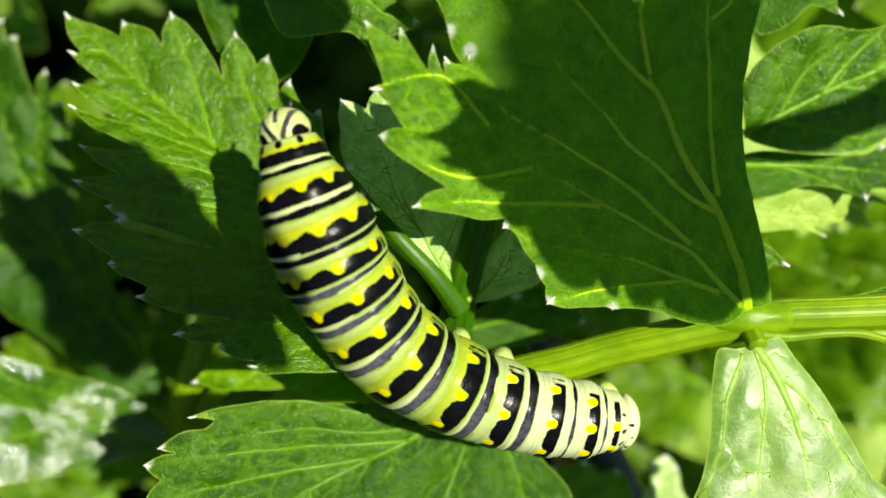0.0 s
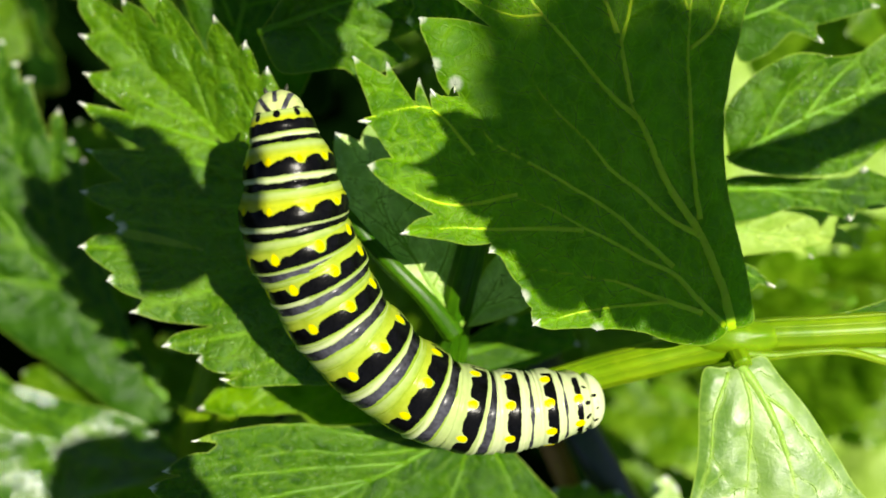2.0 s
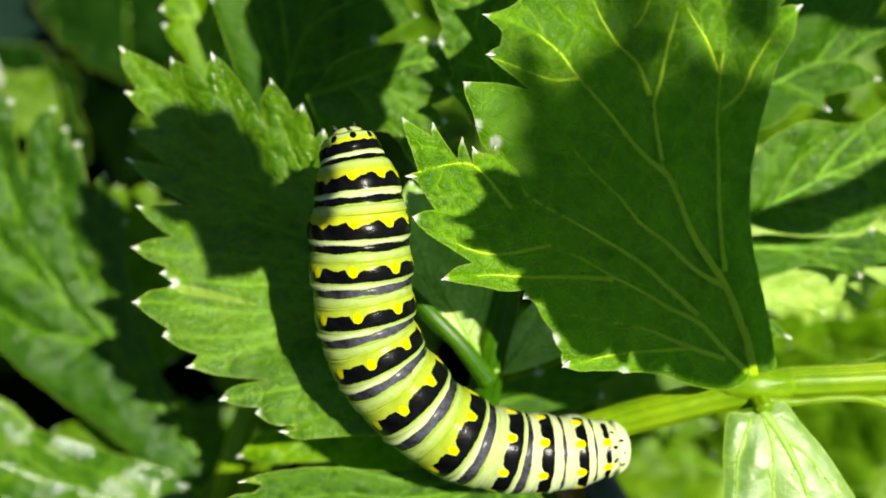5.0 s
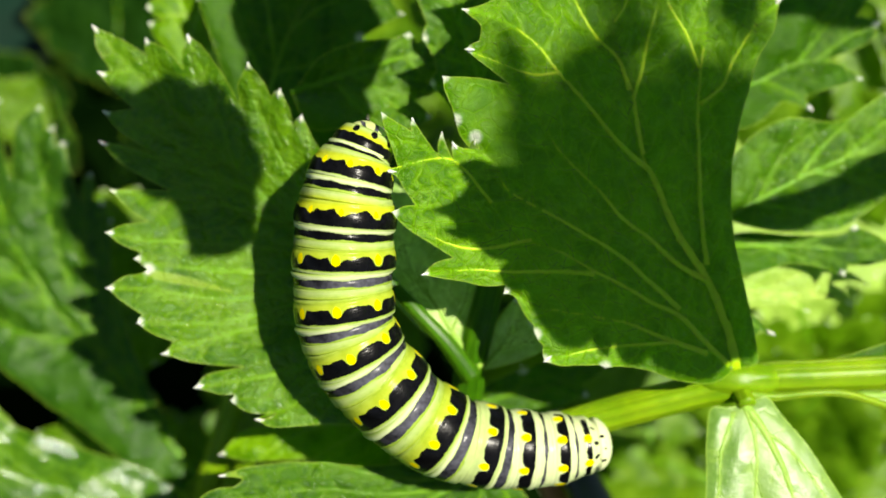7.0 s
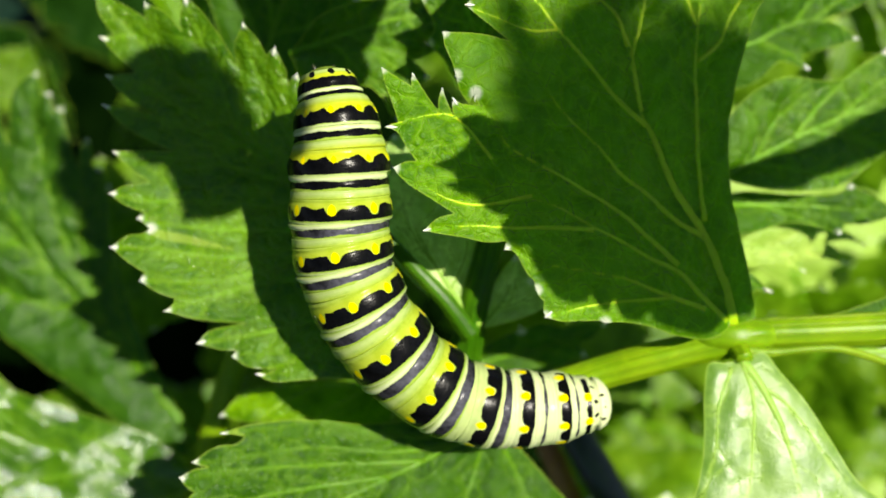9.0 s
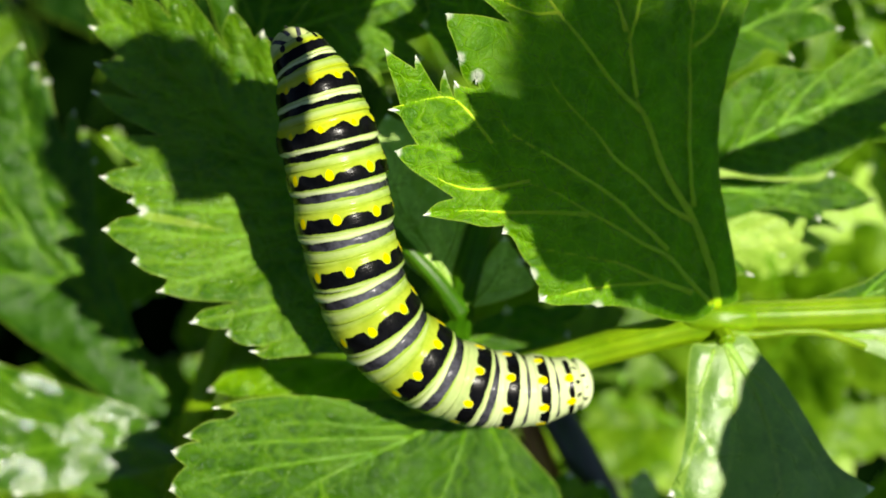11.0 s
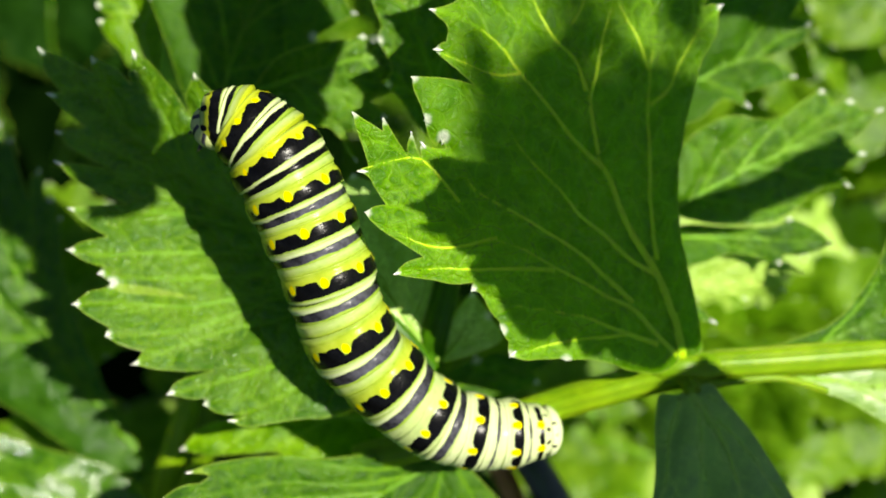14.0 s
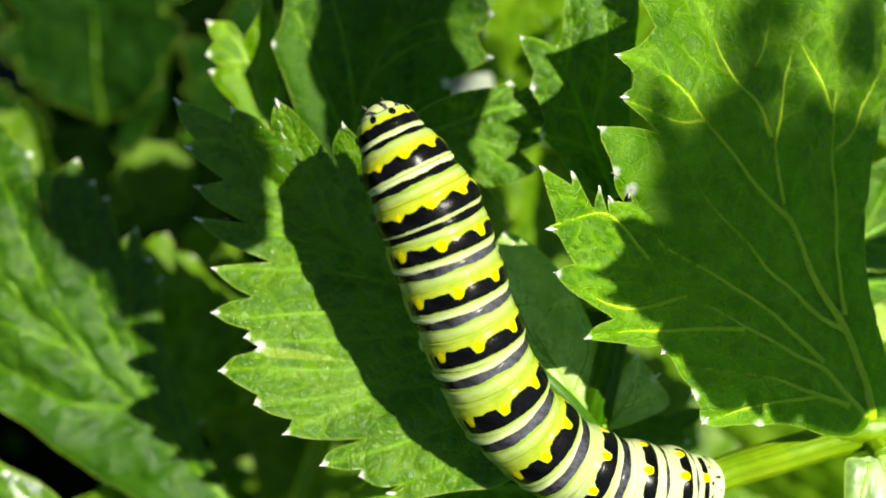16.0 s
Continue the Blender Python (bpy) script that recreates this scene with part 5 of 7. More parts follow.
def broad_leaf():
    """A smooth bluish leaf of another plant, far behind; its dark colour stands for shade."""
    holder = thing("broad_leaf", SPRIG @ pose(-0.104, 0.062, -0.126, -20, 25, 12), "broad smooth bluish-green leaf, deep shade put into its colour", "leaf")
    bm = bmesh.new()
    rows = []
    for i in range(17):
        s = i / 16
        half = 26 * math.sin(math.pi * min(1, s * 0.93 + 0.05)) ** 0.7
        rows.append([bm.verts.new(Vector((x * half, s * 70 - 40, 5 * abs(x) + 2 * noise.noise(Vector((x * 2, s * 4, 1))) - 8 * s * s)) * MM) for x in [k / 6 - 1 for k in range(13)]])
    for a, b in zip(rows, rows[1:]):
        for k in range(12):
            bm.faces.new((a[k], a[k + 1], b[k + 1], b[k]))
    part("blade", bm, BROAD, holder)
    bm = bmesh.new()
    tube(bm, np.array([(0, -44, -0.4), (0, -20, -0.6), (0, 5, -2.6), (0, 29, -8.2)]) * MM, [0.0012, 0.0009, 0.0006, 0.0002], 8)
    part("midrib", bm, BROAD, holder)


broad_leaf()


def odd_things():
    o = SPRIG @ Matrix.Translation(Vector((16.2, -26.9, -34.0)) * MM)
    pipe = thing("irrigation_tube", o, "black plastic tube running under the leaves", "tube")
    bm = bmesh.new()
    tube(bm, np.array([(-3.2, 5.9, -6), (0, 0, 0), (2.4, -4.2, 1), (5.9, -10.6, 1), (11.5, -20.5, -2)]) * MM, [0.0021] * 5, 24)
    part("hose", bm, TUBE, pipe)
    # pale unidentified shapes between the leaves, built as plain strips
    for spot, wide, high, turn in (((-3.5, 25.0, -50.0), 9.5, 4.2, 8), ((-77.5, 28.5, -82.0), 5.0, 6.5, 20)):
        label = thing("plant_label", SPRIG @ pose(spot[0] * MM, spot[1] * MM, spot[2] * MM, 0, 0, turn), "pale unidentified shape between the leaves, made as a plain strip", "plant label")
        bm = bmesh.new()
        bmesh.ops.create_cube(bm, size=1.0)
        for v in bm.verts:
            v.co = Vector((v.co.x * wide, v.co.y * high, v.co.z * 0.6)) * MM
        bmesh.ops.bevel(bm, geom=bm.edges[:], offset=0.00025, segments=2, affect='EDGES')
        part("strip", bm, PALE_WHITE, label)
    o = SPRIG @ Matrix.Translation(Vector((13.7, -30.1, -36.0)) * MM)
    stick = thing("wooden_stick", o, "orange-brown dry stick lying in the plant", "stick")
    bm = bmesh.new()
    tube(bm, np.array([(-1.7, 3.4, -4), (0, 0, 0), (1.9, -4.6, 1), (5.1, -11.7, 0)]) * MM, [0.0012, 0.0014, 0.0013, 0.001], 12)
    part("twig", bm, WOOD, stick)


odd_things()

# ---- caterpillar ----
caterpillar = thing("caterpillar", SPRIG, "pale green caterpillar with black bands and yellow spots", "caterpillar")
ORDER = ("head", "T1", "T2", "T3", "A1", "A2", "A3", "A4", "A5", "A6", "A7", "A8", "A9")
RADIUS = (2.15, 2.55, 3.5, 4.2, 4.25, 4.15, 4.05, 4.0, 3.85, 3.65, 3.45, 3.2, 2.55)
PITCH = (2.4, 2.5, 3.3, 3.6, 3.5, 3.8, 4.3, 5.1, 5.2, 4.4, 3.6, 3.0, 2.7)
SEGMENT = {}


def ring_pattern(kind, x, a, p, r):
    """How far inside a black band, a yellow spot, a pale stripe and so on: x along the pitch (front positive), a the angle from the back line, lengths in mm."""
    side = abs(a)
    mm = math.pi / 180 * r
    front, rear, reach, notch, size = 0.18, -0.14, 92, 0.18, 0.36
    rows, bite = (24, 70), 8.5
    if kind == "T1":
        front, rear, reach, notch, rows = 0.20, -0.16, 105, 0.0, ()
    elif kind in ("T2", "T3"):
        front, rear, reach, notch, size, rows, bite = 0.20, -0.17, 112, 0.12, 0.24, (20, 58), 8.5
    elif kind == "A8":
        front, rear, reach, notch, rows = 0.16, -0.16, 75, 0.22, (22, 60)
    elif kind == "A9":
        front, rear, reach, notch, rows = 0.22, 0.02, 70, 0.2, (24,)
    edge = front + (0.035 * math.sin(a * 0.19) if kind in ("T2", "T3", "A1") else 0.012 * math.sin(a * 0.31 + len(kind)))
    for row in rows:
        edge -= notch * max(0.0, 1 - (abs(side - row) / bite) ** 4)
    dark = min((edge - x) * p, (x - rear) * p, (reach - side) * mm)
    if reach - side < 6:
        dark = min(dark, 0.5 * (reach - side) * mm)
    if kind[0] == "A" and kind not in ("A8", "A9"):
        gapless = abs(side - 84) * mm - 0.14
        dark = min(dark, gapless) if side > 60 else dark
    low, high = (-0.47, -0.29) if kind[0] == "A" else (-0.46, -0.29)
    if kind in ("A7", "A8"):
        low, high = -0.46, -0.38
    line = min((high - x) * p, (x - low) * p, (118 - side) * mm) + 0.05 * math.sin(a * 0.11)
    line2 = -1.0
    if kind == "A9":
        line = max(0.20 - math.hypot((x + 0.16) * p * 0.6, (side - 14) * mm), 0.17 - math.hypot((x + 0.12) * p * 0.5, (side - 46) * mm),
                   0.16 - math.hypot((x + 0.38) * p * 0.5, (side - 27) * mm), 0.14 - math.hypot((x + 0.45) * p, side * mm))
    if kind == "T1":
        line2 = max(0.32 - math.hypot((x - 0.40) * p, side * mm), 0.32 - math.hypot((x - 0.40) * p, (side - 42) * mm))
    dots = max((0.26 - math.hypot((x + 0.1) * p, (side - 128) * mm)), (0.2 - math.hypot((x - 0.3) * p, (side - 140) * mm)))
    spot = -1.0
    for row in rows:
        d = math.hypot((x - front + notch * 0.55) * p * (0.6 if x > front - notch * 0.55 else 1.0), (side - row) * mm)
        spot = max(spot, size - d)
    warm = 0.0
    if kind in ("T1", "T2", "T3"):
        warm = 0.6 * max(0, min(1, (x - 0.02) / 0.08)) * max(0, min(1, (0.46 - x) / 0.2))
    elif kind in ("A1", "A2", "A3", "A4", "A5"):
        warm = 0.3 * max(0, min(1, (x - 0.05) / 0.1)) * max(0, min(1, (0.42 - x) / 0.2))
    pale = max(0, 1 - abs(x + 0.25) / 0.10, 0.3 * (1 - abs(x - 0.46) / 0.12))
    # tail segments whitened: the sun's glare on them is put into the colour
    if kind in ("A6", "A7", "A8", "A9"):
        pale = max(pale, 0.4 if kind == "A6" else 0.8)
    if kind == "A9":
        pale = max(pale, min(1, (0.1 - x) * 3))
    # grey line between segments; its sheen along the back is put into it
    return max(dark, line, line2, dots), spot, pale, (max(0.0, 1 - (side / 75) ** 2) if line > dark and kind[0] == "A" and kind != "A9" else 0.04), warm


def body_slices(i):
    """One segment in three stiff folds, so that the body bends smoothly: (object, place along the pitch)."""
    kind = ORDER[i]
    p, r = PITCH[i], RADIUS[i]
    fore = (RADIUS[i - 1] + r) / 2 if i > 1 else 2.2
    hind = (RADIUS[i + 1] + r) / 2 if i < 12 else 1.3
    around, made = 88, []
    for low, high, middle in ((0.34, 0.50, 0.42), (-0.20, 0.34, 0.0), (-0.50, -0.20, -0.35)):
        bm = bmesh.new()
        names = [bm.verts.layers.float.new(n) for n in ("dark", "spot", "pale", "grey", "warm")]
        first, last, steps = high + 0.065, low - 0.065, 24
        if kind == "T1" and middle > 0.1:
            first, steps = 0.72, 28
        if kind == "A9" and middle < -0.1:
            last, steps = -0.86, 40
        rings = []
        for k in range(steps + 1):
            x = first + (last - first) * k / steps
            y = abs(x) * 2
            size = r + ((fore if x > 0 else hind) - r) * min(y, 1) ** 1.6
            size *= 1 + 0.025 * math.cos(math.pi * y) - 0.022 * math.exp(-((x + 0.31) / 0.04) ** 2) - 0.02 * math.exp(-((x - 0.28) / 0.04) ** 2)
            if y > 1 and kind == "T1" and x > 0:
                size *= 1 - 0.9 * (y - 1)
            if kind == "A9" and x < -0.3:
                size = r * math.sqrt(max(0.0025, 1 - ((x + 0.3) / 0.57) ** 2)) * 0.93
            size *= 1 - 1.5 * max(0.0, x - high - 0.01, low - 0.01 - x) if not (kind == "A9" and x < middle) else 1
            ring = []
            for j in range(around):
                a = 360 * j / around - 180
                s, c = math.sin(radians(a)), math.cos(radians(a))
                lump = 1 + 0.012 * noise.noise(Vector((x * 3 + i * 7, s * 2, c * 2)))
                if c < -0.3:
                    lump *= 1 + 0.10 * (c + 0.3)
                v = bm.verts.new(Vector(((x - middle) * p, -s * size * lump, c * size * lump)) * MM)
                for layer, value in zip(names, ring_pattern(kind, x, a, p, r)):
                    v[layer] = value
                ring.append(v)
            rings.append(ring)
        for u, w in zip(rings, rings[1:]):
            for j in range(around):
                bm.faces.new((u[j], w[j], w[(j + 1) % around], u[(j + 1) % around]))
        bm.faces.new(rings[0])
        bm.faces.new(rings[-1][::-1])
        bmesh.ops.recalc_face_normals(bm, faces=bm.faces[:])
        ob = part("body_fold", bm, SKIN, caterpillar)
        made.append((ob, middle))
        if middle != 0 or not (kind[0] == "T" or kind in ("A3", "A4", "A5", "A6", "A9")):
            continue
        for side in (-1, 1):
            bm = bmesh.new()
            if kind[0] == "T":
                line = np.array([(0.3, side * r * 0.45, -r * 0.80), (0.6, side * r * 0.62, -r * 1.05), (1.0, side * r * 0.55, -r * 1.3)]) * MM
                tube(bm, line, [0.0005, 0.00036, 0.00012], 8)
                part("leg", bm, LEG, ob, "short dark jointed leg")
            else:
                line = np.array([(0, side * r * 0.40, -r * 0.70), (0, side * r * 0.48, -r * 0.98), (0, side * r * 0.46, -r * 1.16), (0, side * r * 0.46, -r * 1.22)]) * MM
                tube(bm, line, [0.0011, 0.00095, 0.0009, 0.00065], 12)
                part("proleg", bm, PROLEG, ob, "stubby pale green gripping foot")
    return made


def head_capsule():
    bm = bmesh.new()
    names = [bm.verts.layers.float.new(n) for n in ("dark", "spot", "pale", "grey", "warm")]
    bmesh.ops.create_uvsphere(bm, u_segments=72, v_segments=48, radius=1.0)
    for v in bm.verts:
        x, y, z = v.co
        side = abs(y)
        up = z * 0.75 + x * 0.35
        stripe = 0.12 - abs(side - (0.17 + 0.50 * max(0.0, x + 0.2)))
        stripe = min(stripe, 0.75 - x, x + 0.45)
        outer = 0.24 - math.hypot((x + 0.18) * 0.8, side - 0.74)
        wedge = min(0.10 - side, x - 0.45)
        collar = 0.16 - math.hypot(x + 0.42, side - 0.52)
        values = (max(stripe, outer, wedge, collar) * 2.2, -1.0, 0.55, 1.0 if stripe > max(outer, collar) else 0.05, 0.3)
        for layer, value in zip(names, values):
            v[layer] = value
        cleft = 1 - 0.07 * math.exp(-(y / 0.14) ** 2) * max(0, up)
        v.co = Vector((x * 1.75, y * 1.95, z * 1.9)) * cleft * MM
    ob = part("head", bm, SKIN, caterpillar, "round yellow-green head with black stripes")
    for side in (-1, 1):
        bm = bmesh.new()
        tube(bm, np.array([(1.55, side * 0.7, -0.5), (1.9, side * 0.85, -0.6), (2.15, side * 0.9, -0.8)]) * MM, [0.0002, 0.00016, 0.00006], 8)
        part("antenna", bm, LEG, ob)
    return ob


SEGMENT["head"] = head_capsule()
SLICES = {ORDER[index]: body_slices(index) for index in range(1, 13)}


# ---- what moves ----
def bent(track, i, x):
    """The rows of one fold of a segment: between the poses of its segment and of the next one on that side."""
    own = track[ORDER[i]]
    j = i - 1 if x > 0 else i + 1
    rows = []
    for k, (t, m) in enumerate(own):
        shift = x * PITCH[i] * MM
        if x == 0 or j < 1 or j > 12:
            rows.append((t, m @ Matrix.Translation((shift, 0, 0))))
            continue
        other = track[ORDER[j]][k][1]
        reach = (0.5 * PITCH[i] + 0.5 * PITCH[j] - abs(x) * PITCH[i]) * MM
        a = m @ Vector((shift, 0, 0))
        b = other @ Vector((-reach if x > 0 else reach, 0, 0))
        turn = m.to_quaternion().slerp(other.to_quaternion(), abs(x))
        rows.append((t, Matrix.LocRotScale(a.lerp(b, abs(x)), turn, None)))
    return rows


def motions():
    track = {}
    walk(left_leaf, [
        (0, SPRIG @ pose(-0.00426, -0.00725, -0.00965, -33.7, 11.1, -1.2)),
        (0.5, SPRIG @ pose(-0.00457, -0.00508, -0.00961, -32.7, 2.8, 5.3)),
        (1, SPRIG @ pose(-0.00583, -0.00545, -0.00966, -30.4, 11.4, 0.1)),
        (1.5, SPRIG @ pose(-0.00524, -0.00327, -0.00978, -20.7, -3.5, 5.9)),
        (2, SPRIG @ pose(-0.00529, -0.00362, -0.00967, -7.0, -8.6, 1.0)),
        (2.5, SPRIG @ pose(-0.00515, -0.00373, -0.00938, -1.4, -7.8, -1.0)),
        (3, SPRIG @ pose(-0.00517, -0.00318, -0.00937, -5.3, -5.6, 0.5)),
        (5.5, SPRIG @ pose(-0.00437, -0.00384, -0.00874, -1.8, -1.0, 0.5)),
        (6, SPRIG @ pose(-0.00492, -0.00302, -0.00880, 0.3, -1.4, 0.4)),
        (6.5, SPRIG @ pose(-0.00480, -0.00308, -0.00869, 0.0, -0.7, 0.3)),
        (7, SPRIG @ pose(-0.00500, -0.00310, -0.00850, 0.0, -0.0, -0.0)),
        (8, SPRIG @ pose(-0.00486, -0.00318, -0.00852, 0.1, 0.2, 0.2)),
        (8.5, SPRIG @ pose(-0.00494, -0.00294, -0.00864, 0.1, -3.3, 0.5)),
        (11, SPRIG @ pose(-0.00522, -0.00276, -0.00897, -4.3, -3.7, 3.2)),
        (12, SPRIG @ pose(-0.00613, -0.00397, -0.00988, -16.6, 7.0, 3.4)),
        (12.5, SPRIG @ pose(-0.00548, -0.00318, -0.00909, -7.9, -2.5, 6.4)),
        (13, SPRIG @ pose(-0.00537, -0.00282, -0.00920, -6.9, -2.9, 6.5)),
        (13.5, SPRIG @ pose(-0.00496, -0.00298, -0.00867, -0.7, -2.1, 3.7)),
        (14, SPRIG @ pose(-0.00487, -0.00289, -0.00853, -1.3, -2.5, 3.7)),
        (14.5, SPRIG @ pose(-0.00491, -0.00233, -0.00859, -0.9, -1.0, 3.1)),
        (15, SPRIG @ pose(-0.00501, -0.00271, -0.00880, -1.9, -2.2, 2.1)),
        (15.5, SPRIG @ pose(-0.00504, -0.00273, -0.00894, -2.5, -3.6, 2.2)),
        (16, SPRIG @ pose(-0.00479, -0.00226, -0.00886, -1.4, -5.9, 3.1)),
    ])
    walk(big_leaf, [
        (0, SPRIG @ pose(0.02570, -0.01050, -0.00150, -6.1, 4.9, 0.4)),
        (0.5, SPRIG @ pose(0.02570, -0.01050, -0.00150, -5.5, 4.6, 0.2)),
        (1, SPRIG @ pose(0.02570, -0.01050, -0.00150, -4.9, 4.7, 0.3)),
        (1.5, SPRIG @ pose(0.02570, -0.01050, -0.00150, -5.3, 4.7, 0.2)),
        (2, SPRIG @ pose(0.02570, -0.01050, -0.00150, -5.1, 4.8, 0.1)),
        (2.5, SPRIG @ pose(0.02570, -0.01050, -0.00150, -5.1, 4.8, 0.3)),
        (3, SPRIG @ pose(0.02570, -0.01050, -0.00150, -4.8, 4.6, 0.4)),
        (5.5, SPRIG @ pose(0.02570, -0.01050, -0.00150, -0.5, -0.2, -0.7)),
        (7, SPRIG @ pose(0.02570, -0.01050, -0.00150, 0.0, 0.0, -0.0)),
        (8.5, SPRIG @ pose(0.02570, -0.01050, -0.00150, -0.3, 0.5, 0.1)),
        (11, SPRIG @ pose(0.02570, -0.01050, -0.00150, 2.3, 3.8, 0.1)),
        (12, SPRIG @ pose(0.02570, -0.01050, -0.00150, 3.8, 1.9, 0.1)),
        (13, SPRIG @ pose(0.02570, -0.01050, -0.00150, 0.0, 3.9, -1.6)),
        (13.5, SPRIG @ pose(0.02570, -0.01050, -0.00150, 0.4, 4.3, -0.6)),
        (14, SPRIG @ pose(0.02570, -0.01050, -0.00150, -0.0, 4.7, -0.4)),
        (14.5, SPRIG @ pose(0.02570, -0.01051, -0.00150, 1.2, 3.3, -0.9)),
        (15, SPRIG @ pose(0.02570, -0.01050, -0.00150, 0.4, 2.4, -1.3)),
        (15.5, SPRIG @ pose(0.02570, -0.01050, -0.00150, 0.4, 3.3, -2.4)),
        (16, SPRIG @ pose(0.02570, -0.01050, -0.00150, -0.5, 2.9, -1.4)),
    ])
    walk(shade_b, [
        (0, SPRIG @ pose(0.02165, 0.01172, 0.09412)),
        (0.5, SPRIG @ pose(0.02165, 0.01222, 0.09412)),
        (1, SPRIG @ pose(0.02215, 0.01322, 0.09412)),
        (1.5, SPRIG @ pose(0.02265, 0.01572, 0.09412)),
        (2, SPRIG @ pose(0.02315, 0.01722, 0.09412)),
        (2.5, SPRIG @ pose(0.02365, 0.01942, 0.09412)),
        (3, SPRIG @ pose(0.02415, 0.02020, 0.09412)),
        (5.5, SPRIG @ pose(0.02465, 0.02340, 0.09412)),
        (8.5, SPRIG @ pose(0.02415, 0.02410, 0.09412)),
        (11, SPRIG @ pose(0.02415, 0.02370, 0.09412)),
        (11.5, SPRIG @ pose(0.02460, 0.01690, 0.09412)),
        (12, SPRIG @ pose(0.02560, 0.01210, 0.09412)),
        (12.5, SPRIG @ pose(0.02560, 0.01330, 0.09412)),
        (13, SPRIG @ pose(0.02430, 0.01720, 0.09412)),
        (13.5, SPRIG @ pose(0.02115, 0.02322, 0.09412)),
        (14, SPRIG @ pose(0.01915, 0.02802, 0.09412)),
        (14.5, SPRIG @ pose(0.01555, 0.03052, 0.09412)),
        (15, SPRIG @ pose(0.01800, 0.03050, 0.09412)),
        (15.5, SPRIG @ pose(0.01900, 0.02860, 0.09412)),
        (16, SPRIG @ pose(0.01720, 0.03120, 0.09412)),
    ])
    walk(shade_e, [
        (0, SPRIG @ pose(0.02484, 0.02343, 0.09412)),
        (0.5, SPRIG @ pose(0.02484, 0.02343, 0.09412)),
        (1, SPRIG @ pose(0.02454, 0.02043, 0.09412)),
        (1.5, SPRIG @ pose(0.02354, 0.01343, 0.09412)),
        (2, SPRIG @ pose(0.02234, 0.00343, 0.09412)),
        (2.6, SPRIG @ pose(0.01834, -0.00857, 0.09412)),
        (3.2, SPRIG @ pose(0.01634, -0.01257, 0.09412)),
        (16, SPRIG @ pose(0.01634, -0.01257, 0.09412)),
    ])
    walk(shade_d, [
        (0, SPRIG @ pose(0.08729, 0.00050, 0.07233)),
        (8.7, SPRIG @ pose(0.08729, 0.00050, 0.07233)),
        (9.6, SPRIG @ pose(0.08129, 0.00250, 0.07233)),
        (10.8, SPRIG @ pose(0.07100, 0.00480, 0.07233)),
        (11, SPRIG @ pose(0.06900, 0.00560, 0.07233)),
        (11.5, SPRIG @ pose(0.06329, 0.00800, 0.07233)),
        (12, SPRIG @ pose(0.06329, 0.00850, 0.07233)),
        (13.8, SPRIG @ pose(0.06329, 0.00850, 0.07233)),
        (14.05, SPRIG @ pose(0.06529, 0.00750, 0.07233)),
        (14.4, SPRIG @ pose(0.08329, 0.00150, 0.07233)),
        (14.6, SPRIG @ pose(0.08729, 0.00050, 0.07233)),
        (16, SPRIG @ pose(0.08729, 0.00050, 0.07233)),
    ])
    track['head'] = ([
        (0, pose(-0.01071, 0.00361, 0.00350, -10.4, 1.1, 106.4)),
        (0.5, pose(-0.01110, 0.00376, 0.00350, -7.2, 1.2, 110.3)),
        (1, pose(-0.01046, 0.00428, 0.00350, -1.6, 1.2, 94.1)),
        (1.5, pose(-0.00919, 0.00705, 0.00350, 2.4, 1.1, 83.4)),
        (2, pose(-0.01054, 0.00754, 0.00350, 2.9, 1.2, 99.2)),
        (2.5, pose(-0.01211, 0.00769, 0.00350, 3.5, 1.5, 107.8)),
        (3, pose(-0.01335, 0.00722, 0.00350, 4.0, 1.8, 174.4)),
        (5.5, pose(-0.00845, 0.00941, 0.00350, 16.8, 1.7, 93.7)),
        (6, pose(-0.00797, 0.00920, 0.00350, 16.7, 2.0, 93.4)),
        (6.5, pose(-0.00639, 0.00851, 0.00350, 16.6, 2.0, 58.8)),
        (7, pose(-0.00637, 0.00885, 0.00350, 16.5, 1.8, 59.6)),
        (7.5, pose(-0.00658, 0.00885, 0.00350, 16.3, 1.8, 60.6)),
        (8, pose(-0.00604, 0.00903, 0.00350, 16.2, 1.5, 66.2)),
        (8.5, pose(-0.00772, 0.00936, 0.00350, 16.1, 1.8, 77.9)),
        (11, pose(-0.01221, 0.01132, 0.00350, 14.4, 1.2, 128.6)),
        (11.5, pose(-0.01182, 0.01163, 0.00350, 14.6, 1.3, 128.7)),
        (12, pose(-0.01250, 0.01093, 0.00350, 14.7, 1.2, 128.6)),
        (12.5, pose(-0.01452, 0.01103, 0.00350, 14.9, 1.2, 133.7)),
        (13, pose(-0.01445, 0.01207, 0.00350, 15.0, 1.4, 162.5)),
        (13.5, pose(-0.01514, 0.01270, 0.00350, 15.2, 1.4, 151.2)),
        (14, pose(-0.01604, 0.01050, 0.00350, 15.4, 1.8, 208.2)),
        (14.5, pose(-0.01877, 0.01051, 0.00350, 15.5, 1.2, 176.1)),
        (15, pose(-0.01824, 0.01511, 0.00350, 15.7, 1.1, 141.1)),
        (15.5, pose(-0.01758, 0.01585, 0.00350, 15.8, 1.1, 116.9)),
        (16, pose(-0.01550, 0.01573, 0.00350, 16.0, 1.5, 113.3)),
    ])
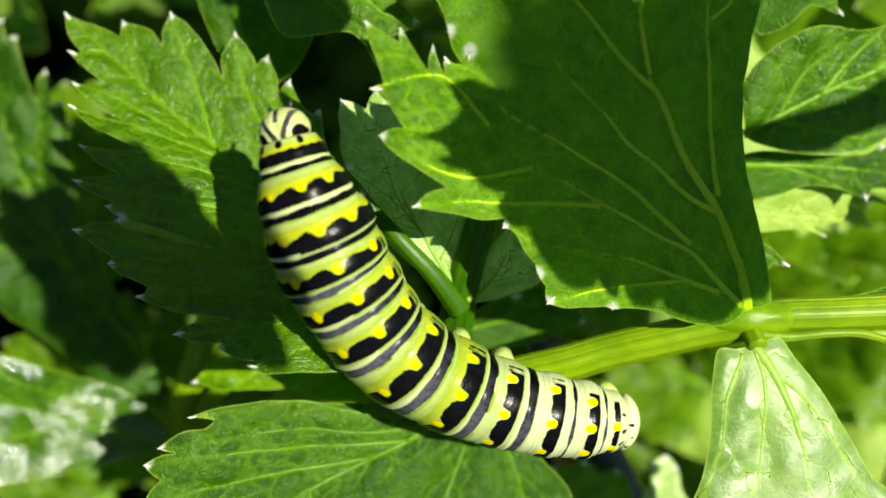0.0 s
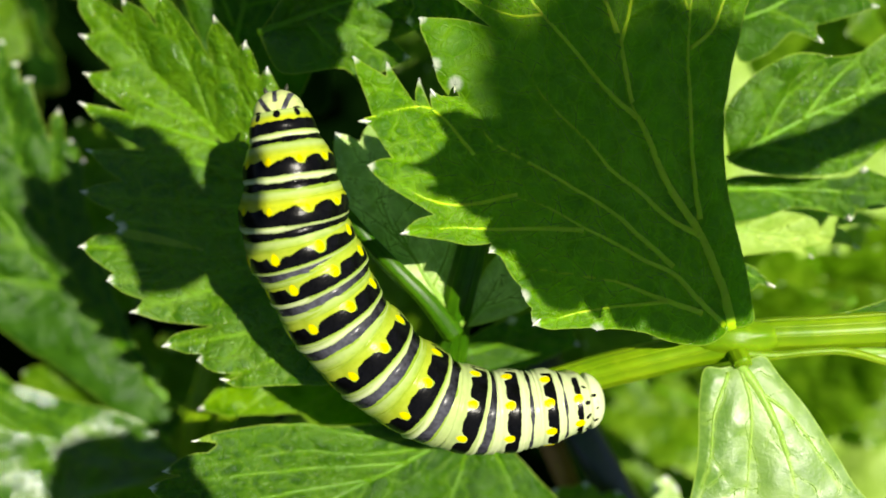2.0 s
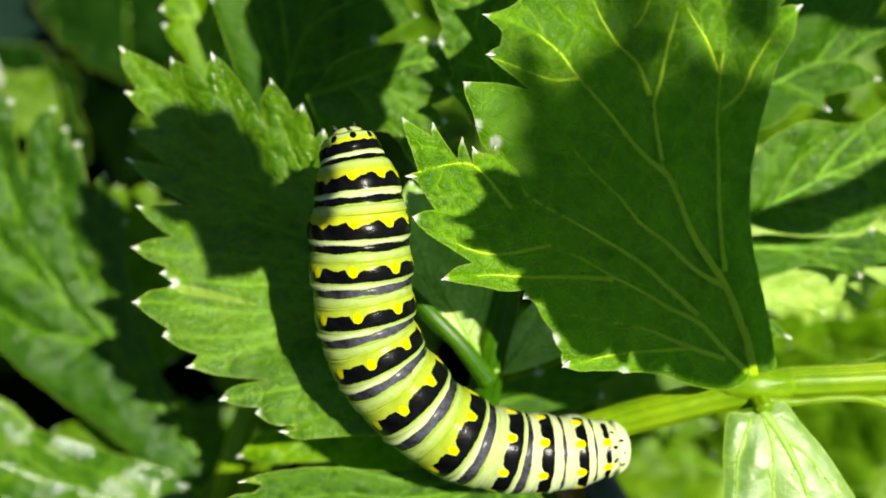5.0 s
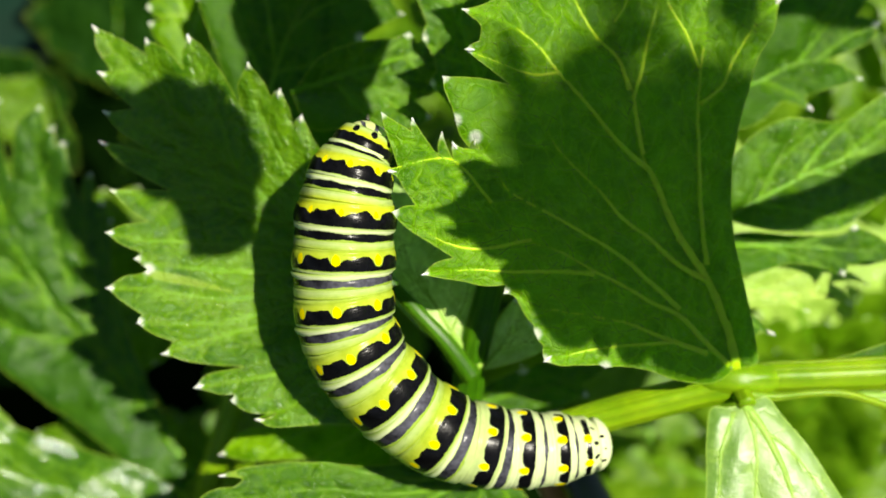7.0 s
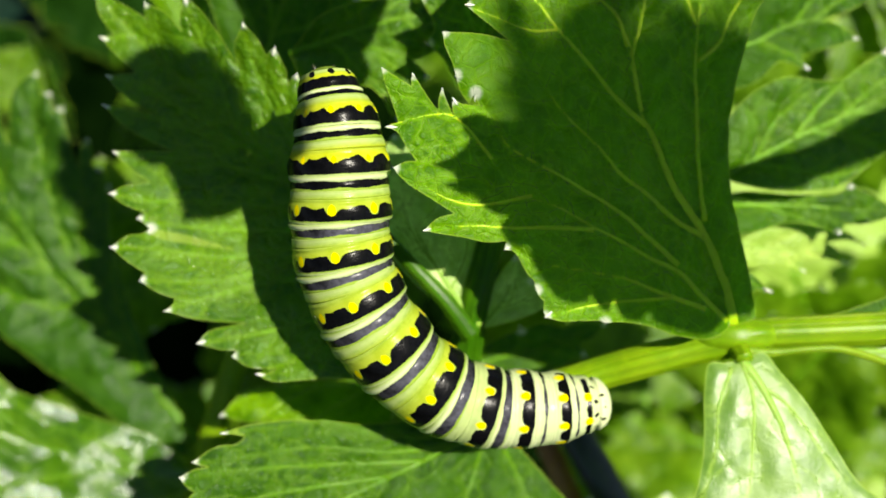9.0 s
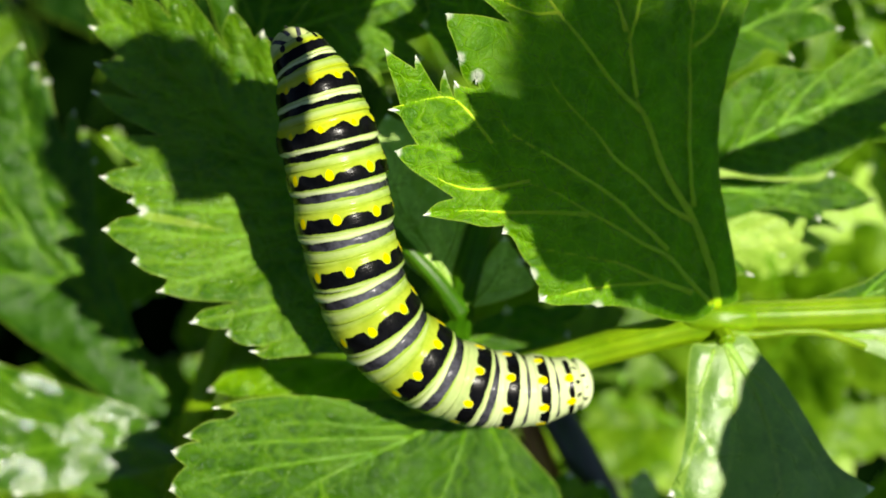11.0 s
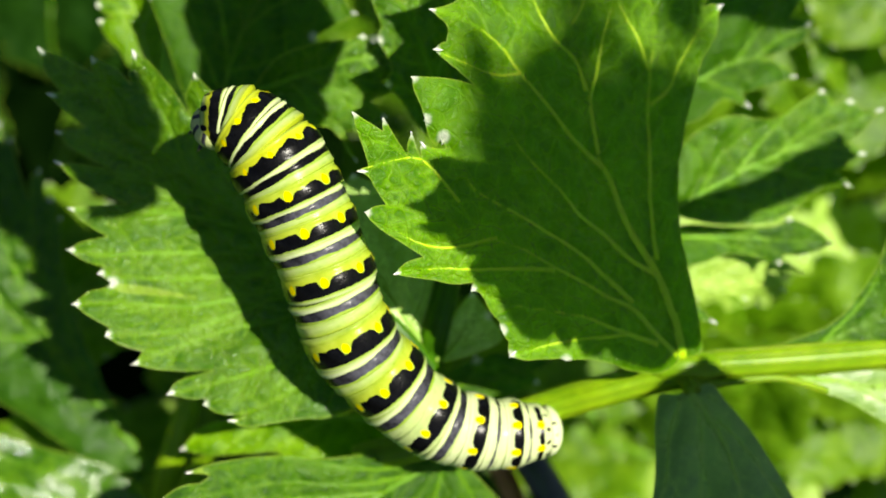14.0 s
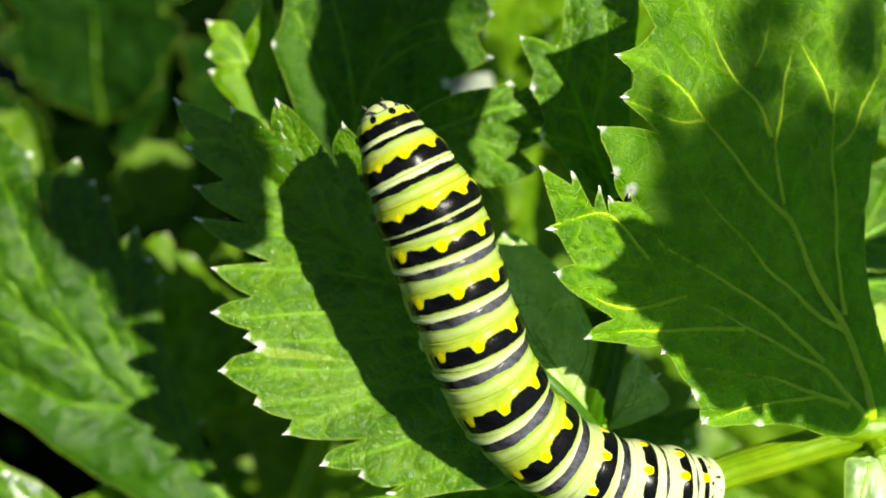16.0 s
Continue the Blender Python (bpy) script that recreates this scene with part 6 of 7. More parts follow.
    track['T1'] = ([
        (0, pose(-0.01016, 0.00173, 0.00350, -11.7, 3.6, 106.6)),
        (0.5, pose(-0.01050, 0.00209, 0.00350, -8.1, 3.9, 111.4)),
        (1, pose(-0.01042, 0.00260, 0.00350, -1.8, 4.0, 100.6)),
        (1.5, pose(-0.00943, 0.00524, 0.00350, 2.7, 3.6, 85.4)),
        (2, pose(-0.01033, 0.00624, 0.00350, 3.3, 4.1, 99.6)),
        (2.5, pose(-0.01195, 0.00700, 0.00350, 3.9, 4.9, 118.9)),
        (3, pose(-0.01299, 0.00728, 0.00350, 4.5, 5.6, 136.5)),
        (5.5, pose(-0.00844, 0.00894, 0.00350, 18.9, 5.6, 97.1)),
        (6, pose(-0.00794, 0.00887, 0.00350, 18.8, 6.7, 92.6)),
        (6.5, pose(-0.00672, 0.00804, 0.00350, 18.6, 6.5, 69.1)),
        (7, pose(-0.00668, 0.00837, 0.00350, 18.5, 6.0, 66.3)),
        (7.5, pose(-0.00687, 0.00837, 0.00350, 18.4, 6.1, 64.6)),
        (8, pose(-0.00643, 0.00812, 0.00350, 18.3, 4.9, 63.7)),
        (8.5, pose(-0.00783, 0.00893, 0.00350, 18.1, 5.9, 82.6)),
        (11, pose(-0.01147, 0.01050, 0.00350, 16.2, 4.1, 119.6)),
        (11.5, pose(-0.01105, 0.01082, 0.00350, 16.4, 4.1, 116.9)),
        (12, pose(-0.01175, 0.01010, 0.00350, 16.6, 4.0, 119.9)),
        (12.5, pose(-0.01340, 0.01002, 0.00350, 16.7, 3.8, 123.6)),
        (13, pose(-0.01317, 0.01188, 0.00350, 16.9, 4.5, 141.4)),
        (13.5, pose(-0.01411, 0.01224, 0.00350, 17.1, 4.7, 140.5)),
        (14, pose(-0.01527, 0.01116, 0.00350, 17.3, 5.6, 177.4)),
        (14.5, pose(-0.01740, 0.01048, 0.00350, 17.5, 3.9, 169.7)),
        (15, pose(-0.01723, 0.01442, 0.00350, 17.6, 3.7, 130.2)),
        (15.5, pose(-0.01706, 0.01475, 0.00350, 17.8, 3.8, 120.9)),
        (16, pose(-0.01525, 0.01514, 0.00350, 18.0, 4.9, 112.8)),
    ])
    track['T2'] = ([
        (0, pose(-0.00936, -0.00092, 0.00380, -13.0, 1.0, 109.9)),
        (0.5, pose(-0.00952, -0.00028, 0.00380, -9.0, 1.0, 108.0)),
        (1, pose(-0.00968, 0.00011, 0.00380, -2.0, 1.1, 105.5)),
        (1.5, pose(-0.00958, 0.00225, 0.00380, 3.0, 0.9, 91.6)),
        (2, pose(-0.00983, 0.00338, 0.00380, 3.7, 0.9, 96.8)),
        (2.5, pose(-0.01043, 0.00466, 0.00380, 4.3, 0.9, 116.6)),
        (3, pose(-0.01113, 0.00511, 0.00380, 5.0, 0.9, 124.3)),
        (5.5, pose(-0.00808, 0.00640, 0.00380, 21.0, 0.9, 92.4)),
        (6, pose(-0.00785, 0.00664, 0.00380, 20.9, 1.0, 89.7)),
        (6.5, pose(-0.00733, 0.00604, 0.00380, 20.7, 1.0, 80.6)),
        (7, pose(-0.00753, 0.00622, 0.00380, 20.6, 1.0, 76.6)),
        (7.5, pose(-0.00779, 0.00630, 0.00380, 20.4, 1.0, 76.5)),
        (8, pose(-0.00758, 0.00591, 0.00380, 20.3, 1.0, 72.4)),
        (8.5, pose(-0.00810, 0.00647, 0.00380, 20.1, 0.9, 85.0)),
        (11, pose(-0.01014, 0.00768, 0.00380, 18.0, 0.9, 108.4)),
        (11.5, pose(-0.00995, 0.00793, 0.00380, 18.2, 0.9, 106.2)),
        (12, pose(-0.01034, 0.00717, 0.00380, 18.4, 0.8, 111.5)),
        (12.5, pose(-0.01205, 0.00730, 0.00380, 18.6, 0.9, 118.8)),
        (13, pose(-0.01144, 0.00967, 0.00380, 18.8, 0.9, 123.0)),
        (13.5, pose(-0.01233, 0.01039, 0.00380, 19.0, 1.0, 126.1)),
        (14, pose(-0.01299, 0.01036, 0.00380, 19.2, 1.0, 143.7)),
        (14.5, pose(-0.01442, 0.00972, 0.00380, 19.4, 0.9, 149.4)),
        (15, pose(-0.01528, 0.01161, 0.00380, 19.6, 0.8, 124.2)),
        (15.5, pose(-0.01528, 0.01200, 0.00380, 19.8, 0.8, 123.9)),
        (16, pose(-0.01413, 0.01248, 0.00380, 20.0, 0.9, 114.1)),
    ])
    track['T3'] = ([
        (0, pose(-0.00823, -0.00359, 0.00360, -13.0, -6.2, 111.2)),
        (0.5, pose(-0.00875, -0.00331, 0.00360, -9.0, -5.8, 107.0)),
        (1, pose(-0.00896, -0.00264, 0.00360, -2.0, -6.5, 109.2)),
        (1.5, pose(-0.00925, -0.00104, 0.00360, 3.0, -5.6, 96.2)),
        (2, pose(-0.00960, 0.00014, 0.00360, 3.7, -5.5, 96.2)),
        (2.5, pose(-0.00922, 0.00155, 0.00360, 4.3, -5.3, 105.9)),
        (3, pose(-0.00949, 0.00215, 0.00360, 5.0, -5.3, 111.5)),
        (5.5, pose(-0.00818, 0.00281, 0.00360, 21.0, -4.8, 89.2)),
        (6, pose(-0.00797, 0.00307, 0.00360, 20.9, -4.8, 88.0)),
        (6.5, pose(-0.00765, 0.00246, 0.00360, 20.7, -4.8, 85.1)),
        (7, pose(-0.00805, 0.00267, 0.00360, 20.6, -4.8, 84.4)),
        (7.5, pose(-0.00821, 0.00280, 0.00360, 20.4, -4.8, 84.5)),
        (8, pose(-0.00824, 0.00241, 0.00360, 20.3, -4.9, 82.3)),
        (8.5, pose(-0.00836, 0.00288, 0.00360, 20.1, -4.8, 86.6)),
        (11, pose(-0.00935, 0.00416, 0.00360, 18.0, -4.9, 104.3)),
        (11.5, pose(-0.00919, 0.00444, 0.00360, 18.2, -5.0, 103.5)),
        (12, pose(-0.00924, 0.00373, 0.00360, 18.4, -5.0, 107.9)),
        (12.5, pose(-0.01024, 0.00427, 0.00360, 18.6, -5.5, 117.9)),
        (13, pose(-0.00986, 0.00677, 0.00360, 18.8, -5.1, 116.2)),
        (13.5, pose(-0.01069, 0.00755, 0.00360, 19.0, -5.1, 116.7)),
        (14, pose(-0.01070, 0.00779, 0.00360, 19.2, -5.1, 123.8)),
        (14.5, pose(-0.01196, 0.00727, 0.00360, 19.4, -5.4, 133.9)),
        (15, pose(-0.01329, 0.00863, 0.00360, 19.6, -5.3, 120.0)),
        (15.5, pose(-0.01314, 0.00891, 0.00360, 19.8, -5.0, 120.4)),
        (16, pose(-0.01251, 0.00904, 0.00360, 20.0, -5.2, 112.0)),
    ])
    track['A1'] = ([
        (0, pose(-0.00736, -0.00607, 0.00320, -13.0, -8.5, 114.8)),
        (0.5, pose(-0.00780, -0.00589, 0.00320, -9.0, -8.9, 113.2)),
        (1, pose(-0.00794, -0.00488, 0.00320, -2.0, -9.3, 117.3)),
        (1.5, pose(-0.00893, -0.00378, 0.00320, 3.0, -8.9, 106.2)),
        (2, pose(-0.00916, -0.00281, 0.00320, 3.7, -8.6, 106.8)),
        (2.5, pose(-0.00868, -0.00152, 0.00320, 4.3, -7.4, 100.8)),
        (3, pose(-0.00874, -0.00095, 0.00320, 5.0, -7.2, 104.6)),
        (5.5, pose(-0.00818, -0.00080, 0.00320, 21.0, -6.2, 91.0)),
        (6, pose(-0.00811, -0.00056, 0.00320, 20.9, -6.0, 89.0)),
        (6.5, pose(-0.00794, -0.00113, 0.00320, 20.7, -6.1, 86.9)),
        (7, pose(-0.00822, -0.00089, 0.00320, 20.6, -6.0, 88.7)),
        (7.5, pose(-0.00847, -0.00079, 0.00320, 20.4, -6.0, 87.5)),
        (8, pose(-0.00851, -0.00096, 0.00320, 20.3, -6.4, 88.6)),
        (8.5, pose(-0.00852, -0.00072, 0.00320, 20.1, -6.3, 89.6)),
        (11, pose(-0.00841, 0.00087, 0.00320, 18.0, -6.5, 102.5)),
        (11.5, pose(-0.00834, 0.00122, 0.00320, 18.2, -6.6, 102.1)),
        (12, pose(-0.00826, 0.00071, 0.00320, 18.4, -7.2, 103.8)),
        (12.5, pose(-0.00912, 0.00178, 0.00320, 18.6, -7.8, 111.7)),
        (13, pose(-0.00850, 0.00368, 0.00320, 18.8, -7.1, 113.2)),
        (13.5, pose(-0.00933, 0.00441, 0.00320, 19.0, -6.6, 112.6)),
        (14, pose(-0.00925, 0.00478, 0.00320, 19.2, -6.9, 114.1)),
        (14.5, pose(-0.01001, 0.00513, 0.00320, 19.4, -7.1, 119.6)),
        (15, pose(-0.01203, 0.00598, 0.00320, 19.6, -6.9, 114.5)),
        (15.5, pose(-0.01184, 0.00614, 0.00320, 19.8, -6.8, 113.7)),
        (16, pose(-0.01166, 0.00636, 0.00320, 20.0, -6.9, 107.6)),
    ])
    track['A2'] = ([
        (0, pose(-0.00600, -0.00842, 0.00280, -13.0, -10.1, 120.1)),
        (0.5, pose(-0.00675, -0.00798, 0.00280, -9.0, -10.7, 117.6)),
        (1, pose(-0.00672, -0.00698, 0.00280, -2.0, -10.5, 117.3)),
        (1.5, pose(-0.00783, -0.00594, 0.00280, 3.0, -10.7, 116.1)),
        (2, pose(-0.00807, -0.00492, 0.00280, 3.7, -10.2, 114.0)),
        (2.5, pose(-0.00807, -0.00447, 0.00280, 4.3, -8.8, 106.9)),
        (3, pose(-0.00789, -0.00402, 0.00280, 5.0, -8.5, 107.8)),
        (5.5, pose(-0.00805, -0.00450, 0.00280, 21.0, -7.7, 97.9)),
        (6, pose(-0.00810, -0.00451, 0.00280, 20.9, -7.4, 97.4)),
        (6.5, pose(-0.00805, -0.00504, 0.00280, 20.7, -7.8, 96.3)),
        (7, pose(-0.00821, -0.00491, 0.00280, 20.6, -7.5, 96.9)),
        (7.5, pose(-0.00854, -0.00484, 0.00280, 20.4, -7.4, 97.2)),
        (8, pose(-0.00841, -0.00474, 0.00280, 20.3, -7.4, 96.4)),
        (8.5, pose(-0.00840, -0.00441, 0.00280, 20.1, -7.5, 98.8)),
        (11, pose(-0.00783, -0.00270, 0.00280, 18.0, -7.3, 101.4)),
        (11.5, pose(-0.00776, -0.00228, 0.00280, 18.2, -7.4, 101.6)),
        (12, pose(-0.00774, -0.00240, 0.00280, 18.4, -8.0, 102.1)),
        (12.5, pose(-0.00807, -0.00118, 0.00280, 18.6, -8.3, 107.3)),
        (13, pose(-0.00732, 0.00085, 0.00280, 18.8, -8.2, 107.6)),
        (13.5, pose(-0.00804, 0.00118, 0.00280, 19.0, -7.4, 109.9)),
        (14, pose(-0.00799, 0.00174, 0.00280, 19.2, -7.5, 111.4)),
        (14.5, pose(-0.00877, 0.00167, 0.00280, 19.4, -7.1, 107.7)),
        (15, pose(-0.01056, 0.00263, 0.00280, 19.6, -7.2, 111.0)),
        (15.5, pose(-0.01045, 0.00280, 0.00280, 19.8, -7.2, 110.8)),
        (16, pose(-0.01052, 0.00275, 0.00280, 20.0, -7.1, 108.4)),
    ])
    track['A3'] = ([
        (0, pose(-0.00454, -0.01095, 0.00220, -13.0, -13.5, 125.8)),
        (0.5, pose(-0.00534, -0.01060, 0.00220, -9.0, -13.3, 121.6)),
        (1, pose(-0.00545, -0.00968, 0.00220, -2.0, -14.3, 120.7)),
        (1.5, pose(-0.00660, -0.00854, 0.00220, 3.0, -13.3, 121.0)),
        (2, pose(-0.00692, -0.00786, 0.00220, 3.7, -11.9, 119.6)),
        (2.5, pose(-0.00681, -0.00768, 0.00220, 4.3, -12.0, 117.2)),
        (3, pose(-0.00669, -0.00735, 0.00220, 5.0, -11.6, 116.3)),
        (5.5, pose(-0.00717, -0.00811, 0.00220, 21.0, -11.3, 114.7)),
        (6, pose(-0.00712, -0.00815, 0.00220, 20.9, -11.4, 114.8)),
        (6.5, pose(-0.00714, -0.00838, 0.00220, 20.7, -11.8, 116.7)),
        (7, pose(-0.00732, -0.00841, 0.00220, 20.6, -11.5, 116.1)),
        (7.5, pose(-0.00750, -0.00846, 0.00220, 20.4, -11.1, 117.8)),
        (8, pose(-0.00766, -0.00857, 0.00220, 20.3, -11.0, 115.6)),
        (8.5, pose(-0.00736, -0.00825, 0.00220, 20.1, -10.6, 116.5)),
        (11, pose(-0.00686, -0.00681, 0.00220, 18.0, -9.8, 107.5)),
        (11.5, pose(-0.00679, -0.00636, 0.00220, 18.2, -9.8, 107.3)),
        (12, pose(-0.00677, -0.00622, 0.00220, 18.4, -10.7, 109.7)),
        (12.5, pose(-0.00709, -0.00474, 0.00220, 18.6, -11.1, 110.4)),
        (13, pose(-0.00640, -0.00294, 0.00220, 18.8, -10.2, 105.9)),
        (13.5, pose(-0.00670, -0.00283, 0.00220, 19.0, -9.4, 108.0)),
        (14, pose(-0.00648, -0.00229, 0.00220, 19.2, -9.2, 109.0)),
        (14.5, pose(-0.00757, -0.00252, 0.00220, 19.4, -9.4, 110.0)),
        (15, pose(-0.00919, -0.00143, 0.00220, 19.6, -9.5, 110.2)),
        (15.5, pose(-0.00904, -0.00125, 0.00220, 19.8, -9.6, 111.6)),
        (16, pose(-0.00913, -0.00126, 0.00220, 20.0, -9.7, 111.1)),
    ])
    track['A4'] = ([
        (0, pose(-0.00208, -0.01385, 0.00120, -11.0, -16.0, 138.7)),
        (0.5, pose(-0.00321, -0.01374, 0.00120, -7.6, -16.2, 136.0)),
        (1, pose(-0.00350, -0.01239, 0.00120, -1.7, -16.8, 131.4)),
        (1.5, pose(-0.00435, -0.01173, 0.00120, 2.5, -15.3, 132.6)),
        (2, pose(-0.00432, -0.01151, 0.00120, 3.1, -14.3, 131.5)),
        (2.5, pose(-0.00464, -0.01115, 0.00120, 3.7, -14.5, 128.2)),
        (3, pose(-0.00445, -0.01098, 0.00120, 4.2, -14.3, 127.7)),
        (5.5, pose(-0.00472, -0.01175, 0.00120, 17.9, -13.9, 132.3)),
        (6, pose(-0.00477, -0.01172, 0.00120, 17.7, -14.0, 132.4)),
        (6.5, pose(-0.00462, -0.01187, 0.00120, 17.6, -14.2, 132.4)),
        (7, pose(-0.00476, -0.01197, 0.00120, 17.5, -14.0, 132.8)),
        (7.5, pose(-0.00474, -0.01204, 0.00120, 17.4, -13.9, 133.1)),
        (8, pose(-0.00485, -0.01217, 0.00120, 17.2, -13.9, 132.3)),
        (8.5, pose(-0.00459, -0.01206, 0.00120, 17.1, -13.9, 130.8)),
        (11, pose(-0.00505, -0.01152, 0.00120, 15.3, -13.4, 122.7)),
        (11.5, pose(-0.00502, -0.01108, 0.00120, 15.5, -13.4, 122.4)),
        (12, pose(-0.00489, -0.01039, 0.00120, 15.6, -14.3, 125.0)),
        (12.5, pose(-0.00523, -0.00882, 0.00120, 15.8, -14.0, 120.6)),
        (13, pose(-0.00487, -0.00772, 0.00120, 16.0, -12.9, 116.0)),
        (13.5, pose(-0.00506, -0.00799, 0.00120, 16.2, -13.1, 117.5)),
        (14, pose(-0.00477, -0.00757, 0.00120, 16.3, -12.9, 117.3)),
        (14.5, pose(-0.00547, -0.00739, 0.00120, 16.5, -13.0, 120.6)),
        (15, pose(-0.00725, -0.00634, 0.00120, 16.7, -12.8, 119.2)),
        (15.5, pose(-0.00696, -0.00601, 0.00120, 16.8, -12.9, 121.4)),
        (16, pose(-0.00713, -0.00603, 0.00120, 17.0, -13.0, 120.4)),
    ])
    track['A5'] = ([
        (0, pose(0.00177, -0.01648, -0.00020, -16.9, -15.2, 150.1)),
        (0.5, pose(0.00059, -0.01632, -0.00020, -13.9, -15.0, 152.1)),
        (1, pose(-0.00019, -0.01565, -0.00020, -5.9, -15.3, 145.1)),
        (1.5, pose(-0.00068, -0.01498, -0.00020, 0.2, -14.1, 145.3)),
        (2, pose(-0.00068, -0.01491, -0.00020, 1.8, -14.0, 144.8)),
        (2.5, pose(-0.00108, -0.01497, -0.00020, 3.2, -13.7, 143.3)),
        (3, pose(-0.00092, -0.01482, -0.00020, 3.8, -13.6, 142.4)),
        (5.5, pose(-0.00065, -0.01527, -0.00020, 16.0, -13.7, 148.0)),
        (6, pose(-0.00062, -0.01527, -0.00020, 16.0, -13.6, 148.1)),
        (6.5, pose(-0.00073, -0.01540, -0.00020, 15.9, -13.9, 147.4)),
        (7, pose(-0.00078, -0.01548, -0.00020, 15.8, -13.8, 148.0)),
        (7.5, pose(-0.00085, -0.01556, -0.00020, 15.8, -13.9, 147.6)),
        (8, pose(-0.00115, -0.01572, -0.00020, 15.7, -13.9, 146.0)),
        (8.5, pose(-0.00103, -0.01558, -0.00020, 15.6, -14.1, 145.4)),
        (11, pose(-0.00140, -0.01531, -0.00020, 14.3, -13.3, 143.4)),
        (11.5, pose(-0.00136, -0.01489, -0.00020, 14.4, -13.4, 142.8)),
        (12, pose(-0.00138, -0.01391, -0.00020, 14.6, -14.3, 142.3)),
        (12.5, pose(-0.00221, -0.01300, -0.00020, 14.8, -13.7, 135.2)),
        (13, pose(-0.00181, -0.01234, -0.00020, 15.0, -13.1, 133.1)),
        (13.5, pose(-0.00196, -0.01196, -0.00020, 15.2, -13.1, 133.1)),
        (14, pose(-0.00169, -0.01158, -0.00020, 15.4, -13.2, 132.2)),
        (14.5, pose(-0.00228, -0.01149, -0.00020, 15.6, -13.5, 134.2)),
        (15, pose(-0.00405, -0.01062, -0.00020, 15.8, -13.4, 134.0)),
        (15.5, pose(-0.00356, -0.01020, -0.00020, 16.0, -13.3, 136.3)),
        (16, pose(-0.00389, -0.01020, -0.00020, 16.2, -13.1, 136.4)),
    ])
    track['A6'] = ([
        (0, pose(0.00556, -0.01824, -0.00120, -21.2, -10.9, 159.5)),
        (0.5, pose(0.00468, -0.01793, -0.00120, -20.3, -11.6, 166.1)),
        (1, pose(0.00371, -0.01742, -0.00120, -11.5, -12.0, 162.9)),
        (1.5, pose(0.00351, -0.01716, -0.00120, -4.2, -11.1, 161.8)),
        (2, pose(0.00355, -0.01706, -0.00120, -1.6, -11.1, 162.4)),
        (2.5, pose(0.00325, -0.01703, -0.00120, 1.1, -10.7, 162.9)),
        (3, pose(0.00338, -0.01701, -0.00120, 1.4, -10.8, 161.8)),
        (5.5, pose(0.00363, -0.01696, -0.00120, 5.9, -11.6, 164.5)),
        (6, pose(0.00364, -0.01696, -0.00120, 6.0, -11.8, 164.2)),
        (6.5, pose(0.00355, -0.01708, -0.00120, 6.1, -11.4, 164.0)),
        (7, pose(0.00351, -0.01713, -0.00120, 6.1, -11.4, 164.5)),
        (7.5, pose(0.00344, -0.01724, -0.00120, 6.2, -11.4, 164.2)),
        (8, pose(0.00320, -0.01761, -0.00120, 6.3, -10.9, 164.3)),
        (8.5, pose(0.00329, -0.01750, -0.00120, 6.4, -11.0, 163.9)),
        (11, pose(0.00310, -0.01757, -0.00120, 6.4, -10.9, 159.9)),
        (11.5, pose(0.00299, -0.01717, -0.00120, 6.5, -11.1, 158.8)),
        (12, pose(0.00259, -0.01616, -0.00120, 6.7, -11.3, 154.4)),
        (12.5, pose(0.00174, -0.01575, -0.00120, 6.9, -10.3, 154.4)),
        (13, pose(0.00216, -0.01523, -0.00120, 7.0, -10.0, 150.9)),
        (13.5, pose(0.00196, -0.01549, -0.00120, 7.2, -9.6, 147.8)),
        (14, pose(0.00211, -0.01515, -0.00120, 7.4, -9.7, 146.1)),
        (14.5, pose(0.00151, -0.01456, -0.00120, 7.5, -9.8, 151.7)),
        (15, pose(-0.00026, -0.01359, -0.00120, 7.7, -10.1, 151.7)),
        (15.5, pose(0.00036, -0.01300, -0.00120, 7.8, -9.9, 152.5)),
        (16, pose(0.00031, -0.01312, -0.00120, 8.0, -9.6, 152.4)),
    ])
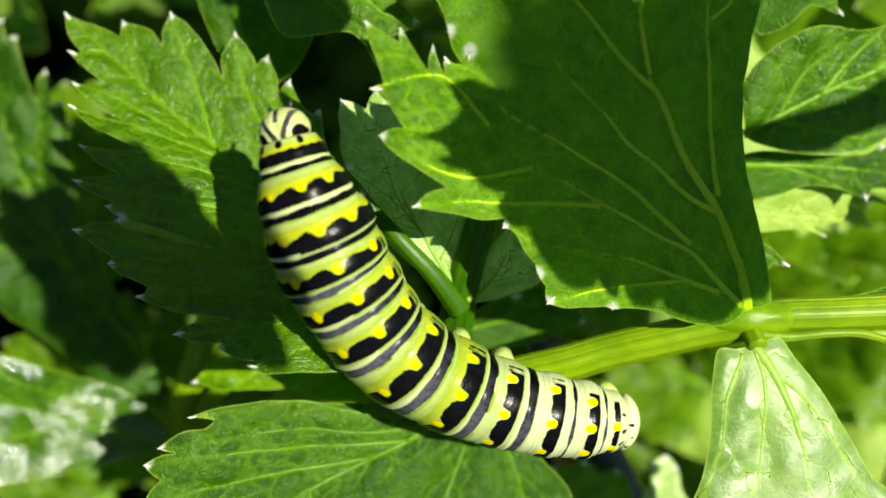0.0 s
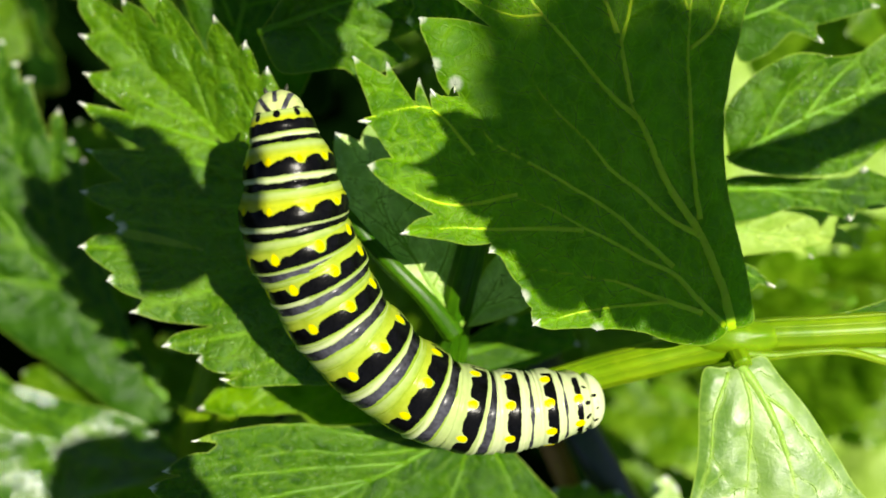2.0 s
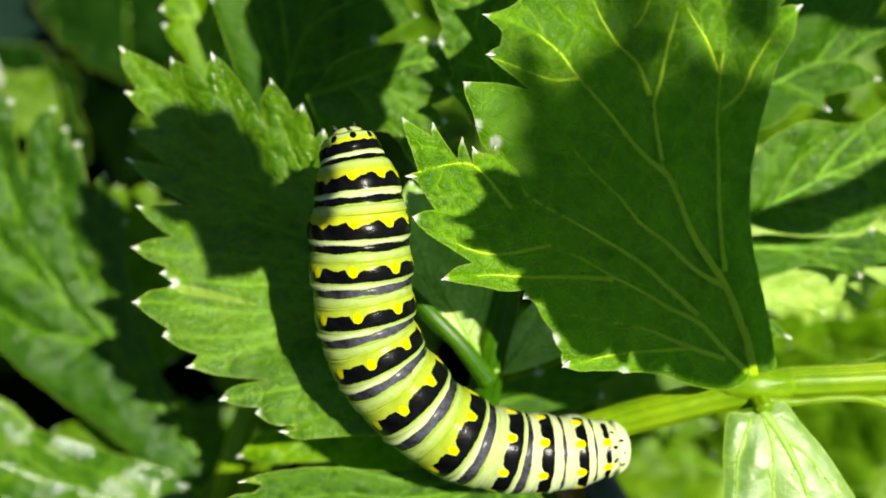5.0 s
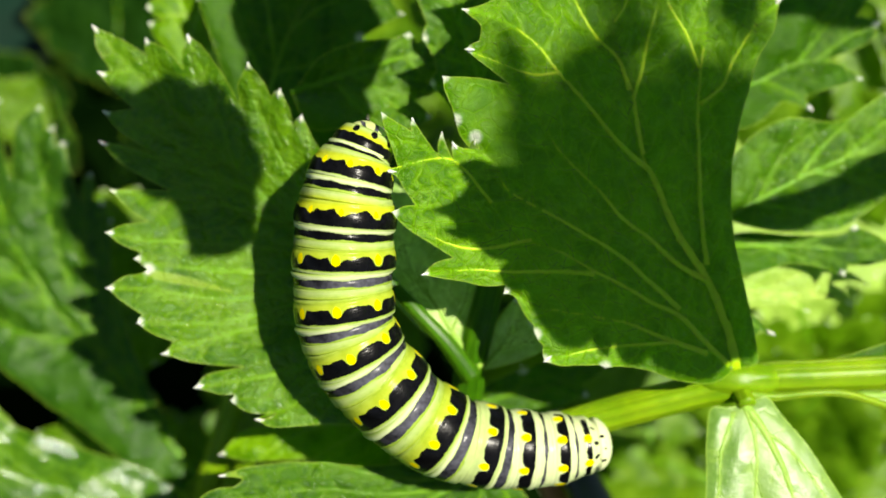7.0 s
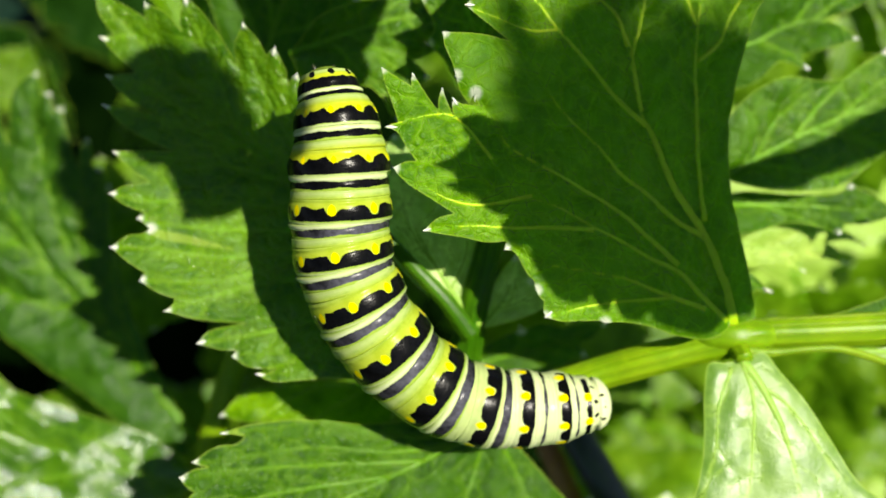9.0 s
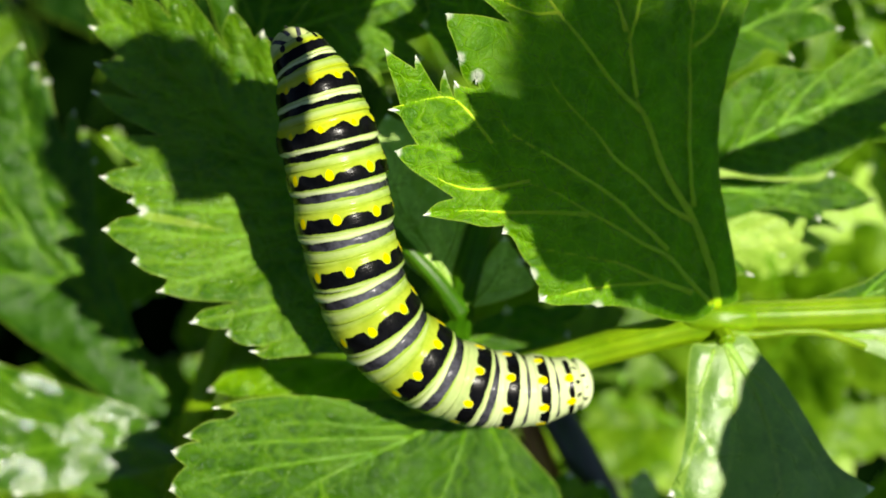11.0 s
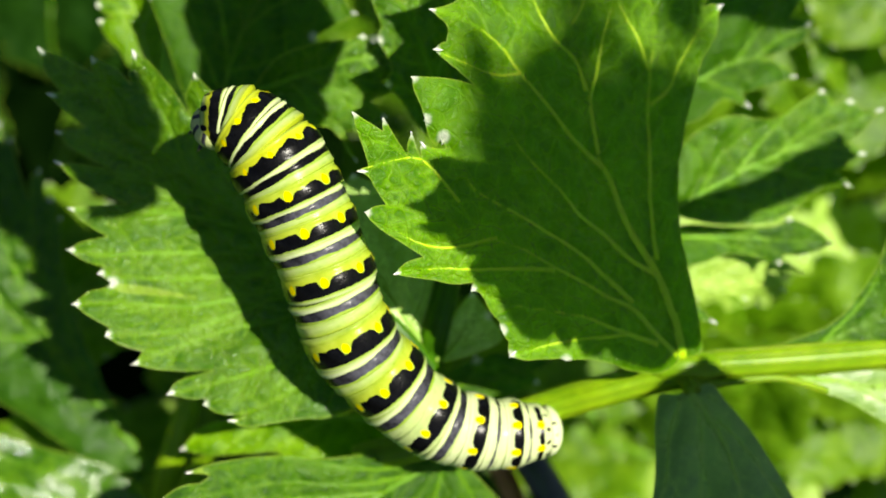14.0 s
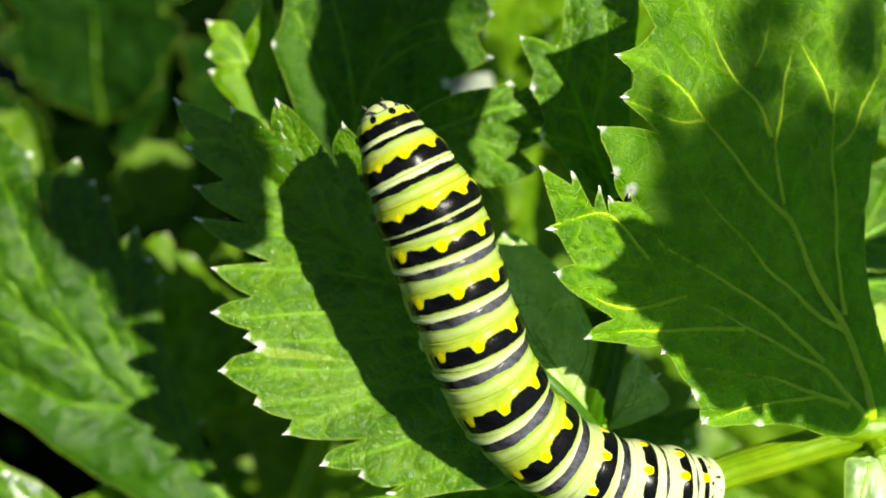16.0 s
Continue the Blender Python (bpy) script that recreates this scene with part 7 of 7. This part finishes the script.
    track['A7'] = ([
        (0, pose(0.00955, -0.01939, -0.00180, -19.3, -7.8, 166.6)),
        (0.5, pose(0.00814, -0.01819, -0.00180, -18.9, -8.6, 180.2)),
        (1, pose(0.00700, -0.01786, -0.00180, -11.2, -8.7, 177.9)),
        (1.5, pose(0.00708, -0.01753, -0.00180, -4.7, -8.3, 179.7)),
        (2, pose(0.00712, -0.01739, -0.00180, -2.1, -8.4, 179.0)),
        (2.5, pose(0.00700, -0.01746, -0.00180, 0.4, -8.1, 177.8)),
        (3, pose(0.00701, -0.01744, -0.00180, 0.6, -8.3, 178.2)),
        (5.5, pose(0.00688, -0.01736, -0.00180, 2.8, -8.8, 176.5)),
        (6, pose(0.00677, -0.01736, -0.00180, 2.9, -8.9, 176.4)),
        (6.5, pose(0.00689, -0.01758, -0.00180, 3.0, -8.7, 175.5)),
        (7, pose(0.00686, -0.01759, -0.00180, 3.1, -8.7, 175.7)),
        (7.5, pose(0.00679, -0.01773, -0.00180, 3.2, -8.7, 175.6)),
        (8, pose(0.00682, -0.01796, -0.00180, 3.3, -8.2, 177.4)),
        (8.5, pose(0.00690, -0.01787, -0.00180, 3.3, -8.2, 177.0)),
        (11, pose(0.00643, -0.01817, -0.00180, 3.7, -8.9, 174.1)),
        (11.5, pose(0.00622, -0.01784, -0.00180, 3.8, -9.2, 173.2)),
        (12, pose(0.00586, -0.01737, -0.00180, 4.0, -8.9, 166.6)),
        (12.5, pose(0.00572, -0.01679, -0.00180, 4.1, -7.6, 169.4)),
        (13, pose(0.00611, -0.01676, -0.00180, 4.2, -7.5, 164.3)),
        (13.5, pose(0.00601, -0.01697, -0.00180, 4.3, -7.3, 166.1)),
        (14, pose(0.00611, -0.01682, -0.00180, 4.5, -7.2, 164.5)),
        (14.5, pose(0.00587, -0.01587, -0.00180, 4.6, -7.1, 166.7)),
        (15, pose(0.00390, -0.01489, -0.00180, 4.7, -7.5, 165.5)),
        (15.5, pose(0.00457, -0.01444, -0.00180, 4.9, -7.3, 165.3)),
        (16, pose(0.00449, -0.01458, -0.00180, 5.0, -7.4, 165.0)),
    ])
    track['A8'] = ([
        (0, pose(0.01264, -0.01993, -0.00220, -18.0, -8.2, 171.8)),
        (0.5, pose(0.01133, -0.01790, -0.00220, -18.0, -8.0, 188.7)),
        (1, pose(0.01026, -0.01766, -0.00220, -11.0, -8.2, 184.6)),
        (1.5, pose(0.01039, -0.01720, -0.00220, -5.0, -7.7, 185.4)),
        (2, pose(0.01033, -0.01717, -0.00220, -2.5, -7.7, 184.7)),
        (2.5, pose(0.01025, -0.01730, -0.00220, -0.0, -7.9, 184.8)),
        (3, pose(0.01025, -0.01722, -0.00220, 0.1, -7.9, 184.8)),
        (5.5, pose(0.01005, -0.01736, -0.00220, 0.7, -7.8, 181.5)),
        (6, pose(0.01002, -0.01736, -0.00220, 0.8, -7.7, 181.4)),
        (6.5, pose(0.01005, -0.01760, -0.00220, 0.9, -8.0, 182.1)),
        (7, pose(0.01003, -0.01762, -0.00220, 1.0, -8.0, 182.0)),
        (7.5, pose(0.00996, -0.01774, -0.00220, 1.1, -8.0, 182.2)),
        (8, pose(0.01011, -0.01793, -0.00220, 1.2, -7.9, 182.2)),
        (8.5, pose(0.01023, -0.01786, -0.00220, 1.3, -7.9, 181.8)),
        (11, pose(0.00946, -0.01823, -0.00220, 1.9, -7.8, 183.0)),
        (11.5, pose(0.00915, -0.01791, -0.00220, 2.0, -8.1, 182.8)),
        (12, pose(0.00883, -0.01764, -0.00220, 2.1, -8.0, 179.8)),
        (12.5, pose(0.00914, -0.01713, -0.00220, 2.2, -7.7, 178.2)),
        (13, pose(0.00952, -0.01730, -0.00220, 2.3, -7.8, 175.2)),
        (13.5, pose(0.00955, -0.01738, -0.00220, 2.4, -7.4, 176.5)),
        (14, pose(0.00969, -0.01725, -0.00220, 2.6, -7.4, 176.5)),
        (14.5, pose(0.00937, -0.01641, -0.00220, 2.7, -7.8, 173.4)),
        (15, pose(0.00713, -0.01550, -0.00220, 2.8, -8.1, 171.4)),
        (15.5, pose(0.00786, -0.01497, -0.00220, 2.9, -8.0, 172.2)),
        (16, pose(0.00779, -0.01512, -0.00220, 3.0, -8.1, 171.9)),
    ])
    track['A9'] = ([
        (0, pose(0.01504, -0.02018, -0.00260, -16.7, -9.4, 174.0)),
        (0.5, pose(0.01373, -0.01733, -0.00260, -17.1, -9.2, 193.5)),
        (1, pose(0.01254, -0.01742, -0.00260, -10.8, -9.9, 186.1)),
        (1.5, pose(0.01301, -0.01697, -0.00260, -5.3, -8.7, 185.1)),
        (2, pose(0.01300, -0.01691, -0.00260, -2.9, -8.5, 185.8)),
        (2.5, pose(0.01272, -0.01698, -0.00260, -0.4, -9.1, 187.3)),
        (3, pose(0.01274, -0.01696, -0.00260, -0.4, -9.0, 186.1)),
        (5.5, pose(0.01270, -0.01720, -0.00260, -1.4, -8.6, 183.3)),
        (6, pose(0.01265, -0.01721, -0.00260, -1.3, -8.6, 183.2)),
        (6.5, pose(0.01259, -0.01737, -0.00260, -1.2, -8.9, 185.2)),
        (7, pose(0.01258, -0.01740, -0.00260, -1.1, -8.9, 185.0)),
        (7.5, pose(0.01250, -0.01750, -0.00260, -0.9, -8.9, 185.3)),
        (8, pose(0.01257, -0.01775, -0.00260, -0.8, -9.2, 184.3)),
        (8.5, pose(0.01264, -0.01769, -0.00260, -0.7, -9.4, 184.0)),
        (11, pose(0.01226, -0.01787, -0.00260, 0.1, -8.1, 187.3)),
        (11.5, pose(0.01185, -0.01756, -0.00260, 0.2, -8.4, 187.3)),
        (12, pose(0.01156, -0.01739, -0.00260, 0.3, -8.3, 185.2)),
        (12.5, pose(0.01166, -0.01697, -0.00260, 0.4, -9.0, 183.5)),
        (13, pose(0.01192, -0.01724, -0.00260, 0.5, -9.5, 181.4)),
        (13.5, pose(0.01213, -0.01735, -0.00260, 0.5, -8.8, 180.7)),
        (14, pose(0.01223, -0.01719, -0.00260, 0.6, -9.0, 181.4)),
        (14.5, pose(0.01168, -0.01655, -0.00260, 0.7, -9.8, 176.6)),
        (15, pose(0.00944, -0.01573, -0.00260, 0.8, -9.8, 174.3)),
        (15.5, pose(0.01021, -0.01521, -0.00260, 0.9, -9.6, 174.2)),
        (16, pose(0.01006, -0.01536, -0.00260, 1.0, -10.0, 173.9)),
    ])
    walk(SEGMENT["head"], track["head"])
    for index in range(1, 13):
        for ob, x in SLICES[ORDER[index]]:
            walk(ob, bent(track, index, x))


motions()
